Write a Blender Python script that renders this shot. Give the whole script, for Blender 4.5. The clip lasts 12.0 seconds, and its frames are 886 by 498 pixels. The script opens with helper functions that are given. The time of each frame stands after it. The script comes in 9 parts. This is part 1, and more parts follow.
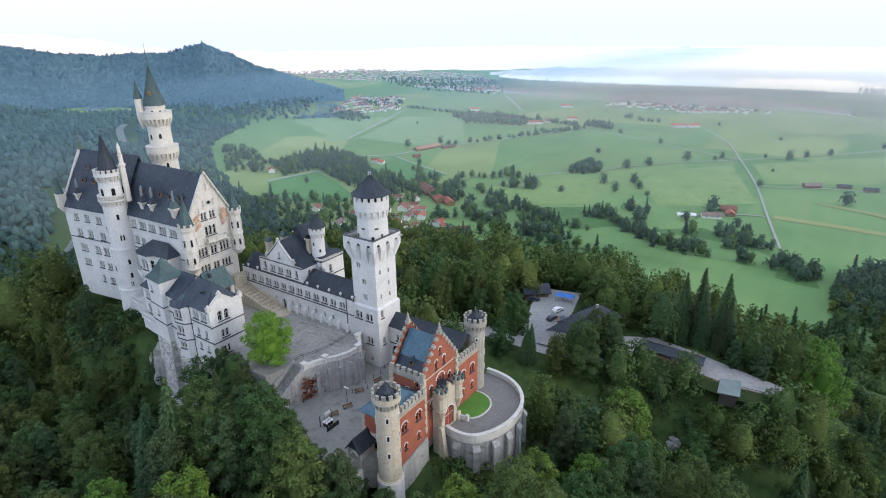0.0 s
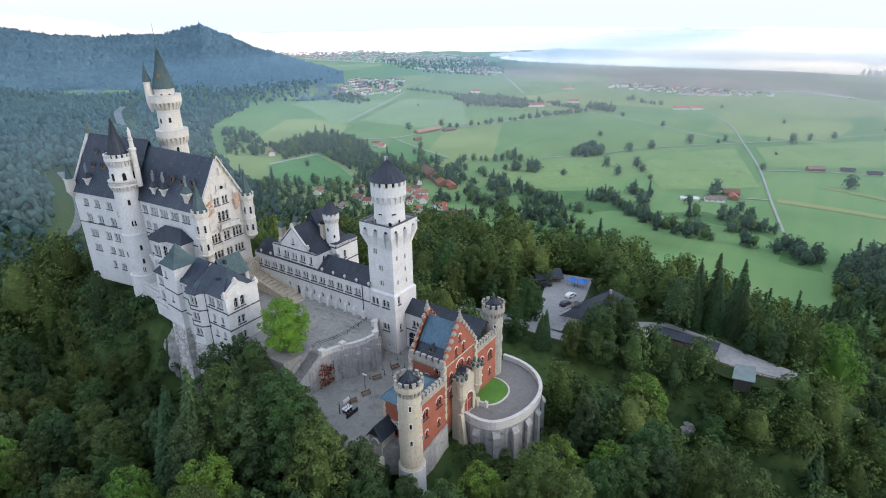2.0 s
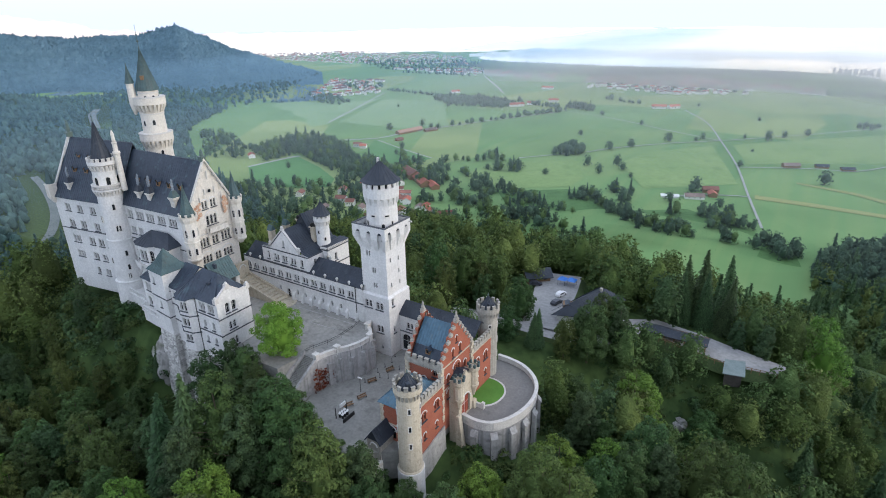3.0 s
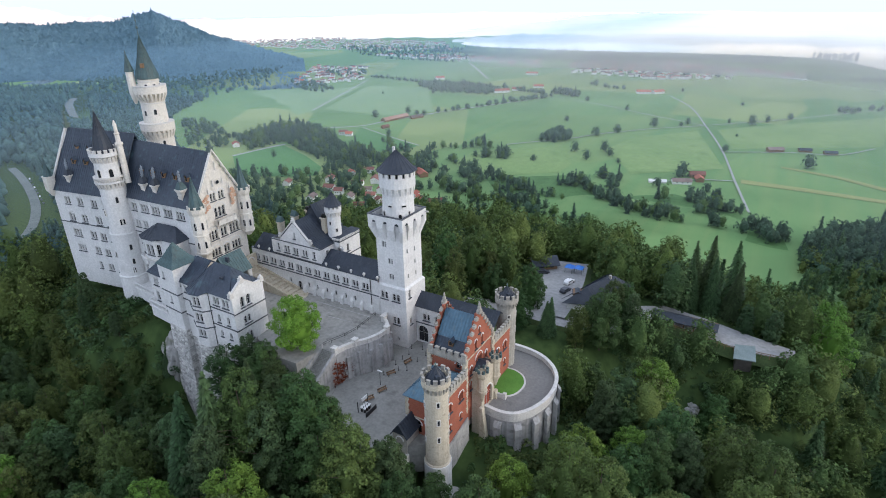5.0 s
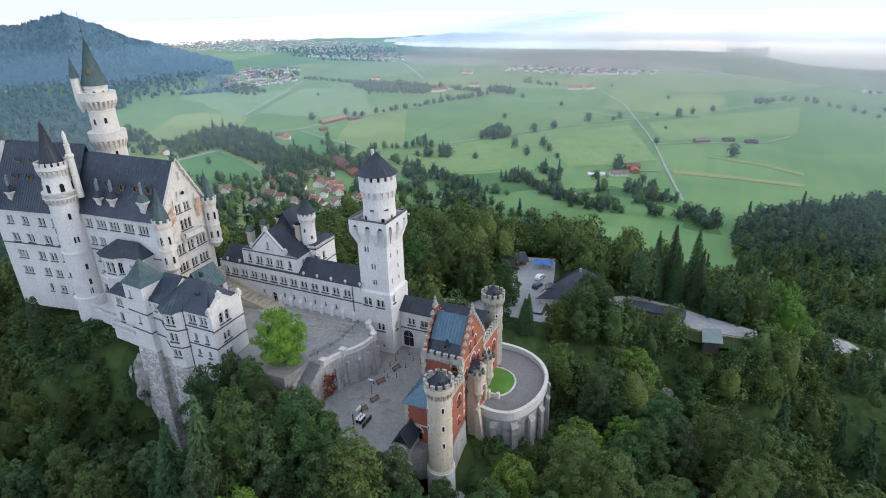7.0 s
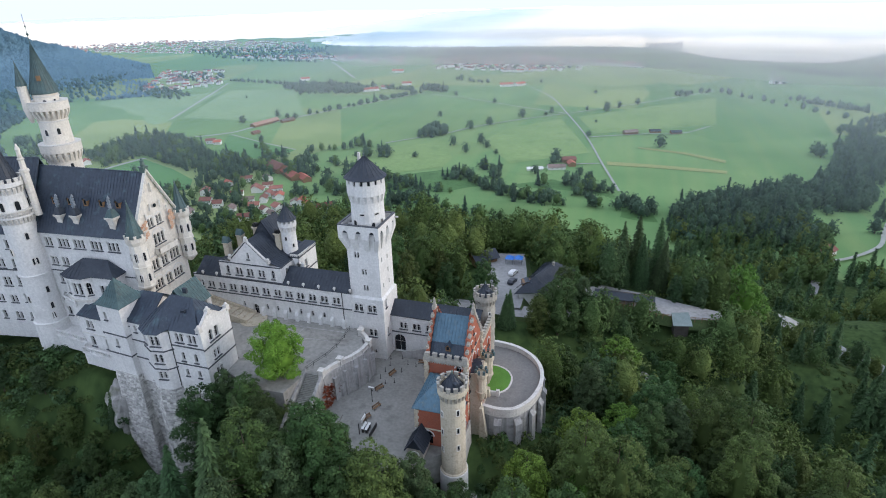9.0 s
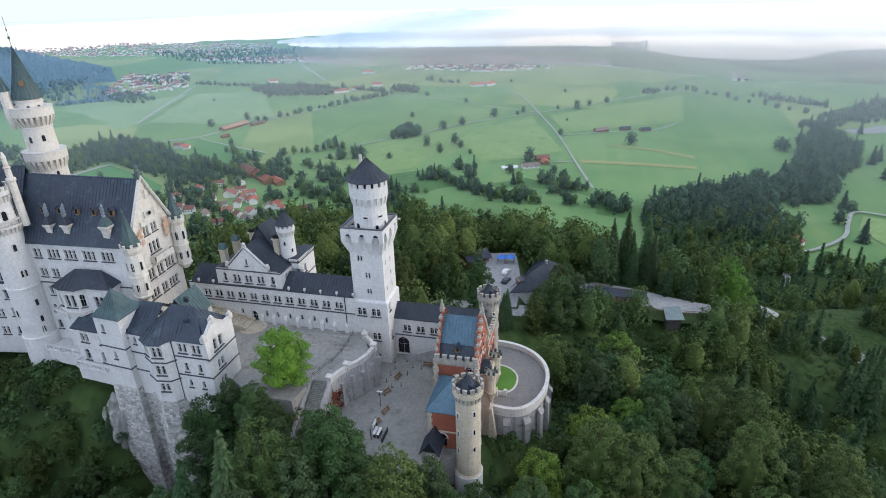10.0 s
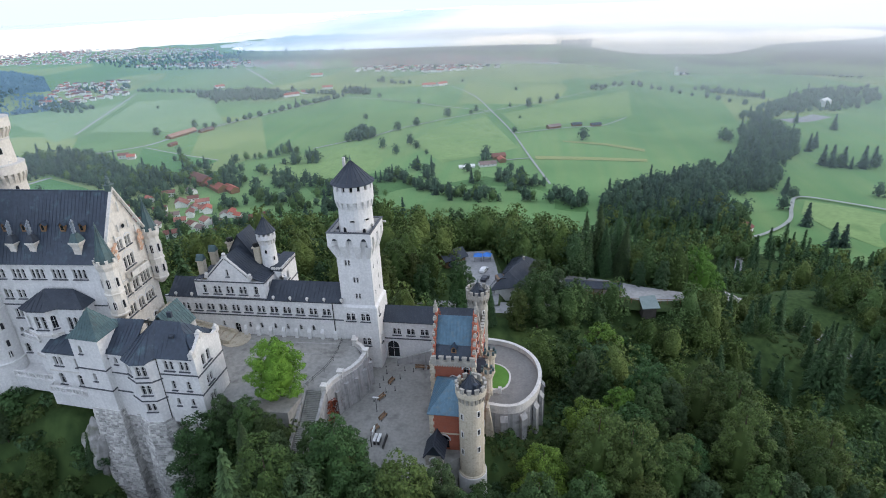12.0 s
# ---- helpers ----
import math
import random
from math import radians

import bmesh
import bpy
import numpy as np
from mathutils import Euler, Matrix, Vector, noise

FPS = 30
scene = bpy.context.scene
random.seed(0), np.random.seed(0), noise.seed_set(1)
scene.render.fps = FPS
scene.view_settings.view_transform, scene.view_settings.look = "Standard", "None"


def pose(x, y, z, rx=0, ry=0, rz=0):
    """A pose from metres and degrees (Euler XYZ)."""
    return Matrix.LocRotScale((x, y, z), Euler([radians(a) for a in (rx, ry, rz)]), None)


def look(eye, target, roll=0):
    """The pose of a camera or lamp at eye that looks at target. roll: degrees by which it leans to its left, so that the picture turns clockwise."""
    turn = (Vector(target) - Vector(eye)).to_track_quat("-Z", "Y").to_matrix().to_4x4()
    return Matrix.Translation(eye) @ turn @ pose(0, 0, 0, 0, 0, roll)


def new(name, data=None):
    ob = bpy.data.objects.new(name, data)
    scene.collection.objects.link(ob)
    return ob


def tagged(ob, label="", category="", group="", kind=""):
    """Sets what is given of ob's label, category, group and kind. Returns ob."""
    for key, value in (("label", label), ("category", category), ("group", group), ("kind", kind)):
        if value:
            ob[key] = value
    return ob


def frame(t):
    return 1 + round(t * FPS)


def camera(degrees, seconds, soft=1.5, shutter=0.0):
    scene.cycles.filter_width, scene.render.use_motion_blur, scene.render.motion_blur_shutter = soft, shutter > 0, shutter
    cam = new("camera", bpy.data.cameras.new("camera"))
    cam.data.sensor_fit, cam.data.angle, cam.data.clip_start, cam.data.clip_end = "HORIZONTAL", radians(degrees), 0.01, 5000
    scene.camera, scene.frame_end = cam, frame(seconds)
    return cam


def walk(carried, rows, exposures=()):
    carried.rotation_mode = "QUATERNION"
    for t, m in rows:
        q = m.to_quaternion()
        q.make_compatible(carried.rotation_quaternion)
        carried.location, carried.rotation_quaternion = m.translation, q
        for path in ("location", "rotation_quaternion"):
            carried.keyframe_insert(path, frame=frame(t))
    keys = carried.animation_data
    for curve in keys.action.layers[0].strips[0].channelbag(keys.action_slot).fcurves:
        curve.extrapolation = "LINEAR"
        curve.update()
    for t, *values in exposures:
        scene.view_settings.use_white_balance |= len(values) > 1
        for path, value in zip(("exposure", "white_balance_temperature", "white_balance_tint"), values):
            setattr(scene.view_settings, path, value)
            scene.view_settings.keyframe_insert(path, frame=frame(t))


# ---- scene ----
cam = camera(75.4, 12.0, soft=1.0)
PATH = [
    (0, (-3.006, 0.009, 75.686), (-4.07, 1.547, 74.976), -0.8),
    (0.5, (-3.982, -0.216, 75.722), (-5.046, 1.321, 75.012), -0.8),
    (1, (-4.938, -0.591, 75.742), (-5.994, 0.936, 74.997), -0.8),
    (1.5, (-6.185, -0.809, 75.899), (-7.235, 0.712, 75.134), -0.8),
    (2, (-7.415, -1.138, 75.778), (-8.465, 0.384, 75.014), -0.8),
    (2.5, (-8.726, -1.558, 75.803), (-9.759, -0.025, 75.039), -0.8),
    (3, (-10.088, -2.075, 75.706), (-11.085, -0.518, 74.942), -0.9),
    (5, (-17.56, -4.374, 75.69), (-18.501, -2.804, 74.885), -1.0),
    (5.5, (-19.73, -5.264, 75.778), (-20.665, -3.691, 74.971), -1.0),
    (6, (-21.947, -6.019, 75.704), (-22.879, -4.443, 74.897), -1.0),
    (6.5, (-24.26, -6.787, 75.759), (-25.124, -5.175, 74.95), -1.1),
    (7, (-26.961, -7.241, 75.671), (-27.719, -5.577, 74.861), -1.3),
    (7.2, (-28.22, -7.43, 75.532), (-28.932, -5.746, 74.721), -1.4),
    (8.8, (-37.18, -10.36, 76.112), (-37.772, -8.634, 75.295), -1.4),
    (9, (-38.422, -10.682, 76.145), (-38.974, -8.943, 75.326), -1.5),
    (9.5, (-41.609, -11.399, 76.193), (-42.093, -9.64, 75.374), -1.7),
    (10, (-45.133, -12.0, 76.273), (-45.592, -10.235, 75.453), -1.7),
    (10.5, (-48.492, -12.44, 76.208), (-48.939, -10.672, 75.388), -1.9),
    (11, (-50.626, -12.626, 76.267), (-51.007, -10.842, 75.446), -2.2),
    (11.5, (-51.73, -12.501, 76.055), (-52.055, -10.707, 75.233), -2.4),
    (12, (-51.974, -12.509, 76.042), (-52.285, -10.713, 75.219), -2.4),
]
walk(cam, [(t, look(eye, target, roll)) for t, eye, target, roll in PATH])

# ---- light ----
from mathutils.geometry import tessellate_polygon as tessellate

SUN_AZ, SUN_EL = 78.0, 16.0      # degrees from north towards east, and above the horizon
world = bpy.data.worlds.new("sky")
scene.world = world
world.use_nodes = True
wn = world.node_tree.nodes
sky = wn.new("ShaderNodeTexSky")
sky.sky_type, sky.sun_disc = "NISHITA", False
sky.sun_elevation, sky.sun_rotation = radians(SUN_EL), radians(SUN_AZ)
sky.air_density, sky.dust_density, sky.ozone_density = 1.0, 2.5, 1.0
hazy = wn.new("ShaderNodeMix")
hazy.data_type = "RGBA"
hazy.inputs["Factor"].default_value = 0.75
hazy.inputs["B"].default_value = (7.95, 9.05, 11.45, 1)   # a thin even overcast over the clear sky
world.node_tree.links.new(sky.outputs[0], hazy.inputs["A"])
world.node_tree.links.new(hazy.outputs["Result"], wn["Background"].inputs[0])
wn["Background"].inputs[1].default_value = 0.15
sun = new("sun", bpy.data.lights.new("sun", "SUN"))
sun.data.energy, sun.data.angle, sun.data.color = 1.1, radians(18), (1.0, 0.93, 0.84)
sd = Vector((math.sin(radians(SUN_AZ)) * math.cos(radians(SUN_EL)), math.cos(radians(SUN_AZ)) * math.cos(radians(SUN_EL)), math.sin(radians(SUN_EL))))
sun.matrix_world = look(sd * 400, (0, 0, 0))


# ---- materials ----
def material(name, a, b, rough=0.85, big=0.15, small=3.0, bump=0.25, metal=0.0, island=0.0, stain=None, coat=0.0, streak=0.0):
    """Two colours mixed by noise of two sizes (cycles a metre), fine relief, optional change by piece, stains and run-off streaks."""
    m = bpy.data.materials.new(name)
    m.use_nodes = True
    n, l = m.node_tree.nodes, m.node_tree.links
    p = n["Principled BSDF"]
    p.inputs["Roughness"].default_value, p.inputs["Metallic"].default_value = rough, metal
    p.inputs["Coat Weight"].default_value = coat
    tc = n.new("ShaderNodeNewGeometry")

    def noise_tex(scale, detail, vec=None):
        t = n.new("ShaderNodeTexNoise")
        t.inputs["Scale"].default_value, t.inputs["Detail"].default_value = scale, detail
        l.new(vec or tc.outputs["Position"], t.inputs["Vector"])
        return t.outputs["Fac"]

    def mix(f, x, y, kind="MIX"):
        q = n.new("ShaderNodeMix")
        q.data_type, q.blend_type = "RGBA", kind
        for sock, v in ((q.inputs["Factor"], f), (q.inputs["A"], x), (q.inputs["B"], y)):
            if isinstance(v, (int, float)):
                sock.default_value = v
            elif isinstance(v, tuple):
                sock.default_value = (*v, 1)
            else:
                l.new(v, sock)
        return q.outputs["Result"]

    def ramp(f, lo, hi):
        r = n.new("ShaderNodeMapRange")
        r.inputs["From Min"].default_value, r.inputs["From Max"].default_value = lo, hi
        l.new(f, r.inputs["Value"])
        return r.outputs["Result"]

    f1, f2 = ramp(noise_tex(big, 4), 0.35, 0.65), ramp(noise_tex(small, 6), 0.3, 0.7)
    col = mix(f1, a, b)
    col = mix(0.35, col, mix(f2, tuple(0.72 * c for c in a), tuple(min(1, 1.25 * c) for c in b)))
    if stain:
        col = mix(ramp(noise_tex(big * 2.7, 5), 0.56, 0.75), col, stain)
    if streak:
        sep = n.new("ShaderNodeMapping")
        sep.inputs["Scale"].default_value = (1.3, 1.3, 0.07)
        l.new(tc.outputs["Position"], sep.inputs["Vector"])
        s = n.new("ShaderNodeMath")
        s.operation = "MULTIPLY"
        s.inputs[1].default_value = streak
        l.new(ramp(noise_tex(1.0, 5, sep.outputs["Vector"]), 0.5, 0.72), s.inputs[0])
        col = mix(s.outputs[0], col, tuple(0.5 * c for c in a))
    if island:
        ob = n.new("ShaderNodeObjectInfo")
        mr = n.new("ShaderNodeMath")
        mr.operation = "ADD"
        l.new(tc.outputs["Random Per Island"], mr.inputs[0])
        l.new(ob.outputs["Random"], mr.inputs[1])
        fr = n.new("ShaderNodeMath")
        fr.operation = "FRACT"
        l.new(mr.outputs[0], fr.inputs[0])
        h = n.new("ShaderNodeHueSaturation")
        v = n.new("ShaderNodeMapRange")
        v.inputs["To Min"].default_value, v.inputs["To Max"].default_value = 1 - island, 1 + island
        l.new(fr.outputs[0], v.inputs["Value"])
        l.new(v.outputs["Result"], h.inputs["Value"])
        l.new(col, h.inputs["Color"])
        col = h.outputs["Color"]
    l.new(col, p.inputs["Base Color"])
    if bump:
        bp = n.new("ShaderNodeBump")
        bp.inputs["Strength"].default_value, bp.inputs["Distance"].default_value = bump, 0.05
        l.new(noise_tex(small * 2, 6), bp.inputs["Height"])
        l.new(bp.outputs["Normal"], p.inputs["Normal"])
    return m


LIME = material("limestone", (0.62, 0.62, 0.61), (0.70, 0.69, 0.67), 0.9, 0.12, 2.2, 0.3, stain=(0.56, 0.555, 0.54), streak=0.14)
LIME_WARM = material("warm_limestone", (0.64, 0.60, 0.53), (0.71, 0.67, 0.60), 0.9, 0.2, 2.5, 0.3, stain=(0.48, 0.43, 0.35), streak=0.2)
TRIM = material("stone_trim", (0.55, 0.53, 0.50), (0.63, 0.61, 0.57), 0.88, 0.4, 4.0, 0.3, stain=(0.40, 0.39, 0.37))
STRING = material("lead_covered_string_course", (0.045, 0.050, 0.060), (0.075, 0.082, 0.095), 0.6, 0.4, 4.0, 0.2)
RUBBLE = material("rough_masonry", (0.36, 0.355, 0.34), (0.54, 0.53, 0.50), 0.95, 0.3, 1.6, 0.9, stain=(0.24, 0.235, 0.22), island=0.34, streak=0.35)
OLDWALL = material("weathered_wall", (0.30, 0.30, 0.29), (0.42, 0.41, 0.40), 0.95, 0.25, 1.2, 0.8, stain=(0.19, 0.19, 0.185), streak=0.6)
SLATE = material("blue_grey_metal_roof", (0.020, 0.031, 0.050), (0.038, 0.054, 0.078), 0.5, 0.2, 1.8, 0.15, stain=(0.060, 0.105, 0.125), streak=0.35)
DARKROOF = material("dark_slate_roof", (0.016, 0.023, 0.036), (0.032, 0.042, 0.058), 0.6, 0.3, 2.5, 0.25, stain=(0.050, 0.060, 0.072))
COPPER = material("blue_copper_roof", (0.055, 0.12, 0.17), (0.085, 0.17, 0.23), 0.5, 0.35, 1.5, 0.15, stain=(0.12, 0.16, 0.17), streak=0.3)
PATINA = material("green_copper", (0.048, 0.088, 0.092), (0.075, 0.130, 0.132), 0.6, 0.4, 2.0, 0.2, stain=(0.07, 0.09, 0.09), streak=0.4)
BRICK = material("red_brick", (0.30, 0.088, 0.05), (0.38, 0.125, 0.075), 0.9, 0.35, 6.0, 0.4, stain=(0.27, 0.10, 0.07))
SAND = material("yellow_sandstone", (0.47, 0.41, 0.31), (0.57, 0.51, 0.40), 0.92, 0.4, 3.0, 0.4, stain=(0.33, 0.28, 0.21), streak=0.25)
POTGREY = material("weathered_zinc", (0.20, 0.23, 0.26), (0.29, 0.32, 0.35), 0.55, 1.0, 4.0, 0.1, metal=0.3)
SILVER = material("galvanised_metal", (0.34, 0.36, 0.38), (0.45, 0.47, 0.49), 0.4, 1.0, 4.0, 0.1, metal=0.7)
GATESTONE = material("weathered_gate_stone", (0.27, 0.255, 0.225), (0.40, 0.375, 0.325), 0.92, 0.4, 3.0, 0.4, stain=(0.17, 0.18, 0.165), streak=0.4)
SANDGREY = material("grey_sandstone", (0.31, 0.29, 0.25), (0.43, 0.405, 0.35), 0.92, 0.3, 2.2, 0.4, stain=(0.30, 0.29, 0.26), streak=0.4)
GLASS = material("dark_window_glass", (0.012, 0.014, 0.018), (0.02, 0.023, 0.028), 0.15, 0.5, 2.0, 0.0)
WOOD = material("brown_wood", (0.16, 0.09, 0.045), (0.24, 0.14, 0.07), 0.7, 1.0, 8.0, 0.2)
REDDOOR = material("red_painted_gate", (0.24, 0.05, 0.03), (0.30, 0.07, 0.04), 0.7, 1.0, 6.0, 0.2)
IRON = material("dark_iron", (0.03, 0.03, 0.032), (0.05, 0.05, 0.05), 0.5, 1.0, 6.0, 0.1, metal=0.6)
BRONZE = material("green_bronze", (0.08, 0.12, 0.11), (0.12, 0.17, 0.15), 0.5, 1.0, 5.0, 0.2, metal=0.4)
COURT = material("gravel_court", (0.205, 0.204, 0.188), (0.275, 0.270, 0.248), 0.95, 0.16, 1.6, 0.9, stain=(0.155, 0.15, 0.14))
PLAZA = material("paved_upper_court", (0.225, 0.222, 0.207), (0.33, 0.323, 0.30), 0.95, 0.22, 1.2, 0.9, stain=(0.16, 0.158, 0.15))
PAVE = material("terrace_asphalt", (0.185, 0.178, 0.168), (0.225, 0.215, 0.20), 0.95, 0.2, 2.0, 0.3, stain=(0.15, 0.145, 0.14))
ROADM = material("pale_gravel_road", (0.25, 0.25, 0.25), (0.33, 0.33, 0.325), 0.95, 0.1, 1.0, 0.3, stain=(0.19, 0.19, 0.185))
LAWN = material("lawn", (0.075, 0.20, 0.025), (0.11, 0.26, 0.04), 0.95, 0.4, 5.0, 0.8)
ROCK = material("grey_rock", (0.25, 0.25, 0.24), (0.42, 0.41, 0.39), 0.95, 0.12, 0.9, 1.0, stain=(0.13, 0.15, 0.08), streak=0.4)
WHITE = material("white_paint", (0.74, 0.74, 0.72), (0.80, 0.80, 0.78), 0.8, 0.3, 3.0, 0.1)
BARK = material("bark", (0.06, 0.045, 0.03), (0.10, 0.08, 0.06), 0.95, 1.0, 5.0, 0.6)
TILE = material("red_roof_tile", (0.21, 0.082, 0.062), (0.29, 0.125, 0.095), 0.85, 0.1, 1.0, 0.2, island=0.35)
REDTILE = material("bright_red_roof_tile", (0.38, 0.10, 0.065), (0.46, 0.15, 0.10), 0.85, 0.1, 1.0, 0.2, island=0.3)
RIDING = material("pale_red_roof_tile", (0.36, 0.20, 0.15), (0.44, 0.27, 0.20), 0.85, 0.1, 1.0, 0.2)
GREYTILE = material("grey_brown_roof", (0.15, 0.11, 0.095), (0.22, 0.16, 0.14), 0.85, 0.1, 1.0, 0.2, island=0.3)
FRESCO = material("faded_fresco", (0.42, 0.20, 0.12), (0.58, 0.40, 0.28), 0.9, 0.9, 2.5, 0.1, stain=(0.62, 0.55, 0.45))


def leaf_material(name, a, b, island=0.35, stain=None):
    m = material(name, a, b, 0.75, 0.03, 0.35, 0.0, island=island, stain=stain)
    vary_by_tree(m)
    m.node_tree.nodes["Principled BSDF"].inputs["Specular IOR Level"].default_value = 0.2
    return m


def vary_by_tree(m):
    """Each tree its own shade: hue and brightness by the object's random number."""
    n, l = m.node_tree.nodes, m.node_tree.links
    p = n["Principled BSDF"]
    src = p.inputs["Base Color"].links[0].from_socket
    ob, hs, hu, va, mu, fr = n.new("ShaderNodeObjectInfo"), n.new("ShaderNodeHueSaturation"), n.new("ShaderNodeMapRange"), n.new("ShaderNodeMapRange"), n.new("ShaderNodeMath"), n.new("ShaderNodeMath")
    hu.inputs["To Min"].default_value, hu.inputs["To Max"].default_value = 0.475, 0.52
    va.inputs["To Min"].default_value, va.inputs["To Max"].default_value = 0.72, 1.25
    mu.operation, fr.operation = "MULTIPLY", "FRACT"
    mu.inputs[1].default_value = 7.31
    l.new(ob.outputs["Random"], hu.inputs["Value"])
    l.new(ob.outputs["Random"], mu.inputs[0])
    l.new(mu.outputs[0], fr.inputs[0])
    l.new(fr.outputs[0], va.inputs["Value"])
    l.new(hu.outputs["Result"], hs.inputs["Hue"])
    l.new(va.outputs["Result"], hs.inputs["Value"])
    l.new(src, hs.inputs["Color"])
    l.new(hs.outputs["Color"], p.inputs["Base Color"])


def foliage(name, a, b, island=0.3):
    """Crowns seen from afar: leafy relief and dark gaps a metre or two across."""
    m = material(name, a, b, 0.8, 0.05, 0.9, 0.0, island=island)
    n, l = m.node_tree.nodes, m.node_tree.links
    p = n["Principled BSDF"]
    p.inputs["Specular IOR Level"].default_value = 0.15
    g = n.new("ShaderNodeNewGeometry")
    t = n.new("ShaderNodeTexNoise")
    t.inputs["Scale"].default_value, t.inputs["Detail"].default_value, t.inputs["Roughness"].default_value = 0.75, 5, 0.7
    l.new(g.outputs["Position"], t.inputs["Vector"])
    bp = n.new("ShaderNodeBump")
    bp.inputs["Strength"].default_value, bp.inputs["Distance"].default_value = 1.0, 1.6
    l.new(t.outputs["Fac"], bp.inputs["Height"])
    l.new(bp.outputs["Normal"], p.inputs["Normal"])
    return m


LEAF = leaf_material("beech_leaves", (0.031, 0.067, 0.022), (0.054, 0.097, 0.029), 0.35)
LEAF_B = leaf_material("olive_beech_leaves", (0.043, 0.072, 0.020), (0.069, 0.101, 0.026), 0.35)
LEAF_C = leaf_material("dark_ash_leaves", (0.034, 0.066, 0.028), (0.055, 0.094, 0.036), 0.35)
LEAF_LIME = leaf_material("lime_tree_leaves", (0.110, 0.215, 0.026), (0.155, 0.265, 0.036), 0.3)
LEAF_BRIGHT = leaf_material("fresh_green_leaves", (0.067, 0.135, 0.021), (0.106, 0.178, 0.029), 0.35)
LEAF_FIR = leaf_material("spruce_needles", (0.034, 0.073, 0.030), (0.059, 0.106, 0.040), 0.4)
# far and western leaf colours are tinted bluer to stand for distance haze
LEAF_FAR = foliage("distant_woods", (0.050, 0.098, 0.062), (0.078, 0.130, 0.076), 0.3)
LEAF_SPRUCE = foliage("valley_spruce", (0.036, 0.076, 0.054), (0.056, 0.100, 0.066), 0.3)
LEAF_WEST = foliage("haze_tinted_woods", (0.052, 0.104, 0.098), (0.082, 0.140, 0.126), 0.3)
FOREST_A = foliage("hill_forest_leaves", (0.066, 0.122, 0.042), (0.100, 0.164, 0.052), 0.4)
FOREST_B = foliage("olive_forest_leaves", (0.086, 0.128, 0.038), (0.130, 0.174, 0.048), 0.4)
FOREST_C = foliage("beech_forest_leaves", (0.064, 0.108, 0.031), (0.100, 0.148, 0.039), 0.4)
FOREST_D = foliage("dark_forest_leaves", (0.040, 0.080, 0.034), (0.064, 0.112, 0.042), 0.4)
FOREST_FIR = foliage("spruce_forest", (0.046, 0.099, 0.045), (0.078, 0.139, 0.056), 0.35)
BRIGHTFIELD = material("mown_field", (0.080, 0.215, 0.065), (0.11, 0.25, 0.085), 0.95, 0.02, 0.3, 0.3)
OLIVEFIELD = material("olive_pasture", (0.175, 0.285, 0.092), (0.225, 0.325, 0.115), 0.95, 0.012, 0.2, 0.3, stain=(0.14, 0.24, 0.075))
STUBBLE = material("mown_strip", (0.24, 0.275, 0.10), (0.29, 0.31, 0.12), 0.95, 0.02, 0.3, 0.3, stain=(0.24, 0.30, 0.11))
LUSHFIELD = material("lush_meadow", (0.070, 0.165, 0.045), (0.095, 0.20, 0.060), 0.95, 0.015, 0.25, 0.3, stain=(0.06, 0.14, 0.04))
# the paleness of mist-lit grass is put into this field colour
PALEFIELD = material("mist_paled_meadow", (0.175, 0.300, 0.135), (0.235, 0.345, 0.160), 0.95, 0.006, 0.1, 0.3, stain=(0.15, 0.27, 0.11))
STONY = material("stony_ground", (0.125, 0.145, 0.135), (0.180, 0.200, 0.185), 0.95, 0.05, 0.5, 0.2)
LANE = material("pale_country_road", (0.30, 0.32, 0.29), (0.37, 0.38, 0.35), 0.95, 0.05, 0.5, 0.0)
IVY = leaf_material("red_creeper", (0.16, 0.02, 0.02), (0.24, 0.05, 0.03), 0.4)


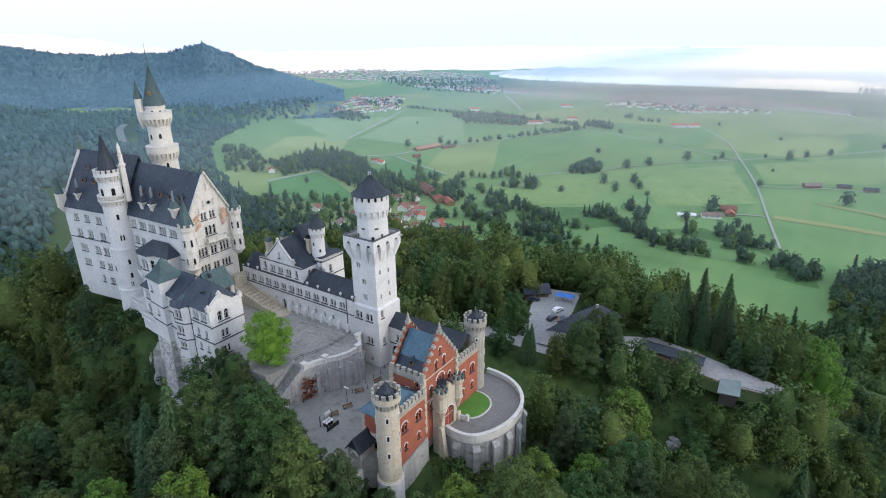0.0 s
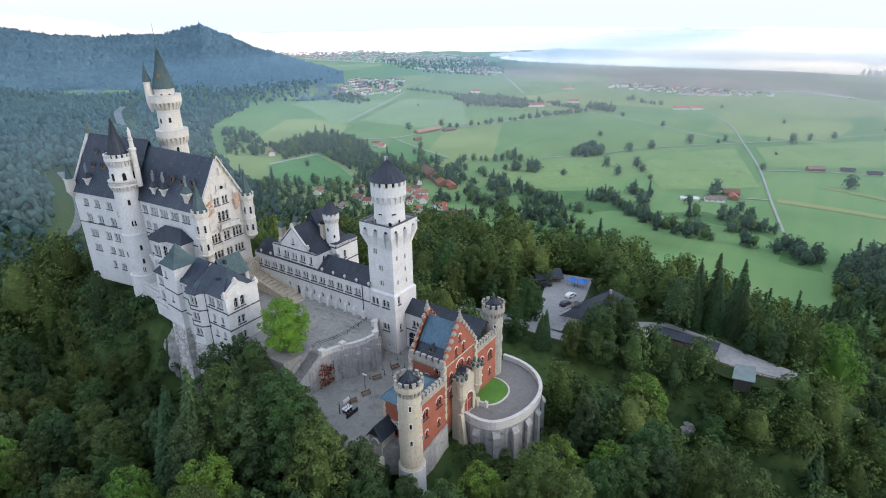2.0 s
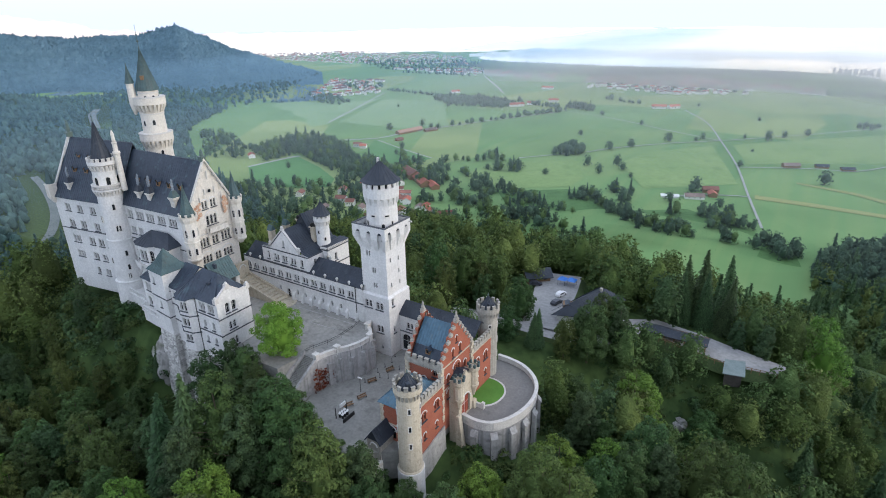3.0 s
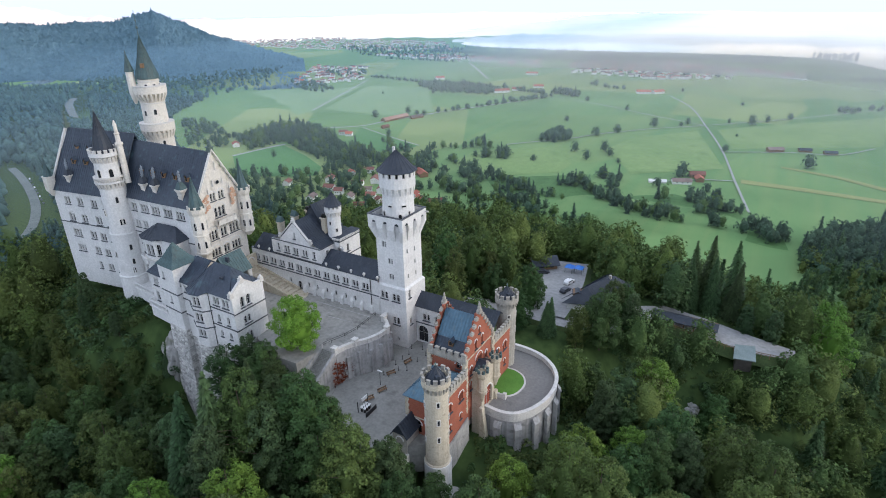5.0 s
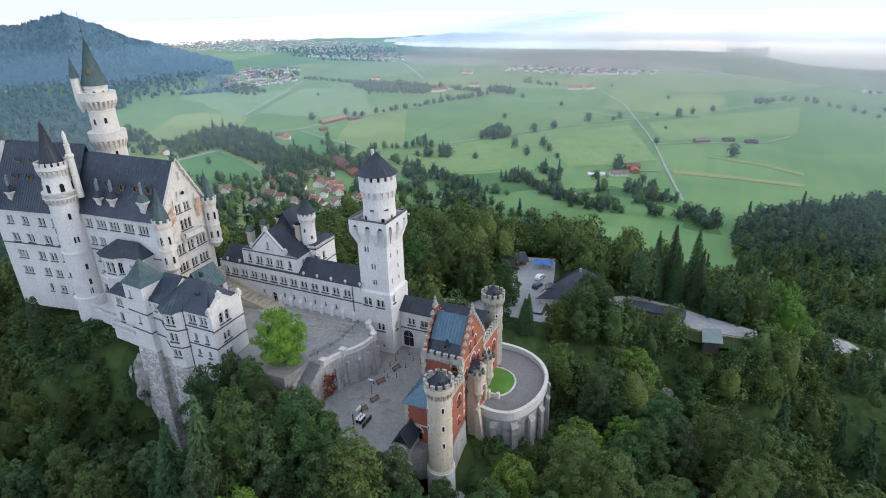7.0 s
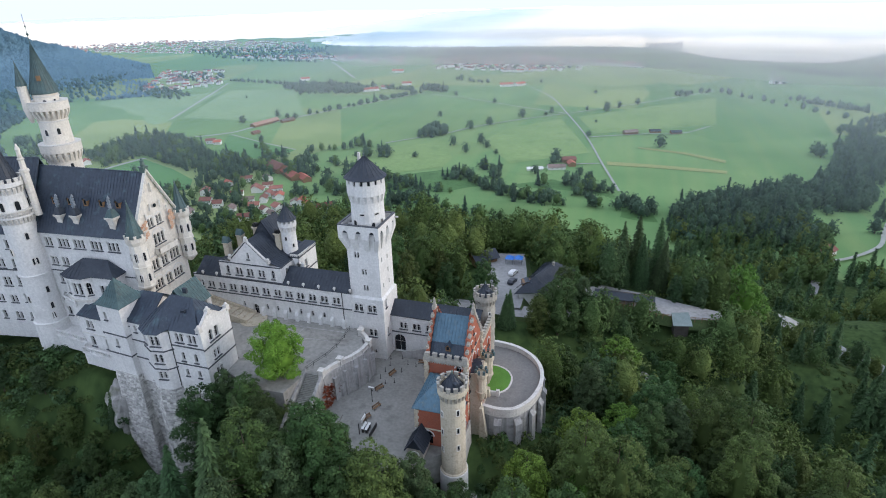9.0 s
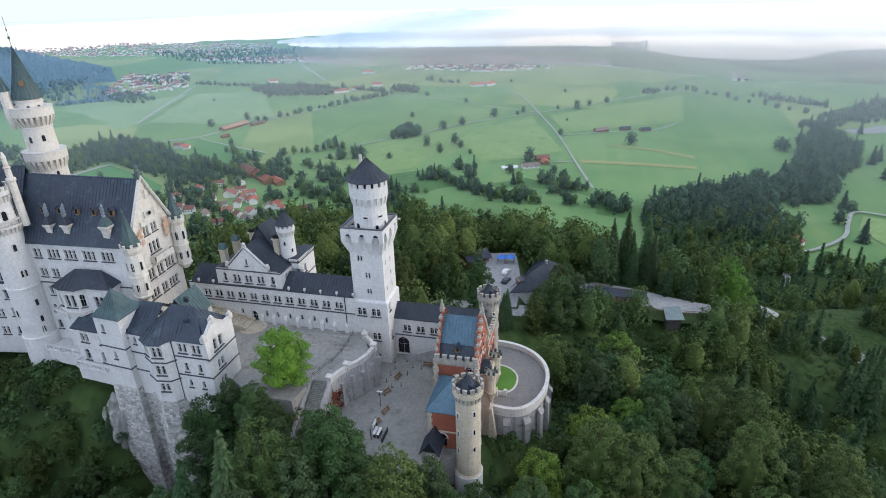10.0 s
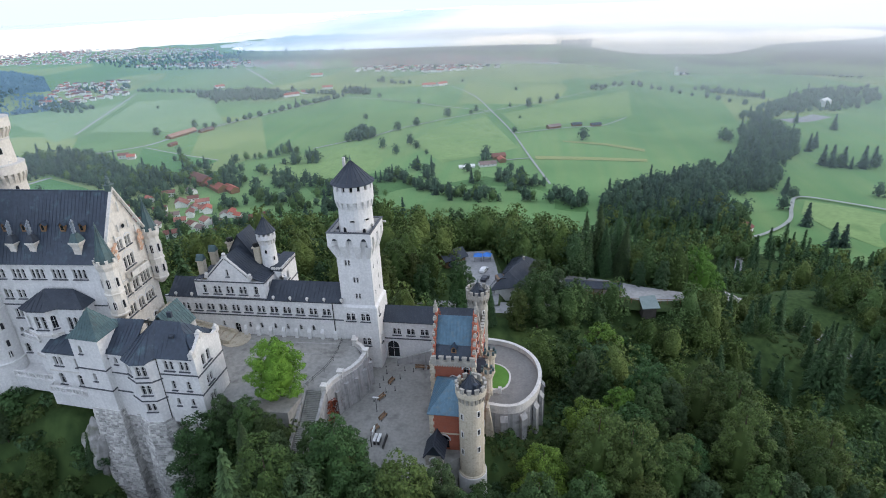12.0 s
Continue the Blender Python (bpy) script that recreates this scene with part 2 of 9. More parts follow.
# ---- building kit ----
class Geo:
    """Vertices and faces gathered for one mesh."""

    def __init__(self):
        self.v, self.f, self.m, self.seams = [], [], [], None

    def add(self, verts, faces, mi=0):
        k = len(self.v)
        self.v += [tuple(p) for p in verts]
        self.f += [tuple(k + i for i in f) for f in faces]
        self.m += [mi] * len(faces)
        return self

    def box(self, x0, x1, y0, y1, z0, z1, mi=0, rot=0.0):
        c = ((x0 + x1) / 2, (y0 + y1) / 2)
        ca, sa = math.cos(radians(rot)), math.sin(radians(rot))
        p = [(c[0] + (x - c[0]) * ca - (y - c[1]) * sa, c[1] + (x - c[0]) * sa + (y - c[1]) * ca, z)
             for z in (z0, z1) for x, y in ((x0, y0), (x1, y0), (x1, y1), (x0, y1))]
        return self.add(p, [(3, 2, 1, 0), (4, 5, 6, 7), (0, 1, 5, 4), (1, 2, 6, 5), (2, 3, 7, 6), (3, 0, 4, 7)], mi)

    def prism(self, poly, z0, z1, mi=0, top=None):
        """A polygon (x, y), counter-clockwise, drawn up from z0 to z1; top: the upper outline where it differs."""
        n = len(poly)
        t = top or poly
        return self.add([(x, y, z0) for x, y in poly] + [(x, y, z1) for x, y in t],
                        [tuple(range(n - 1, -1, -1)), tuple(range(n, 2 * n))] + [(i, (i + 1) % n, n + (i + 1) % n, n + i) for i in range(n)], mi)

    def turned(self, x, y, prof, n=24, mi=0, start=0.0):
        """A round body from (radius, z) pairs, bottom to top."""
        v, f = [], []
        for r, z in prof:
            v += [(x + r * math.cos(start + math.tau * i / n), y + r * math.sin(start + math.tau * i / n), z) for i in range(n)]
        for k in range(len(prof) - 1):
            f += [(k * n + i, k * n + (i + 1) % n, (k + 1) * n + (i + 1) % n, (k + 1) * n + i) for i in range(n)]
        f += [tuple(range(n - 1, -1, -1)), tuple((len(prof) - 1) * n + i for i in range(n))]
        return self.add(v, f, mi)

    def slab(self, pts, t=0.22, mi=0, ribs=0.0, rib=0.07):
        """A roof plane with a thickness, and standing seams that run up its slope at the given spacing."""
        P = [Vector(p) for p in pts]
        nrm = Vector((0, 0, 0))
        for i in range(len(P)):
            nrm += P[i].cross(P[(i + 1) % len(P)])
        nrm.normalize()
        if nrm.z < 0:
            P.reverse()
            nrm = -nrm
        n = len(P)
        self.add(P + [p - nrm * t for p in P], [tuple(range(n)), tuple(range(2 * n - 1, n - 1, -1))] + [(i, n + i, n + (i + 1) % n, (i + 1) % n) for i in range(n)], mi)
        if ribs:
            side = nrm.cross(Vector((0, 0, 1)))
            if side.length < 1e-4:
                return self
            side.normalize()
            up = side.cross(nrm)
            q = [((p - P[0]).dot(side), (p - P[0]).dot(up)) for p in P]
            lo, hi = min(a for a, _ in q), max(a for a, _ in q)
            k = max(1, int((hi - lo) / ribs))
            for j in range(1, k):
                s = lo + (hi - lo) * j / k
                cut = []
                for i in range(n):
                    (a0, b0), (a1, b1) = q[i], q[(i + 1) % n]
                    if (a0 - s) * (a1 - s) < 0:
                        cut.append(b0 + (b1 - b0) * (s - a0) / (a1 - a0))
                if len(cut) < 2:
                    continue
                b0, b1 = min(cut), max(cut)
                if b1 - b0 < 0.3:
                    continue
                c = [P[0] + side * (s + e) + up * b for b in (b0, b1) for e in (-rib / 2, rib / 2)]
                c += [p + nrm * rib for p in c]
                self.seams = self.seams or Geo()
                self.seams.add(c, [(4, 5, 7, 6), (0, 4, 6, 2), (5, 1, 3, 7), (0, 1, 5, 4), (2, 6, 7, 3)], mi)
        return self

    def mesh(self, name, mats, off=(0, 0, 0), smooth=False):
        me = bpy.data.meshes.new(name)
        me.from_pydata([(x - off[0], y - off[1], z - off[2]) for x, y, z in self.v], [], self.f)
        for m in mats if isinstance(mats, (list, tuple)) else [mats]:
            me.materials.append(m)
        me.polygons.foreach_set("material_index", self.m)
        if smooth:
            me.polygons.foreach_set("use_smooth", [True] * len(self.f))
        me.update()
        return me


def root_of(ob):
    while ob.parent:
        ob = ob.parent
    return ob


def thing(name, x, y, z, label, category, group="", kind=""):
    e = new(name)
    e.empty_display_size = 0.5
    e.location = (x, y, z)
    return tagged(e, label, category, group, kind)


def pieces(geo):
    """The separate bodies gathered in one Geo."""
    up = list(range(len(geo.v)))

    def top(i):
        while up[i] != i:
            up[i] = up[up[i]]
            i = up[i]
        return i

    for f in geo.f:
        for i in f[1:]:
            up[top(i)] = top(f[0])
    out = {}
    for f, m in zip(geo.f, geo.m):
        out.setdefault(top(f[0]), Geo()).add([geo.v[i] for i in f], [tuple(range(len(f)))], m)
    return list(out.values())


def part(name, geo, mats, parent, label="", smooth=False):
    single_name = {"flight": "step", "steps": "step", "corbel_table": "corbel", "parapet": "parapet_block"}
    if name in ("roof", "flight", "oriel_ledge", "ball_ornament", "corbel_table", "gable_ornament", "parapet", "steps") and not smooth:
        p = pieces(geo)
        if len(p) > 1:
            for q in p[1:]:
                part(single_name.get(name, name) if len(p) > 8 else name, q, mats, parent, label)
            p[0].seams = geo.seams
            geo = p[0]
            name = single_name.get(name, name) if len(p) > 8 else name
    ob = new(name, geo.mesh(name, mats, tuple(root_of(parent).location), smooth))
    ob.parent = parent
    if geo.seams:
        sm = new("standing_seam", geo.seams.mesh("standing_seam", mats, tuple(root_of(parent).location)))
        sm.parent = ob if parent == root_of(parent) else parent
        tagged(sm, kind="stuff")
    return tagged(ob, label) if label else ob


def single(name, geo, mats, label, category, group="", kind="", smooth=False, base=None):
    """A thing of one mesh, with its origin at its base."""
    if base is None:
        xs, ys, zs = zip(*geo.v)
        base = ((min(xs) + max(xs)) / 2, (min(ys) + max(ys)) / 2, min(zs))
    ob = new(name, geo.mesh(name, mats, base, smooth))
    ob.location = base
    return tagged(ob, label, category, group, kind)


def arch_pts(u, z, w, h, arched=True, n=7):
    """Outline of an opening, counter-clockwise seen from outside: sill centre u, z."""
    a = [(u - w / 2, z), (u + w / 2, z)]
    if not arched:
        return a + [(u + w / 2, z + h), (u - w / 2, z + h)]
    c = z + h - w / 2
    return a + [(u + w / 2 * math.cos(math.pi * i / n), c + w / 2 * math.sin(math.pi * i / n)) for i in range(n + 1)]


WINDOW_MESH = {}
PANE_IN = 0.42


def window_meshes(n, w, h, arched, hood, sill):
    key = (n, round(w, 2), round(h, 2), arched, hood, sill)
    if key in WINDOW_MESH:
        return WINDOW_MESH[key]
    gap = 0.2
    full = n * w + (n - 1) * gap
    frm, pane = Geo(), Geo()
    for i in range(n):
        u = -full / 2 + w / 2 + i * (w + gap)
        o = arch_pts(u, 0, w, h, arched)
        pane.add([(a, PANE_IN, b) for a, b in o], [tuple(range(len(o)))])
        frm.box(u - 0.02, u + 0.02, PANE_IN - 0.07, PANE_IN - 0.01, 0.02, h - w * 0.1, 0)
        frm.box(u - w / 2 + 0.02, u + w / 2 - 0.02, PANE_IN - 0.07, PANE_IN - 0.01, h * 0.55, h * 0.55 + 0.06, 0)
    if sill:
        frm.box(-full / 2 - 0.2, full / 2 + 0.2, -0.26, 0.06, -0.2, -0.02, 1)
    if hood:
        r0, r1, cz = full / 2 + 0.12, full / 2 + 0.34, h - w / 2
        k = 10
        v = []
        for j in range(k + 1):
            a = math.pi * j / k
            for r, y in ((r0, -0.1), (r1, -0.1), (r1, 0.02), (r0, 0.02)):
                v.append((r * math.cos(a), y, cz + r * math.sin(a) * (0.85 if n > 1 else 1.0)))
        f = []
        for j in range(k):
            b = 4 * j
            f += [(b, b + 1, b + 5, b + 4), (b + 1, b + 2, b + 6, b + 5), (b + 3, b, b + 4, b + 7)]
        frm.add(v, f, 0)
    WINDOW_MESH[key] = (frm.mesh("window_frame", [LIME, STRING]), pane.mesh("pane", GLASS))
    return WINDOW_MESH[key]


def put_window(parent, x, y, z, ang, n, w, h, arched, hood, sill):
    """A window whose outer wall plane passes (x, y); ang turns its width from the x axis, outside lying to its right."""
    frm, pane = window_meshes(n, w, h, arched, hood, sill)
    o = root_of(parent).location
    ob = new("window", frm)
    ob.parent = parent
    ob.matrix_basis = pose(x - o.x, y - o.y, z - o.z, 0, 0, ang)
    pn = new("pane", pane)
    pn.parent = ob
    return ob


def wall(parent, p0, p1, z0, z1, mats, openings=(), top=(), name="wall", label="", bands=(), band_mat=None):
    """A wall from p0 to p1 (outside to the right of that way) with real openings: (u, sill z, lights, w, h[, arched, hood, sill]).
    top: further outline points (u, z) from the p1 end back to p0, for gables. bands: heights of string courses."""
    a, b = Vector(p0), Vector(p1)
    d = (b - a).normalized()
    ln = (b - a).length
    out = Vector((d.y, -d.x))
    ang = math.degrees(math.atan2(d.y, d.x))

    def at(u, z, depth=0.0):
        q = a + d * u - out * depth
        return (q.x, q.y, z)

    outline = [(0, z0), (ln, z0), (ln, z1), *top, (0, z1)]
    holes = []
    for o in openings:
        u, z, n, w, h = o[0], o[1], o[2], 1.14 * o[3], 1.12 * o[4]
        arched = o[5] if len(o) > 5 else True
        full = n * w + (n - 1) * 0.2
        for i in range(n):
            holes.append(arch_pts(u - full / 2 + w / 2 + i * (w + 0.2), z, w, h, arched))
    loops = [outline] + holes
    flat = [p for lp in loops for p in lp]
    from_poly = [[Vector((x, y, 0)) for x, y in lp] for lp in loops]
    tris = tessellate(from_poly)
    g = Geo()
    fixed = []
    for t in tris:
        (x0, y0), (x1, y1), (x2, y2) = (flat[i] for i in t)
        fixed.append(tuple(t) if (x1 - x0) * (y2 - y0) - (x2 - x0) * (y1 - y0) > 0 else (t[0], t[2], t[1]))
    g.add([at(u, z) for u, z in flat], fixed)
    m = len(outline)
    g.add([at(u, z) for u, z in outline] + [at(min(max(u, 0.6), ln - 0.6) if ln > 1.3 else ln / 2, z, 0.6) for u, z in outline],
          [(i, m + i, m + (i + 1) % m, (i + 1) % m) for i in range(m)] + [tuple(range(2 * m - 1, m - 1, -1))] if m == 4 else [(i, m + i, m + (i + 1) % m, (i + 1) % m) for i in range(m)])
    for lp in holes:
        k = len(lp)
        g.add([at(u, z) for u, z in lp] + [at(u, z, PANE_IN + 0.03) for u, z in lp], [(i, (i + 1) % k, k + (i + 1) % k, k + i) for i in range(k)])
    w_ob = part(name, g, mats, parent, label)
    for o in openings:
        u, z, n, w, h = o[0], o[1], o[2], 1.14 * o[3], 1.12 * o[4]
        arched, hood, sill = (tuple(o[5:]) + (True, True, True)[len(o) - 5:])[:3]
        q = a + d * u
        put_window(parent, q.x, q.y, z, ang, n, w, h, arched, hood, sill)
    if bands:
        for z in bands:
            s = Geo()
            c = [at(-0.1, z, -0.14), at(ln + 0.1, z, -0.14), at(ln + 0.1, z, 0.02), at(-0.1, z, 0.02)]
            s.add(c + [(x, y, zz + 0.24) for x, y, zz in c], [(3, 2, 1, 0), (4, 5, 6, 7), (0, 1, 5, 4), (1, 2, 6, 5), (2, 3, 7, 6), (3, 0, 4, 7)])
            part("string_course", s, band_mat or STRING, parent, "dark lead-covered string course")
    return w_ob




def merlons(parent, x, y, r, z, n, mats, w=0.75, h=0.85, t=0.4):
    """A ring of merlons, each a piece of its own on one mesh."""
    g = Geo()
    g.box(-t / 2, t / 2, -w / 2, w / 2, 0, h)
    g.prism([(-t / 2 - 0.06, -w / 2 - 0.05), (t / 2 + 0.06, -w / 2 - 0.05), (t / 2 + 0.06, w / 2 + 0.05), (-t / 2 - 0.06, w / 2 + 0.05)], h, h + 0.14)
    me = g.mesh("merlon", mats)
    o = root_of(parent).location
    for i in range(n):
        a = math.tau * i / n
        ob = new("merlon", me)
        ob.parent = parent
        ob.matrix_basis = pose(x + r * math.cos(a) - o.x, y + r * math.sin(a) - o.y, z - o.z, 0, 0, math.degrees(a))


def corbels(parent, x, y, r0, r1, z0, z1, n, mats):
    """A ring of corbel blocks that carries an overhanging storey, with small arches between."""
    g = Geo()
    for i in range(n):
        a = math.tau * i / n
        ca, sa = math.cos(a), math.sin(a)
        w = 0.28 * math.tau * r0 / n
        v = []
        for r, z in ((r0 - 0.1, z0), (r0 + 0.1, z0), (r1 - 0.05, z1 - 0.25 * (z1 - z0)), (r1 - 0.05, z1), (r0 - 0.1, z1)):
            for s in (-w, w):
                v.append((x + r * ca - s * sa, y + r * sa + s * ca, z))
        g.add(v, [(0, 1, 3, 2), (2, 3, 5, 4), (4, 5, 7, 6), (6, 7, 9, 8), (0, 2, 4, 6, 8), (9, 7, 5, 3, 1)])
    part("corbel_table", g, mats, parent)


def slit(parent, x, y, r, ang, z, w=0.4, h=1.2, arched=True):
    """A narrow window set in a round shaft."""
    a = radians(ang)
    fr = Geo()
    o = arch_pts(0, 0, w, h, arched, 5)
    big = arch_pts(0, -0.12, w + 0.3, h + 0.27, arched, 5)
    k = len(o)
    fr.add([(u, -0.1, b) for u, b in big] + [(u, -0.1, b) for u, b in o] + [(u, 0.25, b) for u, b in big] + [(u, 0.3, b) for u, b in o],
           [(i, (i + 1) % k, k + (i + 1) % k, k + i) for i in range(k)] + [(i, 2 * k + i, 2 * k + (i + 1) % k, (i + 1) % k) for i in range(k)] + [(k + i, k + (i + 1) % k, 3 * k + (i + 1) % k, 3 * k + i) for i in range(k)])
    pn = Geo()
    pn.add([(u, -0.03, b) for u, b in o], [tuple(range(k))])
    key = ("slit", w, h, arched)
    if key not in WINDOW_MESH:
        WINDOW_MESH[key] = (fr.mesh("window_frame", TRIM), pn.mesh("pane", GLASS))
    fm, pm = WINDOW_MESH[key]
    b = root_of(parent).location
    ob = new("window", fm)
    ob.parent = parent
    ob.matrix_basis = pose(x + r * math.cos(a) - b.x, y + r * math.sin(a) - b.y, z - b.z, 0, 0, ang + 90)
    pane = new("pane", pm)
    pane.parent = ob


def cone_roof(parent, x, y, r, z0, z1, mats, n=16, flare=0.25, finial=1.2, name="roof"):
    g = Geo()
    prof = [(r - 0.15, z0 - 0.12), (r, z0), (r * 0.82, z0 + (z1 - z0) * (0.18 - flare * 0.2)), (r * 0.5, z0 + (z1 - z0) * 0.48), (0.06, z1)]
    g.turned(x, y, prof, n)
    for i in range(n):
        a = math.tau * i / n
        ca, sa = math.cos(a), math.sin(a)
        pts = [(rr + 0.02, zz) for rr, zz in prof[1:]]
        v = []
        for rr, zz in pts:
            for s in (-0.035, 0.035):
                v.append((x + rr * ca - s * sa, y + rr * sa + s * ca, zz))
            v.append((x + (rr + 0.07) * ca, y + (rr + 0.07) * sa, zz + 0.03))
        f = []
        for k in range(len(pts) - 1):
            b = 3 * k
            f += [(b, b + 2, b + 5, b + 3), (b + 2, b + 1, b + 4, b + 5)]
        g.seams = g.seams or Geo()
        g.seams.add(v, f)
    part(name, g, mats, parent)
    if finial:
        f = Geo()
        f.turned(x, y, [(0.1, z1 - 0.3), (0.16, z1), (0.07, z1 + 0.15), (0.22, z1 + 0.35), (0.07, z1 + 0.55)] + ([(0.06, z1 + finial * 0.28), (0.34, z1 + finial * 0.34), (0.06, z1 + finial * 0.40), (0.05, z1 + finial * 0.56), (0.22, z1 + finial * 0.60), (0.05, z1 + finial * 0.64)] if finial > 2 else []) + [(0.05, z1 + finial), (0.01, z1 + finial + 0.2)], 8)
        part("finial", f, BRONZE, parent)


# ---- ground ----
VALLEY = -158.0
HILL = [(-190, 82, 0), (-160, 80, 2), (-140, 82, 3), (-118, 82, 2), (-98, 84, 2), (-80, 85, -4), (-66, 90, -8), (-57, 77, -7.5), (-52.5, 80, -11), (-47, 88, -14),
        (-184, 53, -18), (-184, 68, 0), (-176, 66, 0.5), (-166, 68.5, 3.6), (-158, 69, 4.2), (-151, 69, 6), (-145, 67.5, 6.5), (-141, 66.5, 5.5), (-163, 63, -1), (-152, 63, 0), (-148, 59, -14), (-148, 55, -31), (-140, 61.5, -3), (-138, 58, -18), (-128, 56, -32), (-132, 60, -27), (-126, 59.5, -30), (-120, 59.5, -29), (-116, 58.5, -24), (-134, 57, -30), (-122, 62, -26), (-128, 63.5, -22), (-112, 61, -4), (-105, 63.5, 5), (-99, 63.5, 5), (-98, 58, -4), (-80, 53, -9), (-64, 58, -15), (-50, 70, -22), (-46, 98, -15), (-52, 108, -13)]
SLOPE = [(-180, 20, -50), (-168, 46, -30), (-150, 42, -38), (-122, 34, -34), (-104, 40, -14), (-93, 42, -11), (-80, 40, -13), (-68, 44, -20), (-38, 80, -25), (-20, 55, -42), (-60, -50, -70), (60, -20, -85), (-250, 30, -60), (-330, 90, -110), (-235, 95, -36),
         (-90, 122, -8), (-66, 136, -12), (-72, 170, -11.5), (-50, 142, -13.6), (-44, 164, -15), (-27, 164, -18.4), (-8, 164, -20)]
FOOT = [(-46, 112, -25), (-36, 122, -30), (-18, 136, -40), (-4, 134, -52), (-4, 150, -31), (-20, 151, -25), (22, 150, -72), (16, 176, -58), (8, 182, -30), (-27, 176, -19), (-100, 195, -22), (-95, 160, -12), (-160, 130, -12), (-190, 150, -26), (-150, 185, -24), (-60, 205, -24), (-50, 232, -38), (-110, 240, -48), (-190, 215, -50), (-240, 180, -70), (-15, 205, -44), (15, 215, -58), (-130, 150, -14), (43, 262, -75), (72, 262, -92), (100, 230, -100), (60, 110, -85),
        (5, 240, -74), (-40, 275, -88), (-150, 275, -104), (-60, 340, -138), (-110, 430, -157), (40, 340, -132), (0, 440, -157), (-300, 230, -140), (-260, 400, -158), (110, 405, -136), (200, 300, -126)]
OUTER = [(330, 420, -146), (260, 540, -158), (380, 640, -158), (230, 440, -146), (190, 500, -155), (-480, 200, -150), (200, 100, -105), (330, 200, -120), (160, 600, -158), (-500, 560, -158), (0, 620, -158), (-420, 470, -158), (-330, 470, -158), (-260, 500, -158), (-180, 500, -158), (-90, 510, -158), (-10, 520, -158), (70, 540, -157), (-380, 380, -156)]
CP = np.array(HILL + SLOPE + FOOT + OUTER, dtype=float)


def smooth(a, b, x):
    t = np.clip((x - a) / (b - a), 0, 1)
    return t * t * (3 - 2 * t)


def ridge(X, Y, x0, y0, r, h, sx=1.0, sy=1.0):
    return h * np.exp(-(((X - x0) / sx) ** 2 + ((Y - y0) / sy) ** 2) / (r * r))


def ground(X, Y):
    """Height of the ground sheet: a castle hill of given heights, the flat valley, and far hills."""
    X, Y = np.asarray(X, float), np.asarray(Y, float)
    num, den = np.zeros_like(X), np.zeros_like(X)
    for x, y, z in CP:
        w = 1.0 / (((X - x) ** 2 + (Y - y) ** 2) + 30.0) ** 1.7
        num, den = num + w * z, den + w
    near = num / den
    d = np.hypot(X + 60, Y - 120)
    far = np.full_like(X, VALLEY)
    dist = np.hypot(X, Y)
    far = far + ridge(X, Y, -1500, 300, 420, 22) + ridge(X, Y, 800, 150, 350, 60)
    far = far + smooth(1400, 2400, -X - 0.6 * Y) * 14
    far = far + 13 * smooth(0, 110, 300 - 0.29 * X - Y) * smooth(-330, -480, X) + 13 * smooth(-1290, -1420, X + 0.15 * (Y - 900)) * smooth(1600, 1400, Y)
    k = smooth(400, 580, d)
    far = VALLEY + (far - VALLEY) * smooth(240, 420, np.hypot(X + 2150, 1.3 * (Y - 1010)))     # basin of the small lake
    return near * (1 - k) + far * k


def axis(lo, hi, d0, d1, step, grow):
    """Grid lines: even steps between d0 and d1, wider ones out to lo and hi."""
    a = list(np.arange(d0, d1 + 1e-6, step))
    s = step
    while a[-1] < hi:
        s = min(s * grow, 110)
        a.append(a[-1] + s)
    s = step
    while a[0] > lo:
        s = min(s * grow, 110)
        a.insert(0, a[0] - s)
    return np.array(a)


def gridmesh(name, xs, ys, Z, mat):
    XX, YY = np.meshgrid(xs, ys)
    co = np.stack([XX, YY, Z], -1).reshape(-1, 3)
    nx, ny = len(xs), len(ys)
    i = (np.arange(ny - 1)[:, None] * nx + np.arange(nx - 1)[None, :]).ravel()
    q = np.stack([i, i + 1, i + nx + 1, i + nx], -1)
    return quads(name, co, q, mat)


def quads(name, co, q, mat, smoothed=True):
    me = bpy.data.meshes.new(name)
    me.vertices.add(len(co))
    me.vertices.foreach_set("co", np.asarray(co, np.float32).ravel())
    k = q.shape[1]
    me.loops.add(q.size)
    me.loops.foreach_set("vertex_index", q.astype(np.int32).ravel())
    me.polygons.add(len(q))
    me.polygons.foreach_set("loop_start", np.arange(0, q.size, k, dtype=np.int32))
    me.update(calc_edges=True)
    if smoothed:
        me.polygons.foreach_set("use_smooth", np.ones(len(q), bool))
    me.materials.append(mat)
    me.validate()
    return me


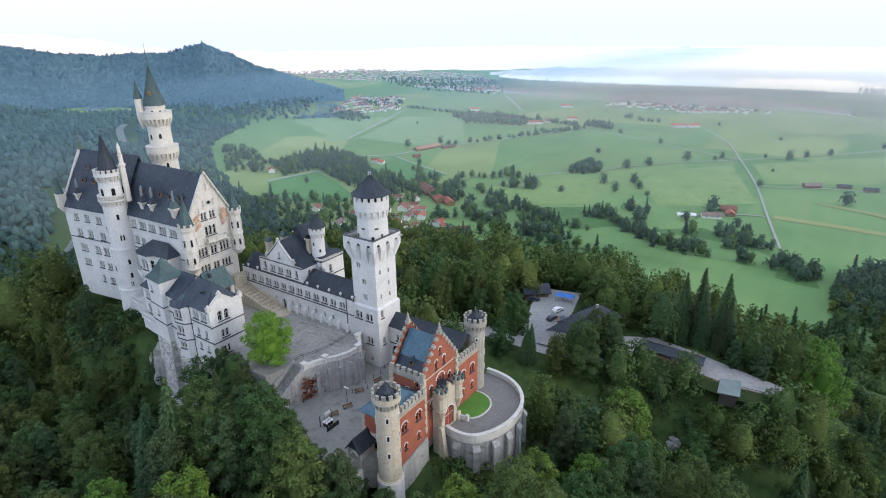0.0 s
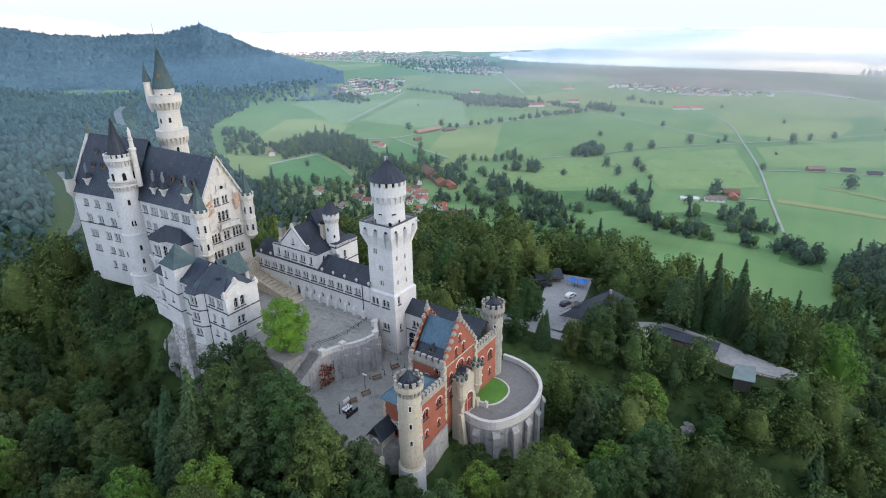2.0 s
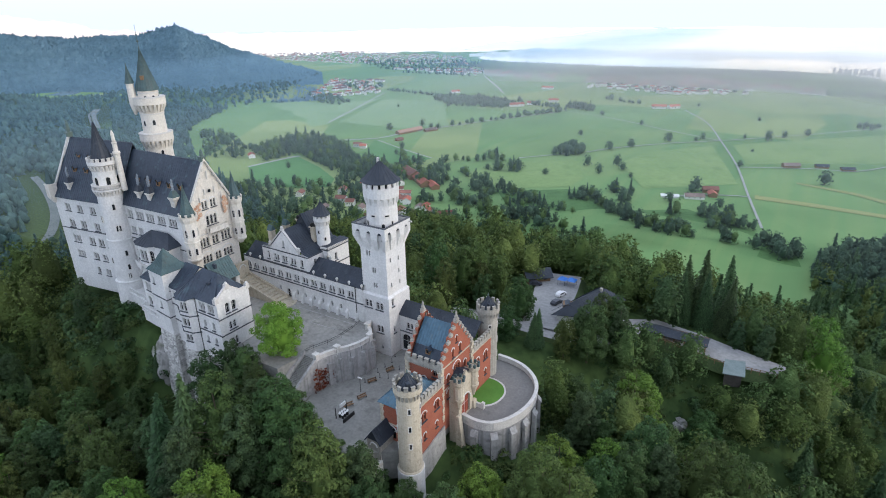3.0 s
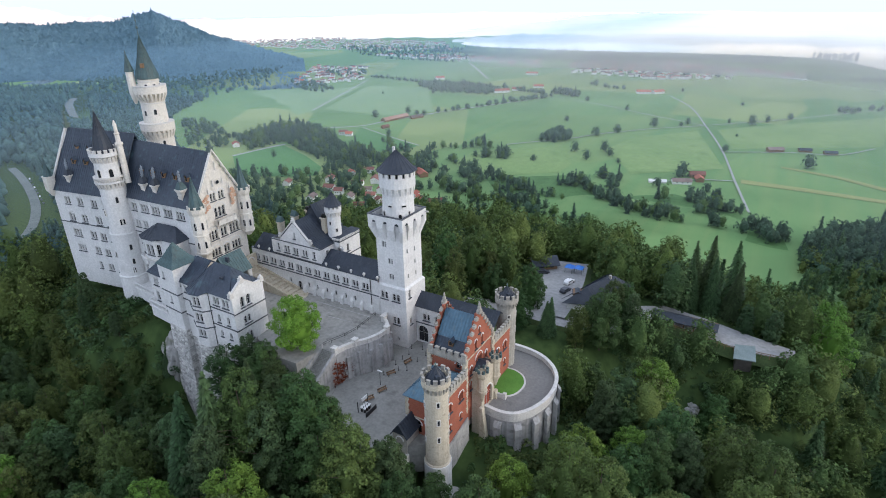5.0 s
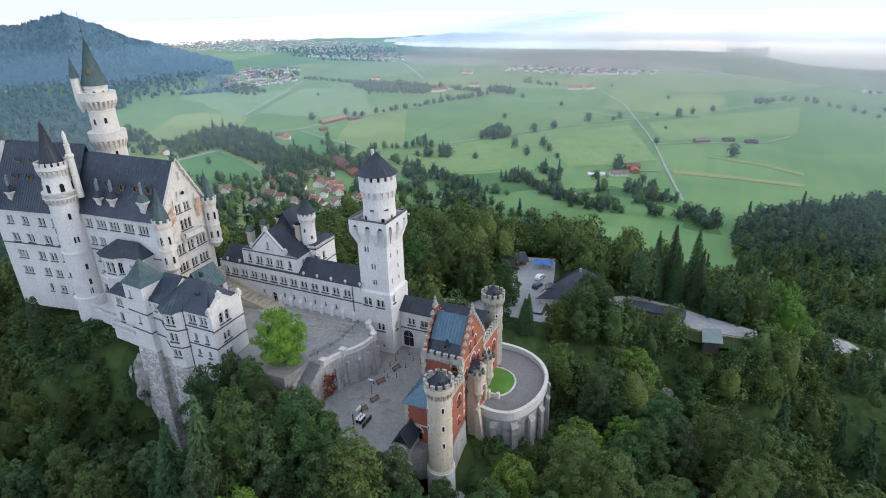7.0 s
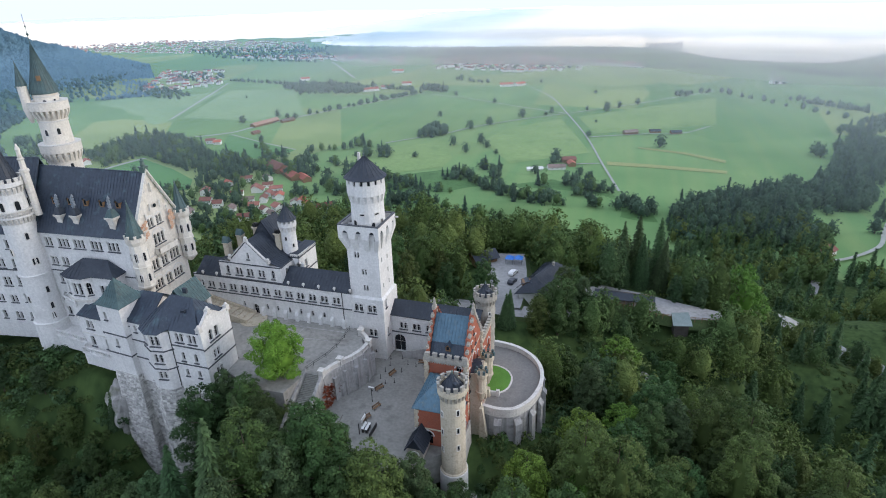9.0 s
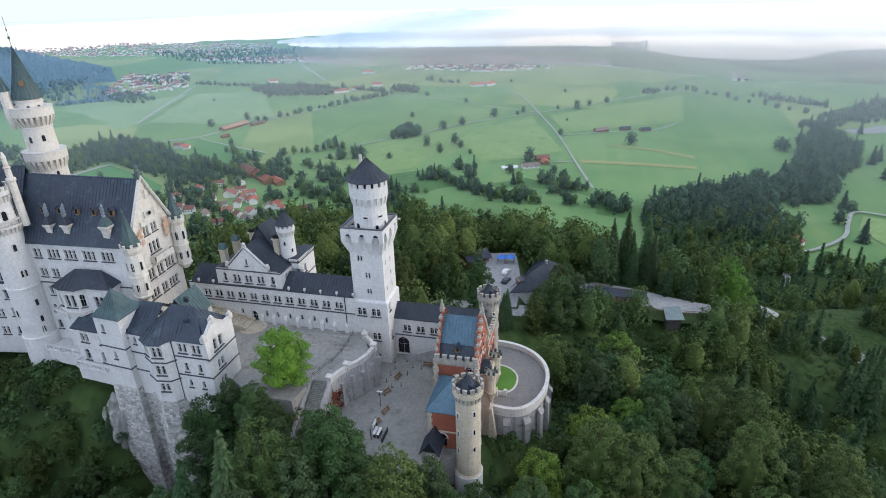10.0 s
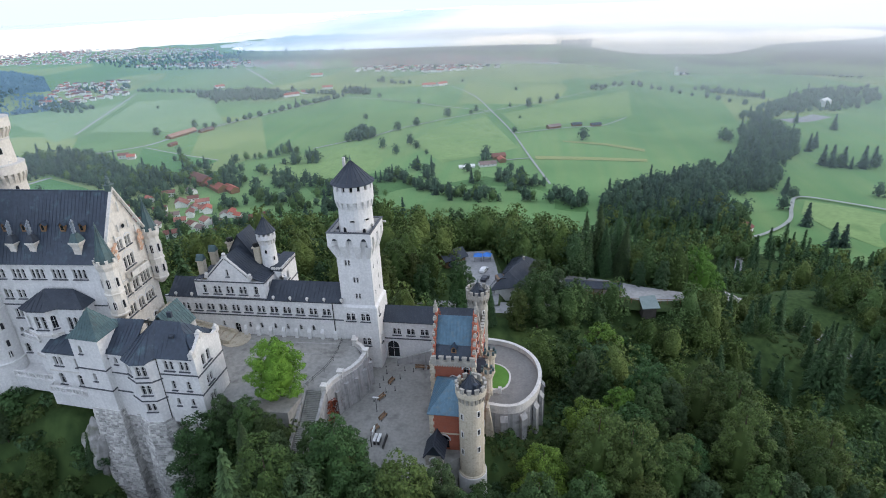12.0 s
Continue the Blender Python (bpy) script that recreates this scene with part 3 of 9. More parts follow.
def ground_material():
    """Meadow in the valley, forest floor on the slopes, told apart by height and steepness."""
    m = bpy.data.materials.new("meadow_and_forest_floor")
    m.use_nodes = True
    n, l = m.node_tree.nodes, m.node_tree.links
    p = n["Principled BSDF"]
    p.inputs["Roughness"].default_value = 0.95
    p.inputs["Specular IOR Level"].default_value = 0.1
    geo = n.new("ShaderNodeNewGeometry")
    sep = n.new("ShaderNodeSeparateXYZ")
    l.new(geo.outputs["Position"], sep.inputs[0])

    def tex(kind, scale, stretch=(1, 1, 0), rot=0.0, detail=4):
        mp = n.new("ShaderNodeMapping")
        mp.inputs["Scale"].default_value = stretch
        mp.inputs["Rotation"].default_value = (0, 0, rot)
        l.new(geo.outputs["Position"], mp.inputs[0])
        t = n.new(kind)
        t.inputs["Scale"].default_value = scale
        if kind == "ShaderNodeTexNoise":
            t.inputs["Detail"].default_value = detail
        l.new(mp.outputs[0], t.inputs["Vector"])
        return t

    def rng(f, a, b, c=0.0, d=1.0):
        r = n.new("ShaderNodeMapRange")
        for k, v in zip(("From Min", "From Max", "To Min", "To Max"), (a, b, c, d)):
            r.inputs[k].default_value = v
        l.new(f, r.inputs["Value"])
        return r.outputs["Result"]

    def mix(f, a, b):
        q = n.new("ShaderNodeMix")
        q.data_type = "RGBA"
        for s, v in ((q.inputs["Factor"], f), (q.inputs["A"], a), (q.inputs["B"], b)):
            if isinstance(v, tuple):
                s.default_value = (*v, 1)
            elif isinstance(v, float):
                s.default_value = v
            else:
                l.new(v, s)
        return q.outputs["Result"]

    vor = tex("ShaderNodeTexVoronoi", 0.0046, (1, 0.55, 0), 0.5)          # fields
    hue = n.new("ShaderNodeSeparateColor")
    l.new(vor.outputs["Color"], hue.inputs[0])
    field = mix(rng(hue.outputs[0], 0.1, 0.9, 0.3, 0.75), (0.130, 0.255, 0.100), (0.200, 0.330, 0.135))
    field = mix(rng(hue.outputs[1], 0.62, 0.70, 0.0, 0.6), field, (0.36, 0.39, 0.17))
    field = mix(rng(hue.outputs[2], 0.80, 0.85), field, (0.17, 0.30, 0.12))
    mow = tex("ShaderNodeTexNoise", 0.05, (1, 0.06, 0), 0.55)
    field = mix(rng(mow.outputs["Fac"], 0.42, 0.72, 0.0, 0.45), field, (0.28, 0.35, 0.145))
    soft = tex("ShaderNodeTexNoise", 0.006, detail=6)
    field = mix(rng(soft.outputs["Fac"], 0.4, 0.7, 0.0, 0.45), field, (0.085, 0.185, 0.070))
    fl = tex("ShaderNodeTexNoise", 0.35, detail=6)
    floor = mix(rng(fl.outputs["Fac"], 0.35, 0.65), (0.032, 0.058, 0.020), (0.062, 0.100, 0.032))
    wood = mix(rng(fl.outputs["Fac"], 0.35, 0.65), (0.030, 0.055, 0.028), (0.050, 0.080, 0.036))
    rise = rng(sep.outputs["Z"], -152.0, -140.0)
    col = mix(rise, field, wood)
    hill = rng(sep.outputs["Y"], 700.0, 560.0)
    h2 = n.new("ShaderNodeMath")
    h2.operation = "MULTIPLY"
    l.new(rise, h2.inputs[0])
    l.new(hill, h2.inputs[1])
    col = mix(h2.outputs[0], col, floor)
    # bare limestone where the slope is nearly a cliff
    nz = n.new("ShaderNodeSeparateXYZ")
    l.new(geo.outputs["True Normal"], nz.inputs[0])
    col = mix(rng(nz.outputs["Z"], 0.34, 0.27), col, (0.13, 0.135, 0.11))
    l.new(col, p.inputs["Base Color"])
    bp = n.new("ShaderNodeBump")
    bp.inputs["Strength"].default_value = 0.5
    l.new(fl.outputs["Fac"], bp.inputs["Height"])
    l.new(bp.outputs["Normal"], p.inputs["Normal"])
    return m


GROUND = ground_material()
xs, ys = axis(-4950, 2600, -300, 180, 6, 1.12), axis(-500, 4930, -60, 330, 6, 1.12)
XX, YY = np.meshgrid(xs, ys)
ground_ob = tagged(new("ground", gridmesh("ground", xs, ys, ground(XX, YY), GROUND)), "wooded castle hill and green valley meadows", "ground", kind="structure")


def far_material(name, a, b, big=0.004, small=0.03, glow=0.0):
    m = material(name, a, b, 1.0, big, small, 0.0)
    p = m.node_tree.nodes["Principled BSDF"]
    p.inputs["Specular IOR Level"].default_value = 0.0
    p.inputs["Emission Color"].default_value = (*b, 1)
    p.inputs["Emission Strength"].default_value = glow      # emission standing in for sunlit haze before the far backdrop
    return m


def far_ridge(name, az0, az1, dist, tops, base, mat, label, depth=420, wob=3.0, n=220, k=26, rough=0.0):
    """A distant range between two bearings (degrees from north, east positive): tops are crest heights at even bearings."""
    tops_rng = np.random.default_rng(n)
    az = np.radians(np.linspace(az0, az1, n))
    t = np.interp(np.linspace(0, 1, n), np.linspace(0, 1, len(tops)), tops)
    ph = np.linspace(0, 40, n)
    t = t + wob * (np.sin(ph * 1.7) + 0.6 * np.sin(ph * 4.1 + 1) + 0.35 * np.sin(ph * 9.3))
    depth = np.interp(np.linspace(0, 1, n), np.linspace(0, 1, np.size(depth)), np.atleast_1d(depth))
    rows = []
    for j in range(k):
        s = j / (k - 1)
        d = dist - depth * (1 - s)
        z = base + (t - base) * smooth(0, 1, s ** 1.2) + (wob * 6 * (np.sin(ph * 2.3 + 5 * s) + 0.6 * np.sin(ph * 5.1 - 9 * s)) * (1 - s) * s)
        rows.append(np.stack([d * np.sin(az), d * np.cos(az), z], -1))
    co = np.concatenate(rows)
    co[:, 2] += rough * tops_rng.normal(size=len(co))     # tree tops
    i = (np.arange(k - 1)[:, None] * n + np.arange(n - 1)[None, :]).ravel()
    q = np.stack([i, i + n, i + n + 1, i + 1], -1)[:, ::-1]
    return tagged(new(name, quads(name, co, q, mat)), label, "backdrop", kind="structure")


# distance haze is mixed into the backdrop colours: blue, pale, pink and grey
BLUEHILL = far_material("haze_blue_mountain", (0.115, 0.215, 0.285), (0.175, 0.290, 0.360), 0.006, 0.05, 0.1)
bn = BLUEHILL.node_tree
tb, bb, gb = bn.nodes.new("ShaderNodeTexNoise"), bn.nodes.new("ShaderNodeBump"), bn.nodes.new("ShaderNodeNewGeometry")
tb.inputs["Scale"].default_value, tb.inputs["Detail"].default_value, tb.inputs["Roughness"].default_value = 0.03, 8, 0.7
bb.inputs["Distance"].default_value = 30.0
bn.links.new(gb.outputs["Position"], tb.inputs["Vector"])
bn.links.new(tb.outputs["Fac"], bb.inputs["Height"])
bn.links.new(bb.outputs["Normal"], bn.nodes["Principled BSDF"].inputs["Normal"])
PALEHILL = far_material("haze_pale_country", (0.80, 0.72, 0.61), (0.92, 0.83, 0.71), 0.0012, 0.004, 0.5)
PINKHILL = far_material("haze_pink_mountain", (0.70, 0.60, 0.56), (0.84, 0.72, 0.64), 0.004, 0.02, 0.3)
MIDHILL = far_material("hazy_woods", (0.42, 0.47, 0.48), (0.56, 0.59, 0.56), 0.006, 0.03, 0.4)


# ---- palace ----
def along(p, ang, u, v=0.0):
    """A point u along a line that starts at p in direction ang (degrees), v to its left."""
    c, s = math.cos(radians(ang)), math.sin(radians(ang))
    return (p[0] + u * c - v * s, p[1] + u * s + v * c)


palace = thing("palace", -158, 81, 0, "tall white limestone palace block with a steep blue-grey seamed roof", "palace")
WP, WA = (-182.4, 69.5), 8.7          # south wall of the west half
EP, EA = (-161.0, 74.2), 3.3          # south wall of the east half
w_sw, w_se = along(WP, WA, -1.8), along(WP, WA, 21.8)
w_ne, w_nw = along(WP, WA, 21.8, 17.0), along(WP, WA, -1.8, 17.0)
e_sw, e_se = along(EP, EA, -1.0), along(EP, EA, 27.5)
e_ne, e_nw = along(EP, EA, 27.5, 13.9), along(EP, EA, -1.0, 13.9)
B = 3.0
wins = []
for u, z in ((4.8, 26.3), (9.6, 26.3)):
    wins.append((u, z, 2, 0.75, 1.9))
for u, z in ((14.7, 26.3), (18.9, 26.3)):
    wins.append((u, z, 2, 0.8, 1.9))
for u in (4.9, 9.6):
    wins.append((u, 21.5, 2, 0.8, 2.0))
for u in (15.0, 19.0):
    wins.append((u, 21.5, 2, 0.8, 2.0))
wins += [(5.3, 17.0, 3, 0.7, 1.9), (11.4, 17.0, 2, 0.8, 1.9), (15.0, 16.9, 2, 0.8, 2.0), (18.8, 17.1, 2, 0.85, 2.1)]
wins += [(5.4, 12.6, 3, 0.7, 1.7), (11.5, 12.6, 2, 0.75, 1.8), (15.1, 12.5, 2, 0.7, 1.7), (19.0, 12.8, 2, 0.8, 1.9)]
wins += [(11.1, 8.1, 1, 0.9, 1.9), (14.9, 8.0, 2, 0.7, 1.8, True, False, True), (18.6, 8.0, 2, 0.7, 1.8, True, False, True)]
wall(palace, w_sw, w_se, B, 30.3, LIME, wins, bands=(20.9, 30.0), label="white limestone wall with arched double windows")
wall(palace, w_nw, w_sw, B, 30.3, LIME, [(4, 26.2, 2, 0.8, 1.9), (8.5, 26.2, 2, 0.8, 1.9), (13, 26.2, 2, 0.8, 1.9), (4, 17, 2, 0.8, 1.9), (8.5, 17, 2, 0.8, 1.9), (13, 17, 2, 0.8, 1.9)], top=[(8.5, 45.2)], bands=(20.9,))
wall(palace, w_ne, w_nw, B, 30.3, LIME, bands=(20.9,))
wins = [(u, 26.9, 3 if u > 7 else 2, 0.72, 1.9) for u in (5.4, 9.4, 13.5, 18.0, 22.4)]
wins += [(5.5, 22.4, 2, 0.65, 1.8), (8.4, 22.4, 2, 0.65, 1.8), (6.8, 17.9, 3, 0.7, 1.9)]
wins += [(5.3, 13.8, 1, 0.7, 1.5, True, False, True), (8.3, 13.5, 1, 0.7, 1.5, True, False, True), (11.5, 13.4, 1, 0.7, 1.5, True, False, True), (5.1, 9.3, 1, 1.0, 2.0), (7.9, 9.2, 1, 1.0, 2.0), (11.2, 8.4, 1, 1.6, 2.9)]
wall(palace, e_sw, e_se, B, 30.8, LIME, wins, bands=(20.9, 30.5))
wins = [(5.3, 31.0, 2, 0.62, 1.8), (7.9, 31.0, 2, 0.62, 1.8), (6.7, 26.6, 3, 0.85, 2.3)]
wins += [(3.4, 21.4, 3, 0.72, 2.2), (6.8, 21.4, 2, 0.72, 2.0), (10.2, 21.4, 3, 0.72, 2.2)]
wins += [(3.5, 17.0, 3, 0.72, 1.9), (6.9, 16.9, 2, 0.7, 1.9), (10.1, 16.9, 3, 0.72, 1.9), (3.5, 11, 1, 1.2, 2.4), (6.9, 11, 1, 1.2, 2.4), (10.2, 11, 1, 1.2, 2.4)]
wall(palace, e_se, e_ne, B, 30.8, LIME_WARM, wins, top=[(7.0, 43.0)], bands=(20.6, 24.6), label="cream limestone gable wall with arched windows", band_mat=TRIM)
wall(palace, e_ne, e_nw, B, 30.8, LIME, bands=(20.9,))
# blind arcade steps and round hole in the gable
g = Geo()
ex = e_se[0] + 0.02
for y, z, h in ((82.9, 36.6, 0.0), (81.4, 34.6, 1.6), (84.3, 34.6, 1.6), (82.85, 38.5, 2.0), (79.8, 33.0, 1.4), (86.0, 33.0, 1.4)):
    if h:
        g.box(ex - 0.1, ex + 0.16, y - 0.12, y + 0.12, z, z + h)
for i in range(6):
    for s in (-1, 1):
        yy = 82.85 + s * (1.0 + i * 0.95)
        zz = 41.1 - i * 1.62
        g.box(ex - 0.1, ex + 0.18, yy - 0.16, yy + 0.16, zz - 0.55, zz + 0.25)
part("gable_ornament", g, TRIM, palace)
g = Geo()
g.add([(ex + 0.03, 82.9 + 0.45 * math.cos(math.tau * i / 12), 35.4 + 0.45 * math.sin(math.tau * i / 12)) for i in range(12)], [tuple(range(12))])
part("round_window", g, GLASS, palace)
# two faded wall paintings beside the top windows
for y0, y1 in ((77.8, 79.9), (86.0, 87.8)):
    g = Geo()
    rnd = random.Random(int(y0 * 10))
    for k in range(9):
        cy, cz, rr = rnd.uniform(y0 + 0.35, y1 - 0.35), 29.0 + k * 0.47, rnd.uniform(0.3, 0.72)
        g.add([(ex + 0.02 + 0.004 * k, cy + rr * rnd.uniform(0.7, 1.2) * math.cos(math.tau * i / 9), cz + rr * rnd.uniform(0.6, 1.1) * math.sin(math.tau * i / 9)) for i in range(9)], [tuple(range(9))])
    part("wall_painting", g, FRESCO, palace, "faded red-brown wall painting")
# long balcony of the gable
g = Geo()
g.box(ex, ex + 1.2, 80.2, 86.2, 25.0, 25.3)
g.box(ex + 1.0, ex + 1.2, 80.2, 86.2, 25.3, 26.3)
g.box(ex, ex + 1.2, 80.2, 80.4, 25.3, 26.3)
g.box(ex, ex + 1.2, 86.0, 86.2, 25.3, 26.3)
for i in range(7):
    y = 80.5 + i * 0.9
    g.add([(ex, y, 23.9), (ex, y + 0.3, 23.9), (ex + 1.0, y + 0.3, 25.0), (ex + 1.0, y, 25.0), (ex, y, 25.0), (ex, y + 0.3, 25.0)], [(0, 1, 2, 3), (0, 3, 4), (1, 5, 2)])
part("balcony", g, LIME_WARM, palace, "cream stone balcony on corbels")

# roofs
wr0, wr1 = along(WP, WA, -1.8, 8.5), along(WP, WA, 23.2, 8.5)
er0, er1 = along(EP, EA, -0.6, 6.95), along(EP, EA, 27.3, 6.95)
g = Geo()
o = 0.45
g.slab([(*along(WP, WA, -1.7, -o), 29.9), (*along(WP, WA, 23.5, -o), 29.9), (*wr1, 45.0), (*along(WP, WA, -1.7, 8.5), 45.0)], ribs=0.75)
g.slab([(*along(WP, WA, -1.7, 17 + o), 29.9), (*along(WP, WA, 20.2, 17 + o), 29.9), (*wr1, 45.0), (*along(WP, WA, -1.7, 8.5), 45.0)], ribs=0.75)
part("roof", g, SLATE, palace, "steep blue-grey seamed metal roof")
g = Geo()
g.slab([(*along(EP, EA, -1.6, -o), 30.2), (*along(EP, EA, 27.3, -o), 30.2), (*er1, 42.9), (*er0, 43.4)], ribs=0.75)
g.slab([(*along(EP, EA, -1.6, 13.9 + o), 30.2), (*along(EP, EA, 27.3, 13.9 + o), 30.2), (*er1, 42.9), (*er0, 43.4)], ribs=0.75)
g.add([(*along(EP, EA, -1.0, -o), 30.2), (*along(EP, EA, -1.0, 13.9 + o), 30.2), (*er0, 43.4)], [(0, 2, 1)])
part("roof", g, SLATE, palace, "steep blue-grey seamed metal roof")
# gable copings
g = Geo()
for (ya, za), (yb, zb) in (((75.5, 30.6), (82.75, 43.4)), ((89.9, 30.6), (82.75, 43.4))):
    v = []
    for y, z in ((ya, za), (yb, zb)):
        v += [(ex - 0.45, y, z - 0.25), (ex + 0.3, y, z - 0.25), (ex + 0.3, y, z + 0.25), (ex - 0.45, y, z + 0.25)]
    g.add(v, [(0, 1, 5, 4), (1, 2, 6, 5), (2, 3, 7, 6), (3, 0, 4, 7), (0, 3, 2, 1), (4, 5, 6, 7)])
part("coping", g, LIME_WARM, palace)
g = Geo()
a0, a1, am = along(WP, WA, -1.85, -0.3), along(WP, WA, -1.85, 17.3), along(WP, WA, -1.85, 8.5)
for p in (a0, a1):
    v = []
    for (x, y), z in ((p, 30.2), (am, 45.5)):
        v += [(x - 0.35, y, z - 0.25), (x + 0.4, y, z - 0.25), (x + 0.4, y, z + 0.3), (x - 0.35, y, z + 0.3)]
    g.add(v, [(0, 1, 5, 4), (1, 2, 6, 5), (2, 3, 7, 6), (3, 0, 4, 7), (0, 3, 2, 1), (4, 5, 6, 7)])
part("coping", g, TRIM, palace)

# chimneys with ornate heads standing on the south eaves
def chimney(x, y, z, s=1.0, pots=3, hood=False, name="chimney"):
    c = thing(name, x, y, z, "cream stone chimney with a dark collar and grey stepped pots", "chimney", "chimneys of the palace")
    sq_ = lambda q: [(x - q, y - q), (x + q, y - q), (x + q, y + q), (x - q, y + q)]
    g = Geo()
    q = 0.72 * s
    g.prism(sq_(q * 0.82), z - 0.8, z + 1.7 * s, top=sq_(q))
    g.prism(sq_(q), z + 1.7 * s, z + 2.3 * s, top=sq_(q * 1.3))
    g.box(x - q * 1.42, x + q * 1.42, y - q * 1.42, y + q * 1.42, z + 2.3 * s, z + 2.65 * s)
    part("shaft", g, LIME_WARM, c)
    g = Geo()
    for i in range(4):
        a = math.tau * (i + 0.5) / 4
        g.turned(x + 1.2 * q * math.cos(a), y + 1.2 * q * math.sin(a), [(0.16, z + 1.5 * s), (0.24, z + 1.8 * s), (0.2, z + 2.3 * s)], 6)
    part("console", g, TRIM, c)
    g = Geo()
    g.prism(sq_(q * 1.3), z + 2.65 * s, z + 4.1 * s, top=sq_(q * 0.55))
    part("collar", g, PATINA if hood else DARKROOF, c)
    for i in range(pots):
        g = Geo()
        xx, zz = x + (i - (pots - 1) / 2) * 0.3 * s, z + (3.7 + 0.45 * i) * s
        prof = []
        for k in range(4):
            prof += [(0.17, zz + k * 0.62 * s), (0.27, zz + (k * 0.62 + 0.2) * s), (0.27, zz + (k * 0.62 + 0.4) * s), (0.17, zz + (k * 0.62 + 0.45) * s)]
        g.turned(xx, y, prof + [(0.05, zz + 2.6 * s)], 8)
        part("pot", g, POTGREY, c, "grey metal chimney pot")
    return c


for u, v, z, s, hd in ((8.3, 1.5, 31.6, 1.0, False), (12.5, 1.5, 31.7, 1.0, False), (22.0, 1.3, 31.6, 1.12, True)):
    chimney(*along(EP, EA, u, v), z, s, 3 if not hd else 2, hd)
chimney(*along(WP, WA, 4.1, 1.5), 31.6, 0.95)


def dormer(parent, x, y, z, ang, w=1.0, h=1.4, depth=2.4):
    """A small roof dormer with a wooden front; ang is the way of its width."""
    g = Geo()
    pts = [(-w / 2, 0), (w / 2, 0), (w / 2, h), (0, h + 0.55), (-w / 2, h)]
    v = [(*along((x, y), ang, u, d), z + zz) for d in (0.0, depth) for u, zz in pts]
    n = 5
    g.add(v, [(0, 1, 2, 3, 4)] + [(i, n + i, n + (i + 1) % n, (i + 1) % n) for i in range(n)])
    d_ob = part("dormer", g, WOOD, parent, "small wooden roof dormer")
    g = Geo()
    for s in (-1, 1):
        g.slab([(*along((x, y), ang, s * (w / 2 + 0.2), -0.25), z + h - 0.15), (*along((x, y), ang, s * (w / 2 + 0.2), depth), z + h - 0.15), (*along((x, y), ang, 0, depth), z + h + 0.62), (*along((x, y), ang, 0, -0.25), z + h + 0.62)], 0.1)
    part("dormer_roof", g, SLATE, d_ob)
    g = Geo()
    g.add([(*along((x, y), ang, u, -0.03), z + zz) for u, zz in ((-w * 0.28, 0.3), (w * 0.28, 0.3), (w * 0.28, h * 0.85), (0, h), (-w * 0.28, h * 0.85))], [(0, 1, 2, 3, 4)])
    part("pane", g, GLASS, d_ob)


for u in (6.2, 10.3, 14.4, 18.5, 22.6):
    dormer(palace, *along(EP, EA, u, 2.75), 35.9, EA)
for u in (4.5, 9.0):
    dormer(palace, *along(WP, WA, u, 3.4), 36.6, WA, 1.2, 1.2)
for u in (4.4, 8.9):
    dormer(palace, *along(WP, WA, u, 5.4), 40.2, WA, 0.8, 0.8, 1.6)
dormer(palace, *along(WP, WA, 18.4, 0.6), 31.2, WA, 1.8, 1.6, 2.4)


def corner_turret(x, y, r, zb, zt, zc, label, group):
    """A slim round corner turret on a corbelled foot with a crown and a needle roof."""
    t = thing("corner_turret", x, y, zb, label, "turret", group)
    g = Geo()
    g.turned(x, y, [(r * 0.35, zb - 1.3), (r * 0.8, zb - 0.5), (r * 1.1, zb), (r * 1.1, zb + 0.3), (r, zb + 0.4), (r, zb + 4.4), (r * 1.12, zb + 4.5), (r * 1.12, zb + 4.8), (r, zb + 4.9), (r, zt - 1.8), (r * 1.05, zt - 1.7), (r * 1.22, zt - 1.0), (r * 1.25, zt - 0.3)], 8, start=0.39)
    part("shaft", g, LIME_WARM, t)
    merlons(t, x, y, r * 1.12, zt - 0.3, 8, LIME_WARM, 0.5, 0.6, 0.25)
    cone_roof(t, x, y, r * 1.02, zt - 0.2, zc, PATINA, 8, 0.0, 0.9)
    for a in (-70, -15, 45, -120):
        slit(t, x, y, r * 0.97, a, zb + 1.5, 0.55, 1.7)
        slit(t, x, y, r * 0.97, a, zb + 6.2, 0.55, 1.9)
    return t


corner_turret(-133.3, 75.7, 1.75, 19.6, 31.2, 38.0, "cream stone corner turret with a green needle roof", "gable turrets of the palace")
corner_turret(-133.4, 89.8, 1.55, 20.6, 32.0, 38.2, "cream stone corner turret with a green needle roof", "gable turrets of the palace")

# square bartizan at the west corner
x, y = w_sw
t = thing("bartizan", x, y, 29, "small square stone bartizan at the palace corner", "turret")
g = Geo()
g.prism([(x - 0.4, y - 0.4), (x + 0.5, y - 0.4), (x + 0.5, y + 0.5), (x - 0.4, y + 0.5)], 28.2, 29.8, top=[(x - 1.15, y - 1.15), (x + 0.95, y - 1.15), (x + 0.95, y + 0.95), (x - 1.15, y + 0.95)])
g.box(x - 1.15, x + 0.95, y - 1.15, y + 0.95, 29.8, 33.3)
g.box(x - 1.25, x + 1.05, y - 1.25, y + 1.05, 33.3, 33.55)
part("body", g, LIME_WARM, t)
cone_roof(t, x - 0.1, y - 0.1, 1.05, 33.55, 38.2, PATINA, 8, 0.0, 0.8)

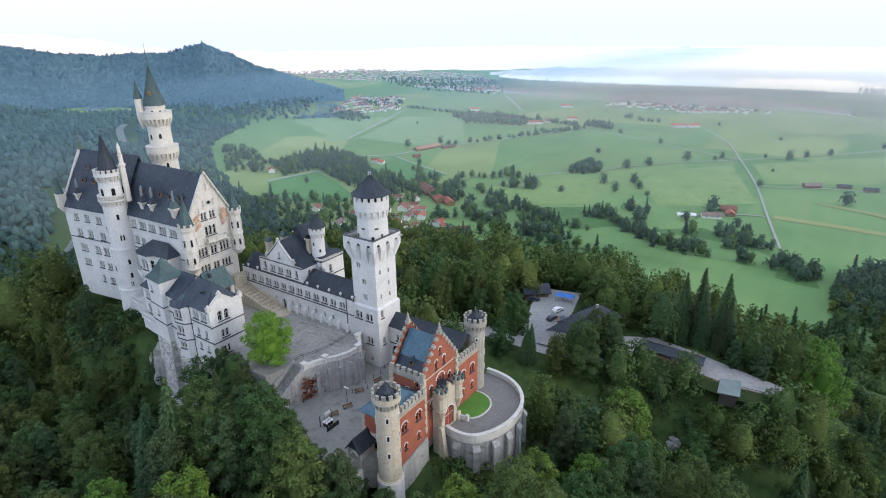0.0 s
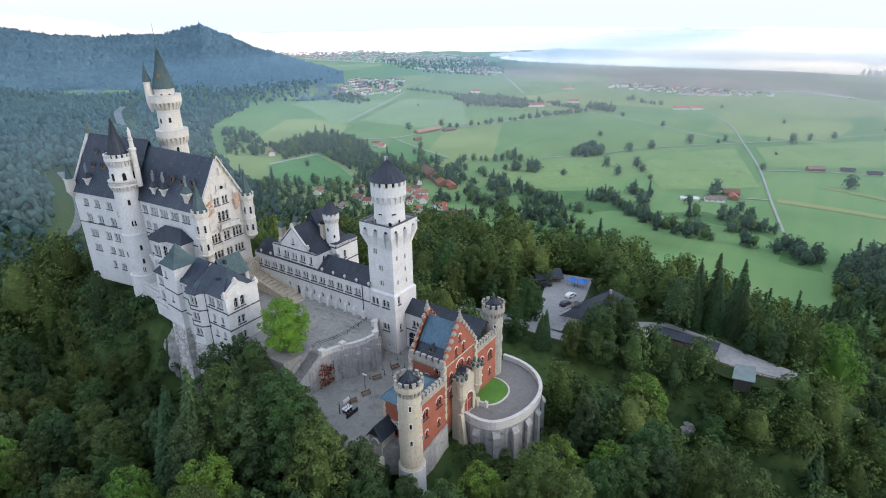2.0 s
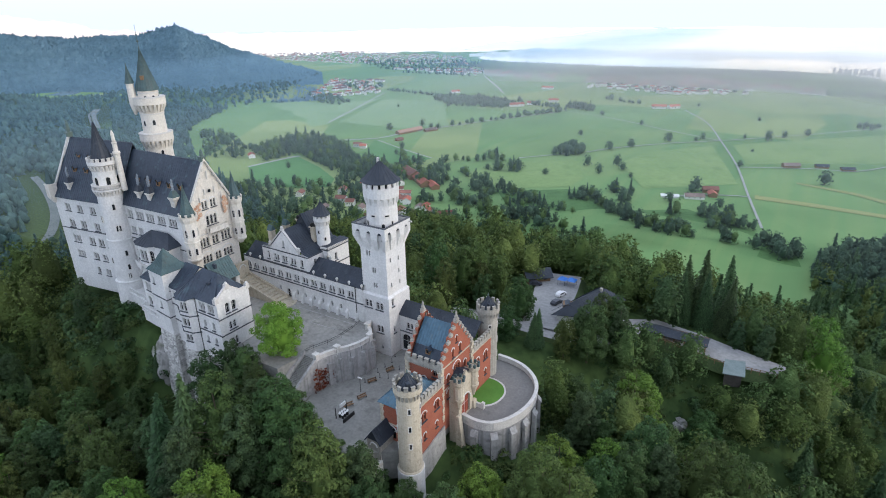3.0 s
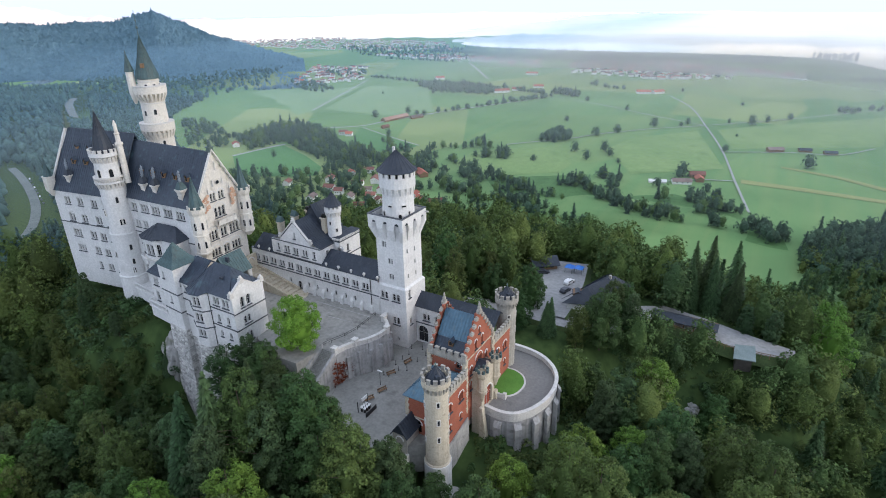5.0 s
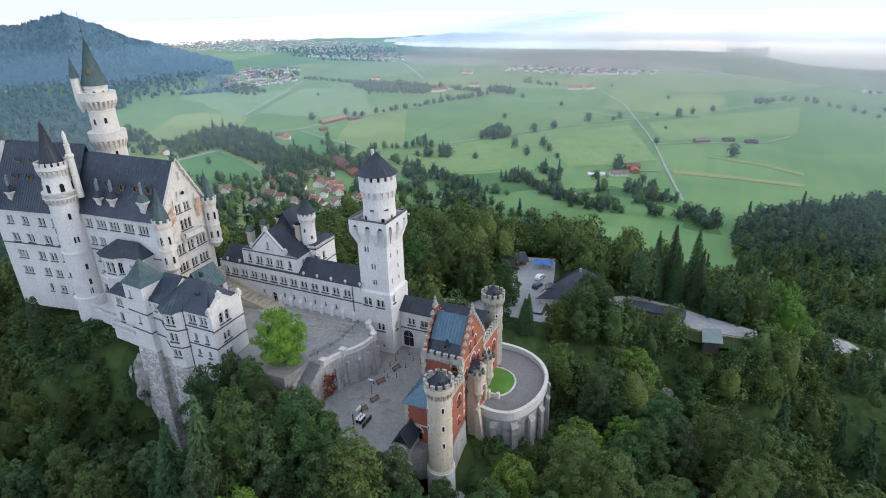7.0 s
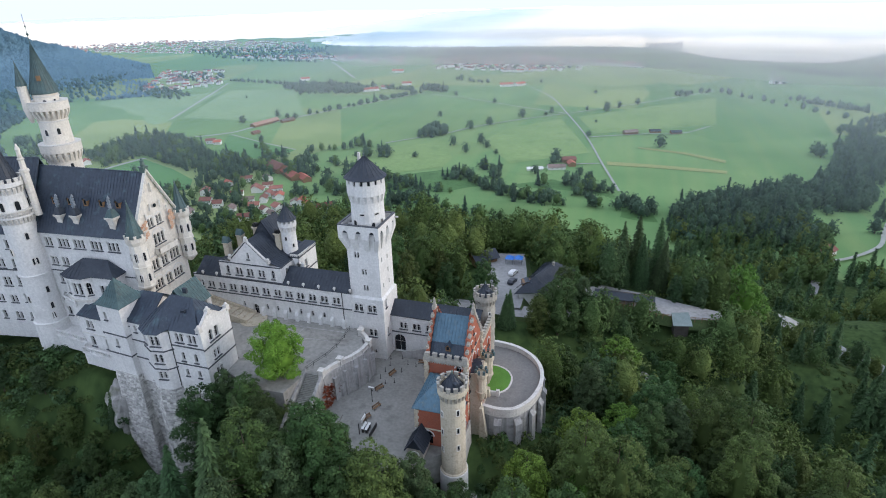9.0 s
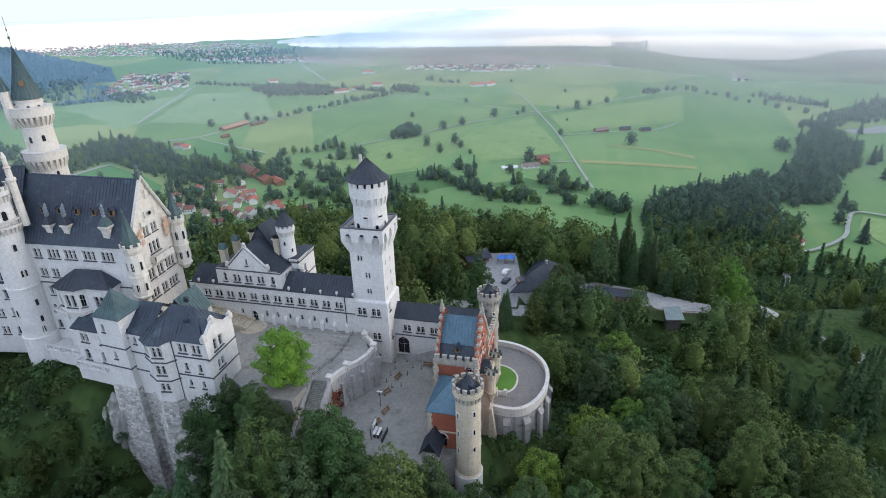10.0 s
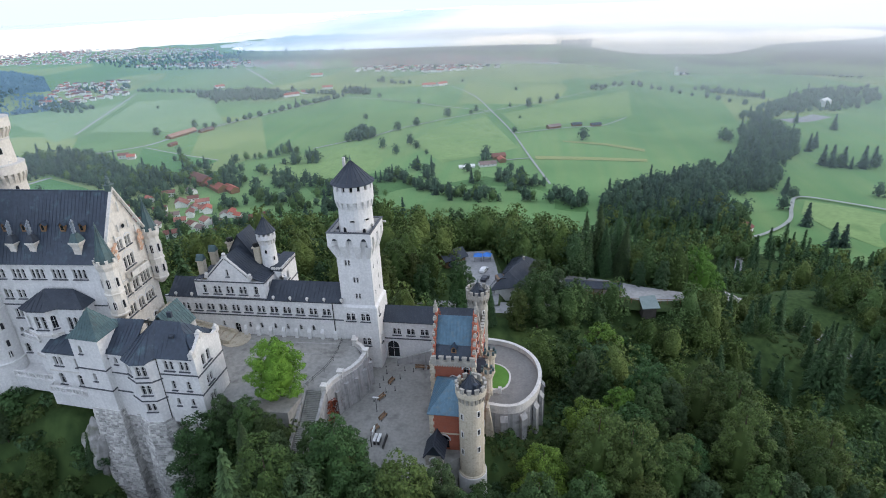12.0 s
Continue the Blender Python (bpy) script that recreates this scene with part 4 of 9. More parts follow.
# knight and lion that crown the gables, as plain shapes
def gable_statue(x, y, z, h, label):
    g = Geo()
    g.box(x - 0.6, x + 0.6, y - 0.6, y + 0.6, z - 1.1, z)
    g.box(x - 0.75, x + 0.75, y - 0.75, y + 0.75, z, z + 0.2)
    g.turned(x, y, [(0.45, z + 0.2), (0.5, z + h * 0.3), (0.36, z + h * 0.55), (0.44, z + h * 0.72), (0.2, z + h * 0.82), (0.24, z + h * 0.92), (0.08, z + h)], 9)
    single("statue", g, BRONZE, label, "statue", base=(x, y, z - 1.1))


gable_statue(-134.0, 82.8, 43.9, 1.9, "green bronze figure on the palace gable")
gable_statue(*along(WP, WA, -1.4, 8.5), 46.0, 3.6, "tall green bronze statue on the palace gable")

# round stair tower on the south front
stair = thing("stair_tower", -161.3, 72.9, 2, "round white stair tower with a battlemented crown and dark cone roof", "tower")
x, y = -161.3, 72.9
g = Geo()
g.turned(x, y, [(3.9, 0.0), (3.6, 8.6), (3.75, 8.7), (3.75, 8.95), (3.35, 9.1), (3.3, 20.6), (3.45, 20.7), (3.45, 21.0), (3.2, 21.1), (3.1, 32.8), (3.1, 34.2), (3.8, 34.5), (3.8, 34.9), (3.5, 34.9), (2.95, 35.0), (2.9, 39.6), (2.9, 40.9), (3.5, 41.2), (3.5, 42.1), (3.1, 42.1), (3.1, 41.6)], 28)
part("shaft", g, LIME, stair, smooth=False)
corbels(stair, x, y, 3.1, 3.7, 33.1, 34.5, 26, TRIM)
corbels(stair, x, y, 2.9, 3.45, 39.6, 41.0, 22, TRIM)
g = Geo()
for i in range(36):
    a = math.tau * i / 36
    g.turned(x + 3.65 * math.cos(a), y + 3.65 * math.sin(a), [(0.1, 34.9), (0.13, 35.3), (0.07, 35.5), (0.1, 35.8)], 5)
g.turned(x, y, [(3.5, 35.8), (3.8, 35.8), (3.8, 36.05), (3.5, 36.05)], 36)
part("balustrade", g, TRIM, stair)
merlons(stair, x, y, 3.3, 42.1, 16, TRIM, 0.75, 0.7, 0.35)
cone_roof(stair, x, y, 2.55, 42.0, 51.8, DARKROOF, 16, 0.0, 3.8)
for a in (-75, -20, 35, -130):
    slit(stair, x, y, 2.93, a, 36.1, 0.9, 2.0)
for z, a in ((29.5, -25), (23.6, -20), (23.6, -29), (16.5, -18), (12.5, -20), (10.0, -25), (26.0, -100), (14.5, -95)):
    slit(stair, x, y, 3.3, a, z, 0.6, 1.5)
g = Geo()
px, py = x + 3.6, y + 2.2
g.turned(px, py, [(0.75, 34.0), (0.75, 43.5), (0.95, 43.7), (0.95, 44.2), (0.6, 44.3), (0.55, 46.2), (0.75, 46.4), (0.45, 46.7), (0.4, 48.2), (0.5, 48.4), (0.1, 49.6)], 8)
part("pinnacle", g, LIME_WARM, stair, "slim pinnacle beside the crown")

# the high north tower
high = thing("high_tower", -166.8, 92.2, 2, "slender round cream tower with galleries and green cone roof", "tower")
x, y = -166.8, 92.2
g = Geo()
g.turned(x, y, [(3.75, 2.0), (3.6, 41.0), (3.6, 43.2), (4.4, 43.5), (4.4, 45.3), (4.15, 45.3), (4.15, 44.2), (3.2, 44.2), (3.05, 51.0), (3.05, 53.0), (4.15, 53.3), (4.15, 55.1), (3.9, 55.1), (3.9, 53.9), (2.65, 53.9), (2.6, 57.0), (2.75, 57.2)], 32)
part("shaft", g, LIME_WARM, high)
corbels(high, x, y, 3.55, 4.35, 41.2, 43.5, 22, LIME_WARM)
corbels(high, x, y, 3.05, 4.1, 51.1, 53.3, 22, LIME_WARM)
for r0, zz in ((4.28, 45.3), (4.02, 55.1)):
    g = Geo()
    g.turned(x, y, [(r0 - 0.25, zz), (r0 + 0.22, zz), (r0 + 0.22, zz + 0.22), (r0 - 0.25, zz + 0.22)], 32)
    part("coping", g, TRIM, high)
for zz, rr in ((42.4, 3.66), (50.6, 3.1), (56.2, 2.66)):
    g = Geo()
    g.turned(x, y, [(rr - 0.1, zz), (rr + 0.12, zz + 0.05), (rr + 0.12, zz + 0.28), (rr - 0.1, zz + 0.33)], 32)
    part("string_course", g, TRIM, high)
cone_roof(high, x, y, 3.0, 57.1, 67.6, PATINA, 24, 0.0, 6.2)
for z, a in ((44.6, -10), (44.6, -62), (44.6, 40), (47.6, -78), (47.8, -30), (54.3, -50), (54.3, -5), (54.3, 40), (39.4, -20), (38.6, -64)):
    slit(high, x, y, 3.1 if z < 53 and z > 44 else 3.58 if z < 44 else 2.62, a, z, 0.7, 1.4)
for zz in (59.9,):
    dz = Geo()
    rr = 3.0 * (67.6 - zz) / 10.5
    dz.box(x + 0.62 * rr - 0.35, x + 0.62 * rr + 0.55, y - 0.8 * rr - 0.35, y - 0.8 * rr + 0.45, zz, zz + 1.1, rot=-50)
    part("dormer", dz, WOOD, high, "small brown roof dormer")
sx, sy = x - 2.3, y - 3.3
g = Geo()
g.turned(sx, sy, [(0.3, 50.6), (0.75, 52.0), (1.0, 53.3), (1.05, 53.6), (0.98, 58.8), (1.1, 59.0)], 12)
part("side_turret", g, LIME_WARM, high)
cone_roof(high, sx, sy, 1.15, 59.0, 63.4, PATINA, 10, 0.0, 0.9)

# bay wing with dark hipped roof on the palace's south front
bay = thing("bay_wing", -145.5, 72, 4, "white two-storey bay wing with oriel and dark hipped roof", "building")
q = [along(EP, EA, 9.6), along(EP, EA, 9.6, -3.4), along(EP, EA, 12.2, -4.6), along(EP, EA, 15.4, -4.6), along(EP, EA, 17.0, -3.4), along(EP, EA, 22.4, -3.4), along(EP, EA, 22.4)]
for i in range(len(q) - 1):
    ln = (Vector(q[i + 1]) - Vector(q[i])).length
    ops = []
    if i == 2:
        ops = [(0.9, 18.0, 1, 0.9, 2.6), (2.3, 18.0, 1, 0.9, 2.6)]
    elif i in (1, 3):
        ops = [(ln / 2, 18.0, 1, 0.8, 2.6)]
    elif i == 4:
        ops = [(2.6, 17.2, 2, 0.9, 2.7), (2.6, 12.8, 2, 0.8, 1.9), (1.2, 8.6, 1, 1.0, 2.2)]
    elif i == 0:
        ops = [(1.8, 17.6, 2, 0.7, 2.2)]
    wall(bay, q[i], q[i + 1], 5.0, 22.4, LIME, ops, bands=(16.0,) if i in (0, 4, 5) else (), band_mat=TRIM)
g = Geo()
top = [along(EP, EA, 12.0, 0.2), along(EP, EA, 20.0, 0.2)]
e0 = [along(EP, EA, 9.1, 0.1), along(EP, EA, 9.1, -3.8), along(EP, EA, 12.0, -5.2), along(EP, EA, 15.7, -5.2), along(EP, EA, 17.2, -3.9), along(EP, EA, 23.0, -3.9), along(EP, EA, 23.0, 0.1)]
pk = (*along(EP, EA, 13.8, -1.2), 25.4)
pr = (*along(EP, EA, 19.2, -0.4), 25.0)
for i in range(6):
    a, b = e0[i], e0[i + 1]
    if i < 4:
        g.slab([(*a, 22.3), (*b, 22.3), pk], 0.2, ribs=0.8)
    elif i == 4:
        g.slab([(*a, 22.3), (*b, 22.3), pr, pk], 0.2, ribs=0.8)
    else:
        g.slab([(*a, 22.3), (*b, 22.3), pr], 0.2, ribs=0.8)
part("roof", g, DARKROOF, bay, "dark hipped metal roof")
g = Geo()
for i in range(1, 4):
    a, b = Vector(q[i]), Vector(q[i + 1])
    d = (b - a).normalized()
    out = Vector((d.y, -d.x))
    c = [a, b, b + out * 0.35, a + out * 0.35]
    g.prism([(p.x, p.y) for p in reversed(c)], 16.4, 16.9)
    g.prism([(p.x, p.y) for p in reversed(c)], 11.4, 11.8)
part("oriel_ledge", g, TRIM, bay)
# stone balcony west of the oriel
g = Geo()
b0, b1, b2, b3 = along(EP, EA, 8.0, -0.05), along(EP, EA, 8.0, -3.6), along(EP, EA, 12.4, -5.2), along(EP, EA, 12.4, -0.05)
g.prism([b0, b1, b2, b3], 15.2, 15.6)
for a, b in ((b0, b1), (b1, b2)):
    n = 8
    for i in range(n + 1):
        xx, yy = a[0] + (b[0] - a[0]) * i / n, a[1] + (b[1] - a[1]) * i / n
        g.box(xx - 0.1, xx + 0.1, yy - 0.1, yy + 0.1, 15.6, 16.5)
    v = Vector((b[0] - a[0], b[1] - a[1])).normalized()
    w = Vector((v.y, -v.x)) * 0.15
    g.prism([(a[0] + w.x, a[1] + w.y), (b[0] + w.x, b[1] + w.y), (b[0] - w.x, b[1] - w.y), (a[0] - w.x, a[1] - w.y)][::-1], 16.5, 16.75)
part("balcony", g, LIME, bay, "white stone balcony with balusters")

# balustraded terrace below the palace
ter = thing("garden_terrace", -145, 68, 0, "white stone terrace with a balustrade below the palace wall", "terrace")
g = Geo()
tp = [(-158, 70.5), (-146.5, 69.6), (-146.0, 66.6), (-134.5, 65.6), (-133.0, 76), (-158, 75)]
g.prism(tp, 3.0, 6.4)
part("platform", g, LIME, ter)
g = Geo()
for a, b in zip(tp[:3], tp[1:4]):
    n = max(2, int((Vector(b) - Vector(a)).length / 0.75))
    for i in range(n + 1):
        xx, yy = a[0] + (b[0] - a[0]) * i / n, a[1] + (b[1] - a[1]) * i / n
        s = 0.22 if i % 5 == 0 else 0.1
        g.box(xx - s, xx + s, yy - s, yy + s, 6.4, 7.35)
    d = Vector((b[0] - a[0], b[1] - a[1])).normalized()
    w = Vector((d.y, -d.x)) * 0.18
    g.prism([(a[0] - w.x, a[1] - w.y), (a[0] + w.x, a[1] + w.y), (b[0] + w.x, b[1] + w.y), (b[0] - w.x, b[1] - w.y)], 7.3, 7.55)
    g.prism([(a[0] - 2 * w.x, a[1] - 2 * w.y), (a[0] + 2 * w.x, a[1] + 2 * w.y), (b[0] + 2 * w.x, b[1] + 2 * w.y), (b[0] - 2 * w.x, b[1] - 2 * w.y)], 6.0, 6.3)
part("balustrade", g, LIME, ter, "white stone balustrade")
# link block between the bay wing and the bower tower
link = thing("link_block", -138, 70, 6, "white limestone link block with arched windows", "building")
lk = [(-146.0, 70.8), (-146.0, 68.0), (-136.0, 67.3), (-136.0, 75.5), (-144.5, 75.0)]
for i, ops in ((0, []), (1, [(2.2, 7.2, 1, 1.2, 2.3), (6.6, 7.2, 1, 1.1, 2.3), (2.6, 11.6, 2, 0.8, 1.9), (7.6, 11.6, 2, 0.8, 1.9)]), (2, [])):
    wall(link, lk[i], lk[i + 1], 5.0, 14.8, LIME, ops, bands=(10.2,), band_mat=TRIM)
g = Geo()
g.slab([(-146.3, 67.6, 14.8), (-135.8, 66.9, 14.8), (-135.8, 74.5, 17.2), (-146.3, 74.0, 17.2)], 0.25, ribs=0.8)
part("roof", g, SLATE, link)

# ---- bower (small white block over the south cliff) ----
bower = thing("bower", -121, 68, 0, "three-storey white limestone bower with seamed blue-grey hipped roof", "building")
kx = -111.3
wall(bower, (kx, 64.4), (kx, 73.2), 3.0, 18.6, LIME, [(2.6, 14.6, 1, 0.95, 2.2), (4.3, 14.6, 1, 0.95, 2.2), (3.3, 10.4, 2, 0.75, 1.7), (3.2, 6.2, 2, 0.7, 1.8)], top=[(6.6, 18.6), (3.3, 21.0)], bands=(13.6, 9.5, 4.2), label="white gable wall with arched windows")
S0 = (-118.6, 64.4)
wall(bower, S0, (kx, 64.4), 3.0, 17.7, LIME, [(2.0, 14.9, 2, 0.72, 1.8), (5.0, 14.9, 2, 0.72, 1.8), (2.0, 10.6, 1, 0.7, 1.8, True, False, True), (5.0, 10.6, 1, 0.7, 1.8, True, False, True), (2.1, 7.0, 1, 0.65, 1.5, True, False, True), (5.0, 7.0, 1, 0.65, 1.5, True, False, True)], bands=(13.9, 9.7))
ap = [(-126.2, 67.0), (-125.2, 64.0), (-122.6, 62.6), (-119.8, 63.0), S0]
apw = [[(1.5, 14.2, 1, 0.7, 1.6)], [(1.4, 14.2, 2, 0.62, 1.7)], [(1.4, 14.2, 2, 0.8, 2.0), (1.4, 10.2, 2, 0.75, 1.9), (1.4, 6.4, 2, 0.7, 1.6)], []]
for i in range(4):
    wall(bower, ap[i], ap[i + 1], 3.0, 17.2, LIME, apw[i], bands=(12.9, 8.7))
wall(bower, (-126.2, 74.0), ap[0], 3.0, 17.2, LIME)
wall(bower, (kx, 73.2), (-126.2, 74.0), 3.0, 18.0, LIME, [(3, 14.5, 2, 0.75, 1.9), (8, 14.5, 2, 0.75, 1.9)], bands=(13.6,))
g = Geo()
R0, R1 = (-120.2, 68.6, 22.9), (-115.4, 68.8, 22.5)
ee = [(-111.6, 64.0, 17.6), (-118.8, 64.0, 17.6), (-120.0, 62.5, 17.1), (-122.7, 62.1, 17.1), (-125.6, 63.7, 17.1), (-126.7, 67.0, 17.1), (-126.7, 74.4, 17.1), (-111.6, 73.6, 17.9)]
g.slab([ee[1], ee[0], R1, R0], 0.2, ribs=0.7)
for i in range(1, 6):
    g.slab([ee[i + 1], ee[i], R0], 0.2, ribs=0.7)
g.slab([ee[7], ee[6], R0, R1], 0.2, ribs=0.7)
g.slab([ee[0], ee[7], R1], 0.2, ribs=0.7)
g.slab([(kx - 0.2, 64.6, 18.4), (kx - 0.2, 67.7, 20.8), (-114.4, 67.7, 20.8)], 0.12)
g.slab([(kx - 0.2, 70.8, 18.5), (kx - 0.2, 67.7, 20.8), (-114.4, 67.7, 20.8)], 0.12)
part("roof", g, SLATE, bower, "blue-grey seamed hipped roof")
g = Geo()
g.slab([(-123.6, 76.0, 19.0), (-123.6, 69.5, 19.0), (-120.4, 69.5, 23.3), (-120.4, 76.0, 23.3)], 0.2, ribs=0.6)
g.slab([(-117.2, 76.0, 19.0), (-117.2, 69.5, 19.0), (-120.4, 69.5, 23.3), (-120.4, 76.0, 23.3)], 0.2, ribs=0.6)
part("cross_roof", g, PATINA, bower, "green-tinged seamed cross roof")
wall(bower, (-117.4, 75.8), (-123.4, 75.8), 3, 19.0, LIME, [(3, 14.6, 2, 0.7, 1.9)], top=[(3.0, 23.2)])
g = Geo()
for y, z in ((64.5, 18.6), (67.7, 21.0), (73.0, 19.0)):
    g.box(kx - 0.75, kx + 0.2, y - 0.45, y + 0.45, z - 0.8, z + 0.25)
    g.turned(kx - 0.25, y, [(0.35, z + 0.25), (0.42, z + 0.45), (0.25, z + 0.75), (0.05, z + 0.9)], 8)
for (ya, za), (yb, zb) in (((64.4, 18.7), (67.7, 21.2)), ((71.0, 18.75), (67.7, 21.2)), ((73.3, 18.8), (71.0, 18.75))):
    v = []
    for yy, zz in ((ya, za), (yb, zb)):
        v += [(kx - 0.4, yy, zz - 0.2), (kx + 0.18, yy, zz - 0.2), (kx + 0.18, yy, zz + 0.12), (kx - 0.4, yy, zz + 0.12)]
    g.add(v, [(0, 1, 5, 4), (1, 2, 6, 5), (2, 3, 7, 6), (3, 0, 4, 7), (0, 3, 2, 1), (4, 5, 6, 7)])
part("coping", g, TRIM, bower)
g = Geo()
g.box(-119.1, -118.2, 70.4, 70.9, 22.3, 23.4)
g.box(-116.8, -115.9, 66.4, 67.2, 20.4, 20.9)
part("roof_hatch", g, DARKROOF, bower)
# downpipes
g = Geo()
g.turned(-118.75, 64.25, [(0.09, 3.0), (0.09, 17.4)], 6)
part("downpipe", g, IRON, bower, "dark iron downpipe")

# square tower of the bower
bt = thing("bower_tower", -132.6, 67.4, 0, "square white corner tower with a pyramid roof of blue-green copper", "tower")
c = (-132.6, 67.4)
hw = 3.15
cs = [(c[0] - hw, c[1] - hw + 0.3), (c[0] + hw, c[1] - hw - 0.3), (c[0] + hw + 0.2, c[1] + hw), (c[0] - hw + 0.2, c[1] + hw)]
wall(bt, cs[0], cs[1], 4.6, 20.8, LIME, [(1.9, 17.4, 1, 0.6, 1.6, True, False, True), (3.2, 11.4, 1, 0.6, 1.6, True, False, True)], bands=(14.0, 9.4))
wall(bt, cs[1], cs[2], 4.6, 20.8, LIME, [(1.6, 16.2, 1, 0.6, 1.6, True, False, True), (2.0, 11.0, 1, 0.6, 1.5, True, False, True), (2.4, 6.2, 1, 0.6, 1.4, True, False, True)], bands=(14.0, 9.4))
wall(bt, cs[2], cs[3], 4.6, 20.8, LIME)
wall(bt, cs[3], cs[0], 4.6, 20.8, LIME, [(3, 16.2, 1, 0.7, 1.7)], bands=(14.0, 9.4))
g = Geo()
apx = (c[0], c[1], 25.6)
ov = [(c[0] - hw - 0.4, c[1] - hw), (c[0] + hw + 0.4, c[1] - hw - 0.6), (c[0] + hw + 0.6, c[1] + hw + 0.4), (c[0] - hw - 0.2, c[1] + hw + 0.4)]
mid = [(c[0] + (p[0] - c[0]) * 0.62, c[1] + (p[1] - c[1]) * 0.62, 22.0) for p in ov]
for i in range(4):
    g.slab([(*ov[i], 20.7), (*ov[(i + 1) % 4], 20.7), mid[(i + 1) % 4], mid[i]], 0.18, ribs=0.55)
    g.slab([mid[i], mid[(i + 1) % 4], apx], 0.18, ribs=0.5)
part("roof", g, PATINA, bt, "blue-green copper pyramid roof")
# dark roof between bower tower and bower
g = Geo()
g.slab([(-129.6, 64.9, 17.3), (-124.0, 64.5, 17.3), (-124.0, 70.4, 21.6), (-129.6, 70.4, 21.6)], 0.2, ribs=0.7)
g.slab([(-129.6, 76.0, 17.3), (-124.0, 76.0, 17.3), (-124.0, 70.4, 21.6), (-129.6, 70.4, 21.6)], 0.2, ribs=0.7)
part("link_roof", g, SLATE, bower)
wall(bower, (-129.4, 65.2), (-126.0, 64.9), 3.0, 17.4, LIME, [(1.6, 15.0, 1, 0.6, 1.4)], bands=(12.9, 8.7))

# rough battered masonry that carries the bower
def battered(name, poly, z0, z1, spread, label):
    cx, cy = sum(p[0] for p in poly) / len(poly), sum(p[1] for p in poly) / len(poly)
    th = thing(name, cx, cy, z0, label, "retaining wall")
    n = len(poly)
    low = [(p[0] + (p[0] - cx) * spread, p[1] + (p[1] - cy) * spread) for p in poly]
    g = Geo()
    g.prism(low, z0, z1, top=poly)
    part("core", g, RUBBLE, th)
    g = Geo()
    rnd = random.Random(int(abs(cx * 10)))
    for i in range(n):
        j = (i + 1) % n
        a0, a1, b0, b1 = Vector((*low[i], z0)), Vector((*low[j], z0)), Vector((*poly[i], z1)), Vector((*poly[j], z1))
        ln = (a1 - a0).length
        nrm = (a1 - a0).cross(b0 - a0).normalized()
        z = 0.0
        hh = (b0 - a0).length
        while z < hh - 0.3:
            ch = rnd.uniform(0.4, 0.62)
            t = rnd.uniform(0, 0.5)
            f0, f1 = z / hh, min(1, (z + ch - 0.06) / hh)
            u = -t
            while u < ln:
                w = rnd.uniform(0.6, 1.5)
                u0, u1 = max(0.02, u) / ln, min(ln, u + w - 0.06) / ln
                u += w
                if u1 - u0 < 0.2 / ln:
                    continue
                d = rnd.uniform(0.03, 0.16)

                def P(uu, ff, dd=0.0):
                    return a0.lerp(a1, uu).lerp(b0.lerp(b1, uu), ff) + nrm * dd
                k = 0.04 / ln
                g.add([P(u0, f0), P(u1, f0), P(u1, f1), P(u0, f1), P(u0 + k, f0 + 0.002, d), P(u1 - k, f0 + 0.002, d), P(u1 - k, f1 - 0.002, d), P(u0 + k, f1 - 0.002, d)],
                      [(4, 5, 6, 7), (0, 1, 5, 4), (1, 2, 6, 5), (2, 3, 7, 6), (3, 0, 4, 7)])
            z += ch
    st = part("masonry_facing", g, RUBBLE, th, "rough-hewn grey facing stones")
    tagged(st, kind="stuff")


battered("buttress_base", [(cs[0][0], cs[0][1] - 0.1), (cs[1][0] + 0.1, cs[1][1] - 0.1), (cs[2][0] + 0.1, cs[2][1]), cs[3]], -36, 4.8, 0.42, "battered rough masonry base on the cliff")
battered("buttress_base", [(-125.4, 64.0), (-122.7, 62.5), (-119.7, 62.9), (-118.5, 64.4), (-118.5, 68.5), (-126.0, 69.0)], -36, 4.0, 0.36, "battered rough masonry base on the cliff")
battered("buttress_base", [(-129.4, 65.3), (-125.9, 65.0), (-125.9, 70), (-129.4, 70)], -36, 3.6, 0.05, "battered rough masonry base on the cliff")


# ---- long wing and knights' house ----
wing = thing("long_wing", -114, 94, 4, "long low white wing with arched double windows and dark roof", "building")
wx0, wx1, wy = -134.6, -92.7, 90.8
ops = [(1.6 + i * 3.05, 11.7, 2, 0.72, 1.55) for i in range(13)]
ops += [(u, 7.6, 1, 0.6, 1.3, True, False, False) for u in (13.2, 19.6, 22.4, 25.6, 28.6, 31.7, 34.7)]
ops += [(16.4, 6.0, 1, 1.2, 2.4, True, True, False)]
wall(wing, (wx0, wy), (wx1, wy), 3.0, 15.2, LIME, ops, bands=(10.7, 14.9), label="white limestone wall with a row of arched double windows")
wall(wing, (wx1, 98.0), (wx0, 98.0), 0.0, 15.2, LIME)
g = Geo()
for x0, x1 in ((wx0 + 1, -126.4), (-109.8, wx1 + 0.2)):
    g.slab([(x0, wy - 0.35, 15.2), (x1, wy - 0.35, 15.2), (x1, 94.6, 18.2), (x0, 94.6, 18.2)], 0.2, ribs=0.8)
    g.slab([(x0, 98.3, 15.2), (x1, 98.3, 15.2), (x1, 94.6, 18.2), (x0, 94.6, 18.2)], 0.2, ribs=0.8)
part("roof", g, DARKROOF, wing, "dark seamed roof")
g = Geo()
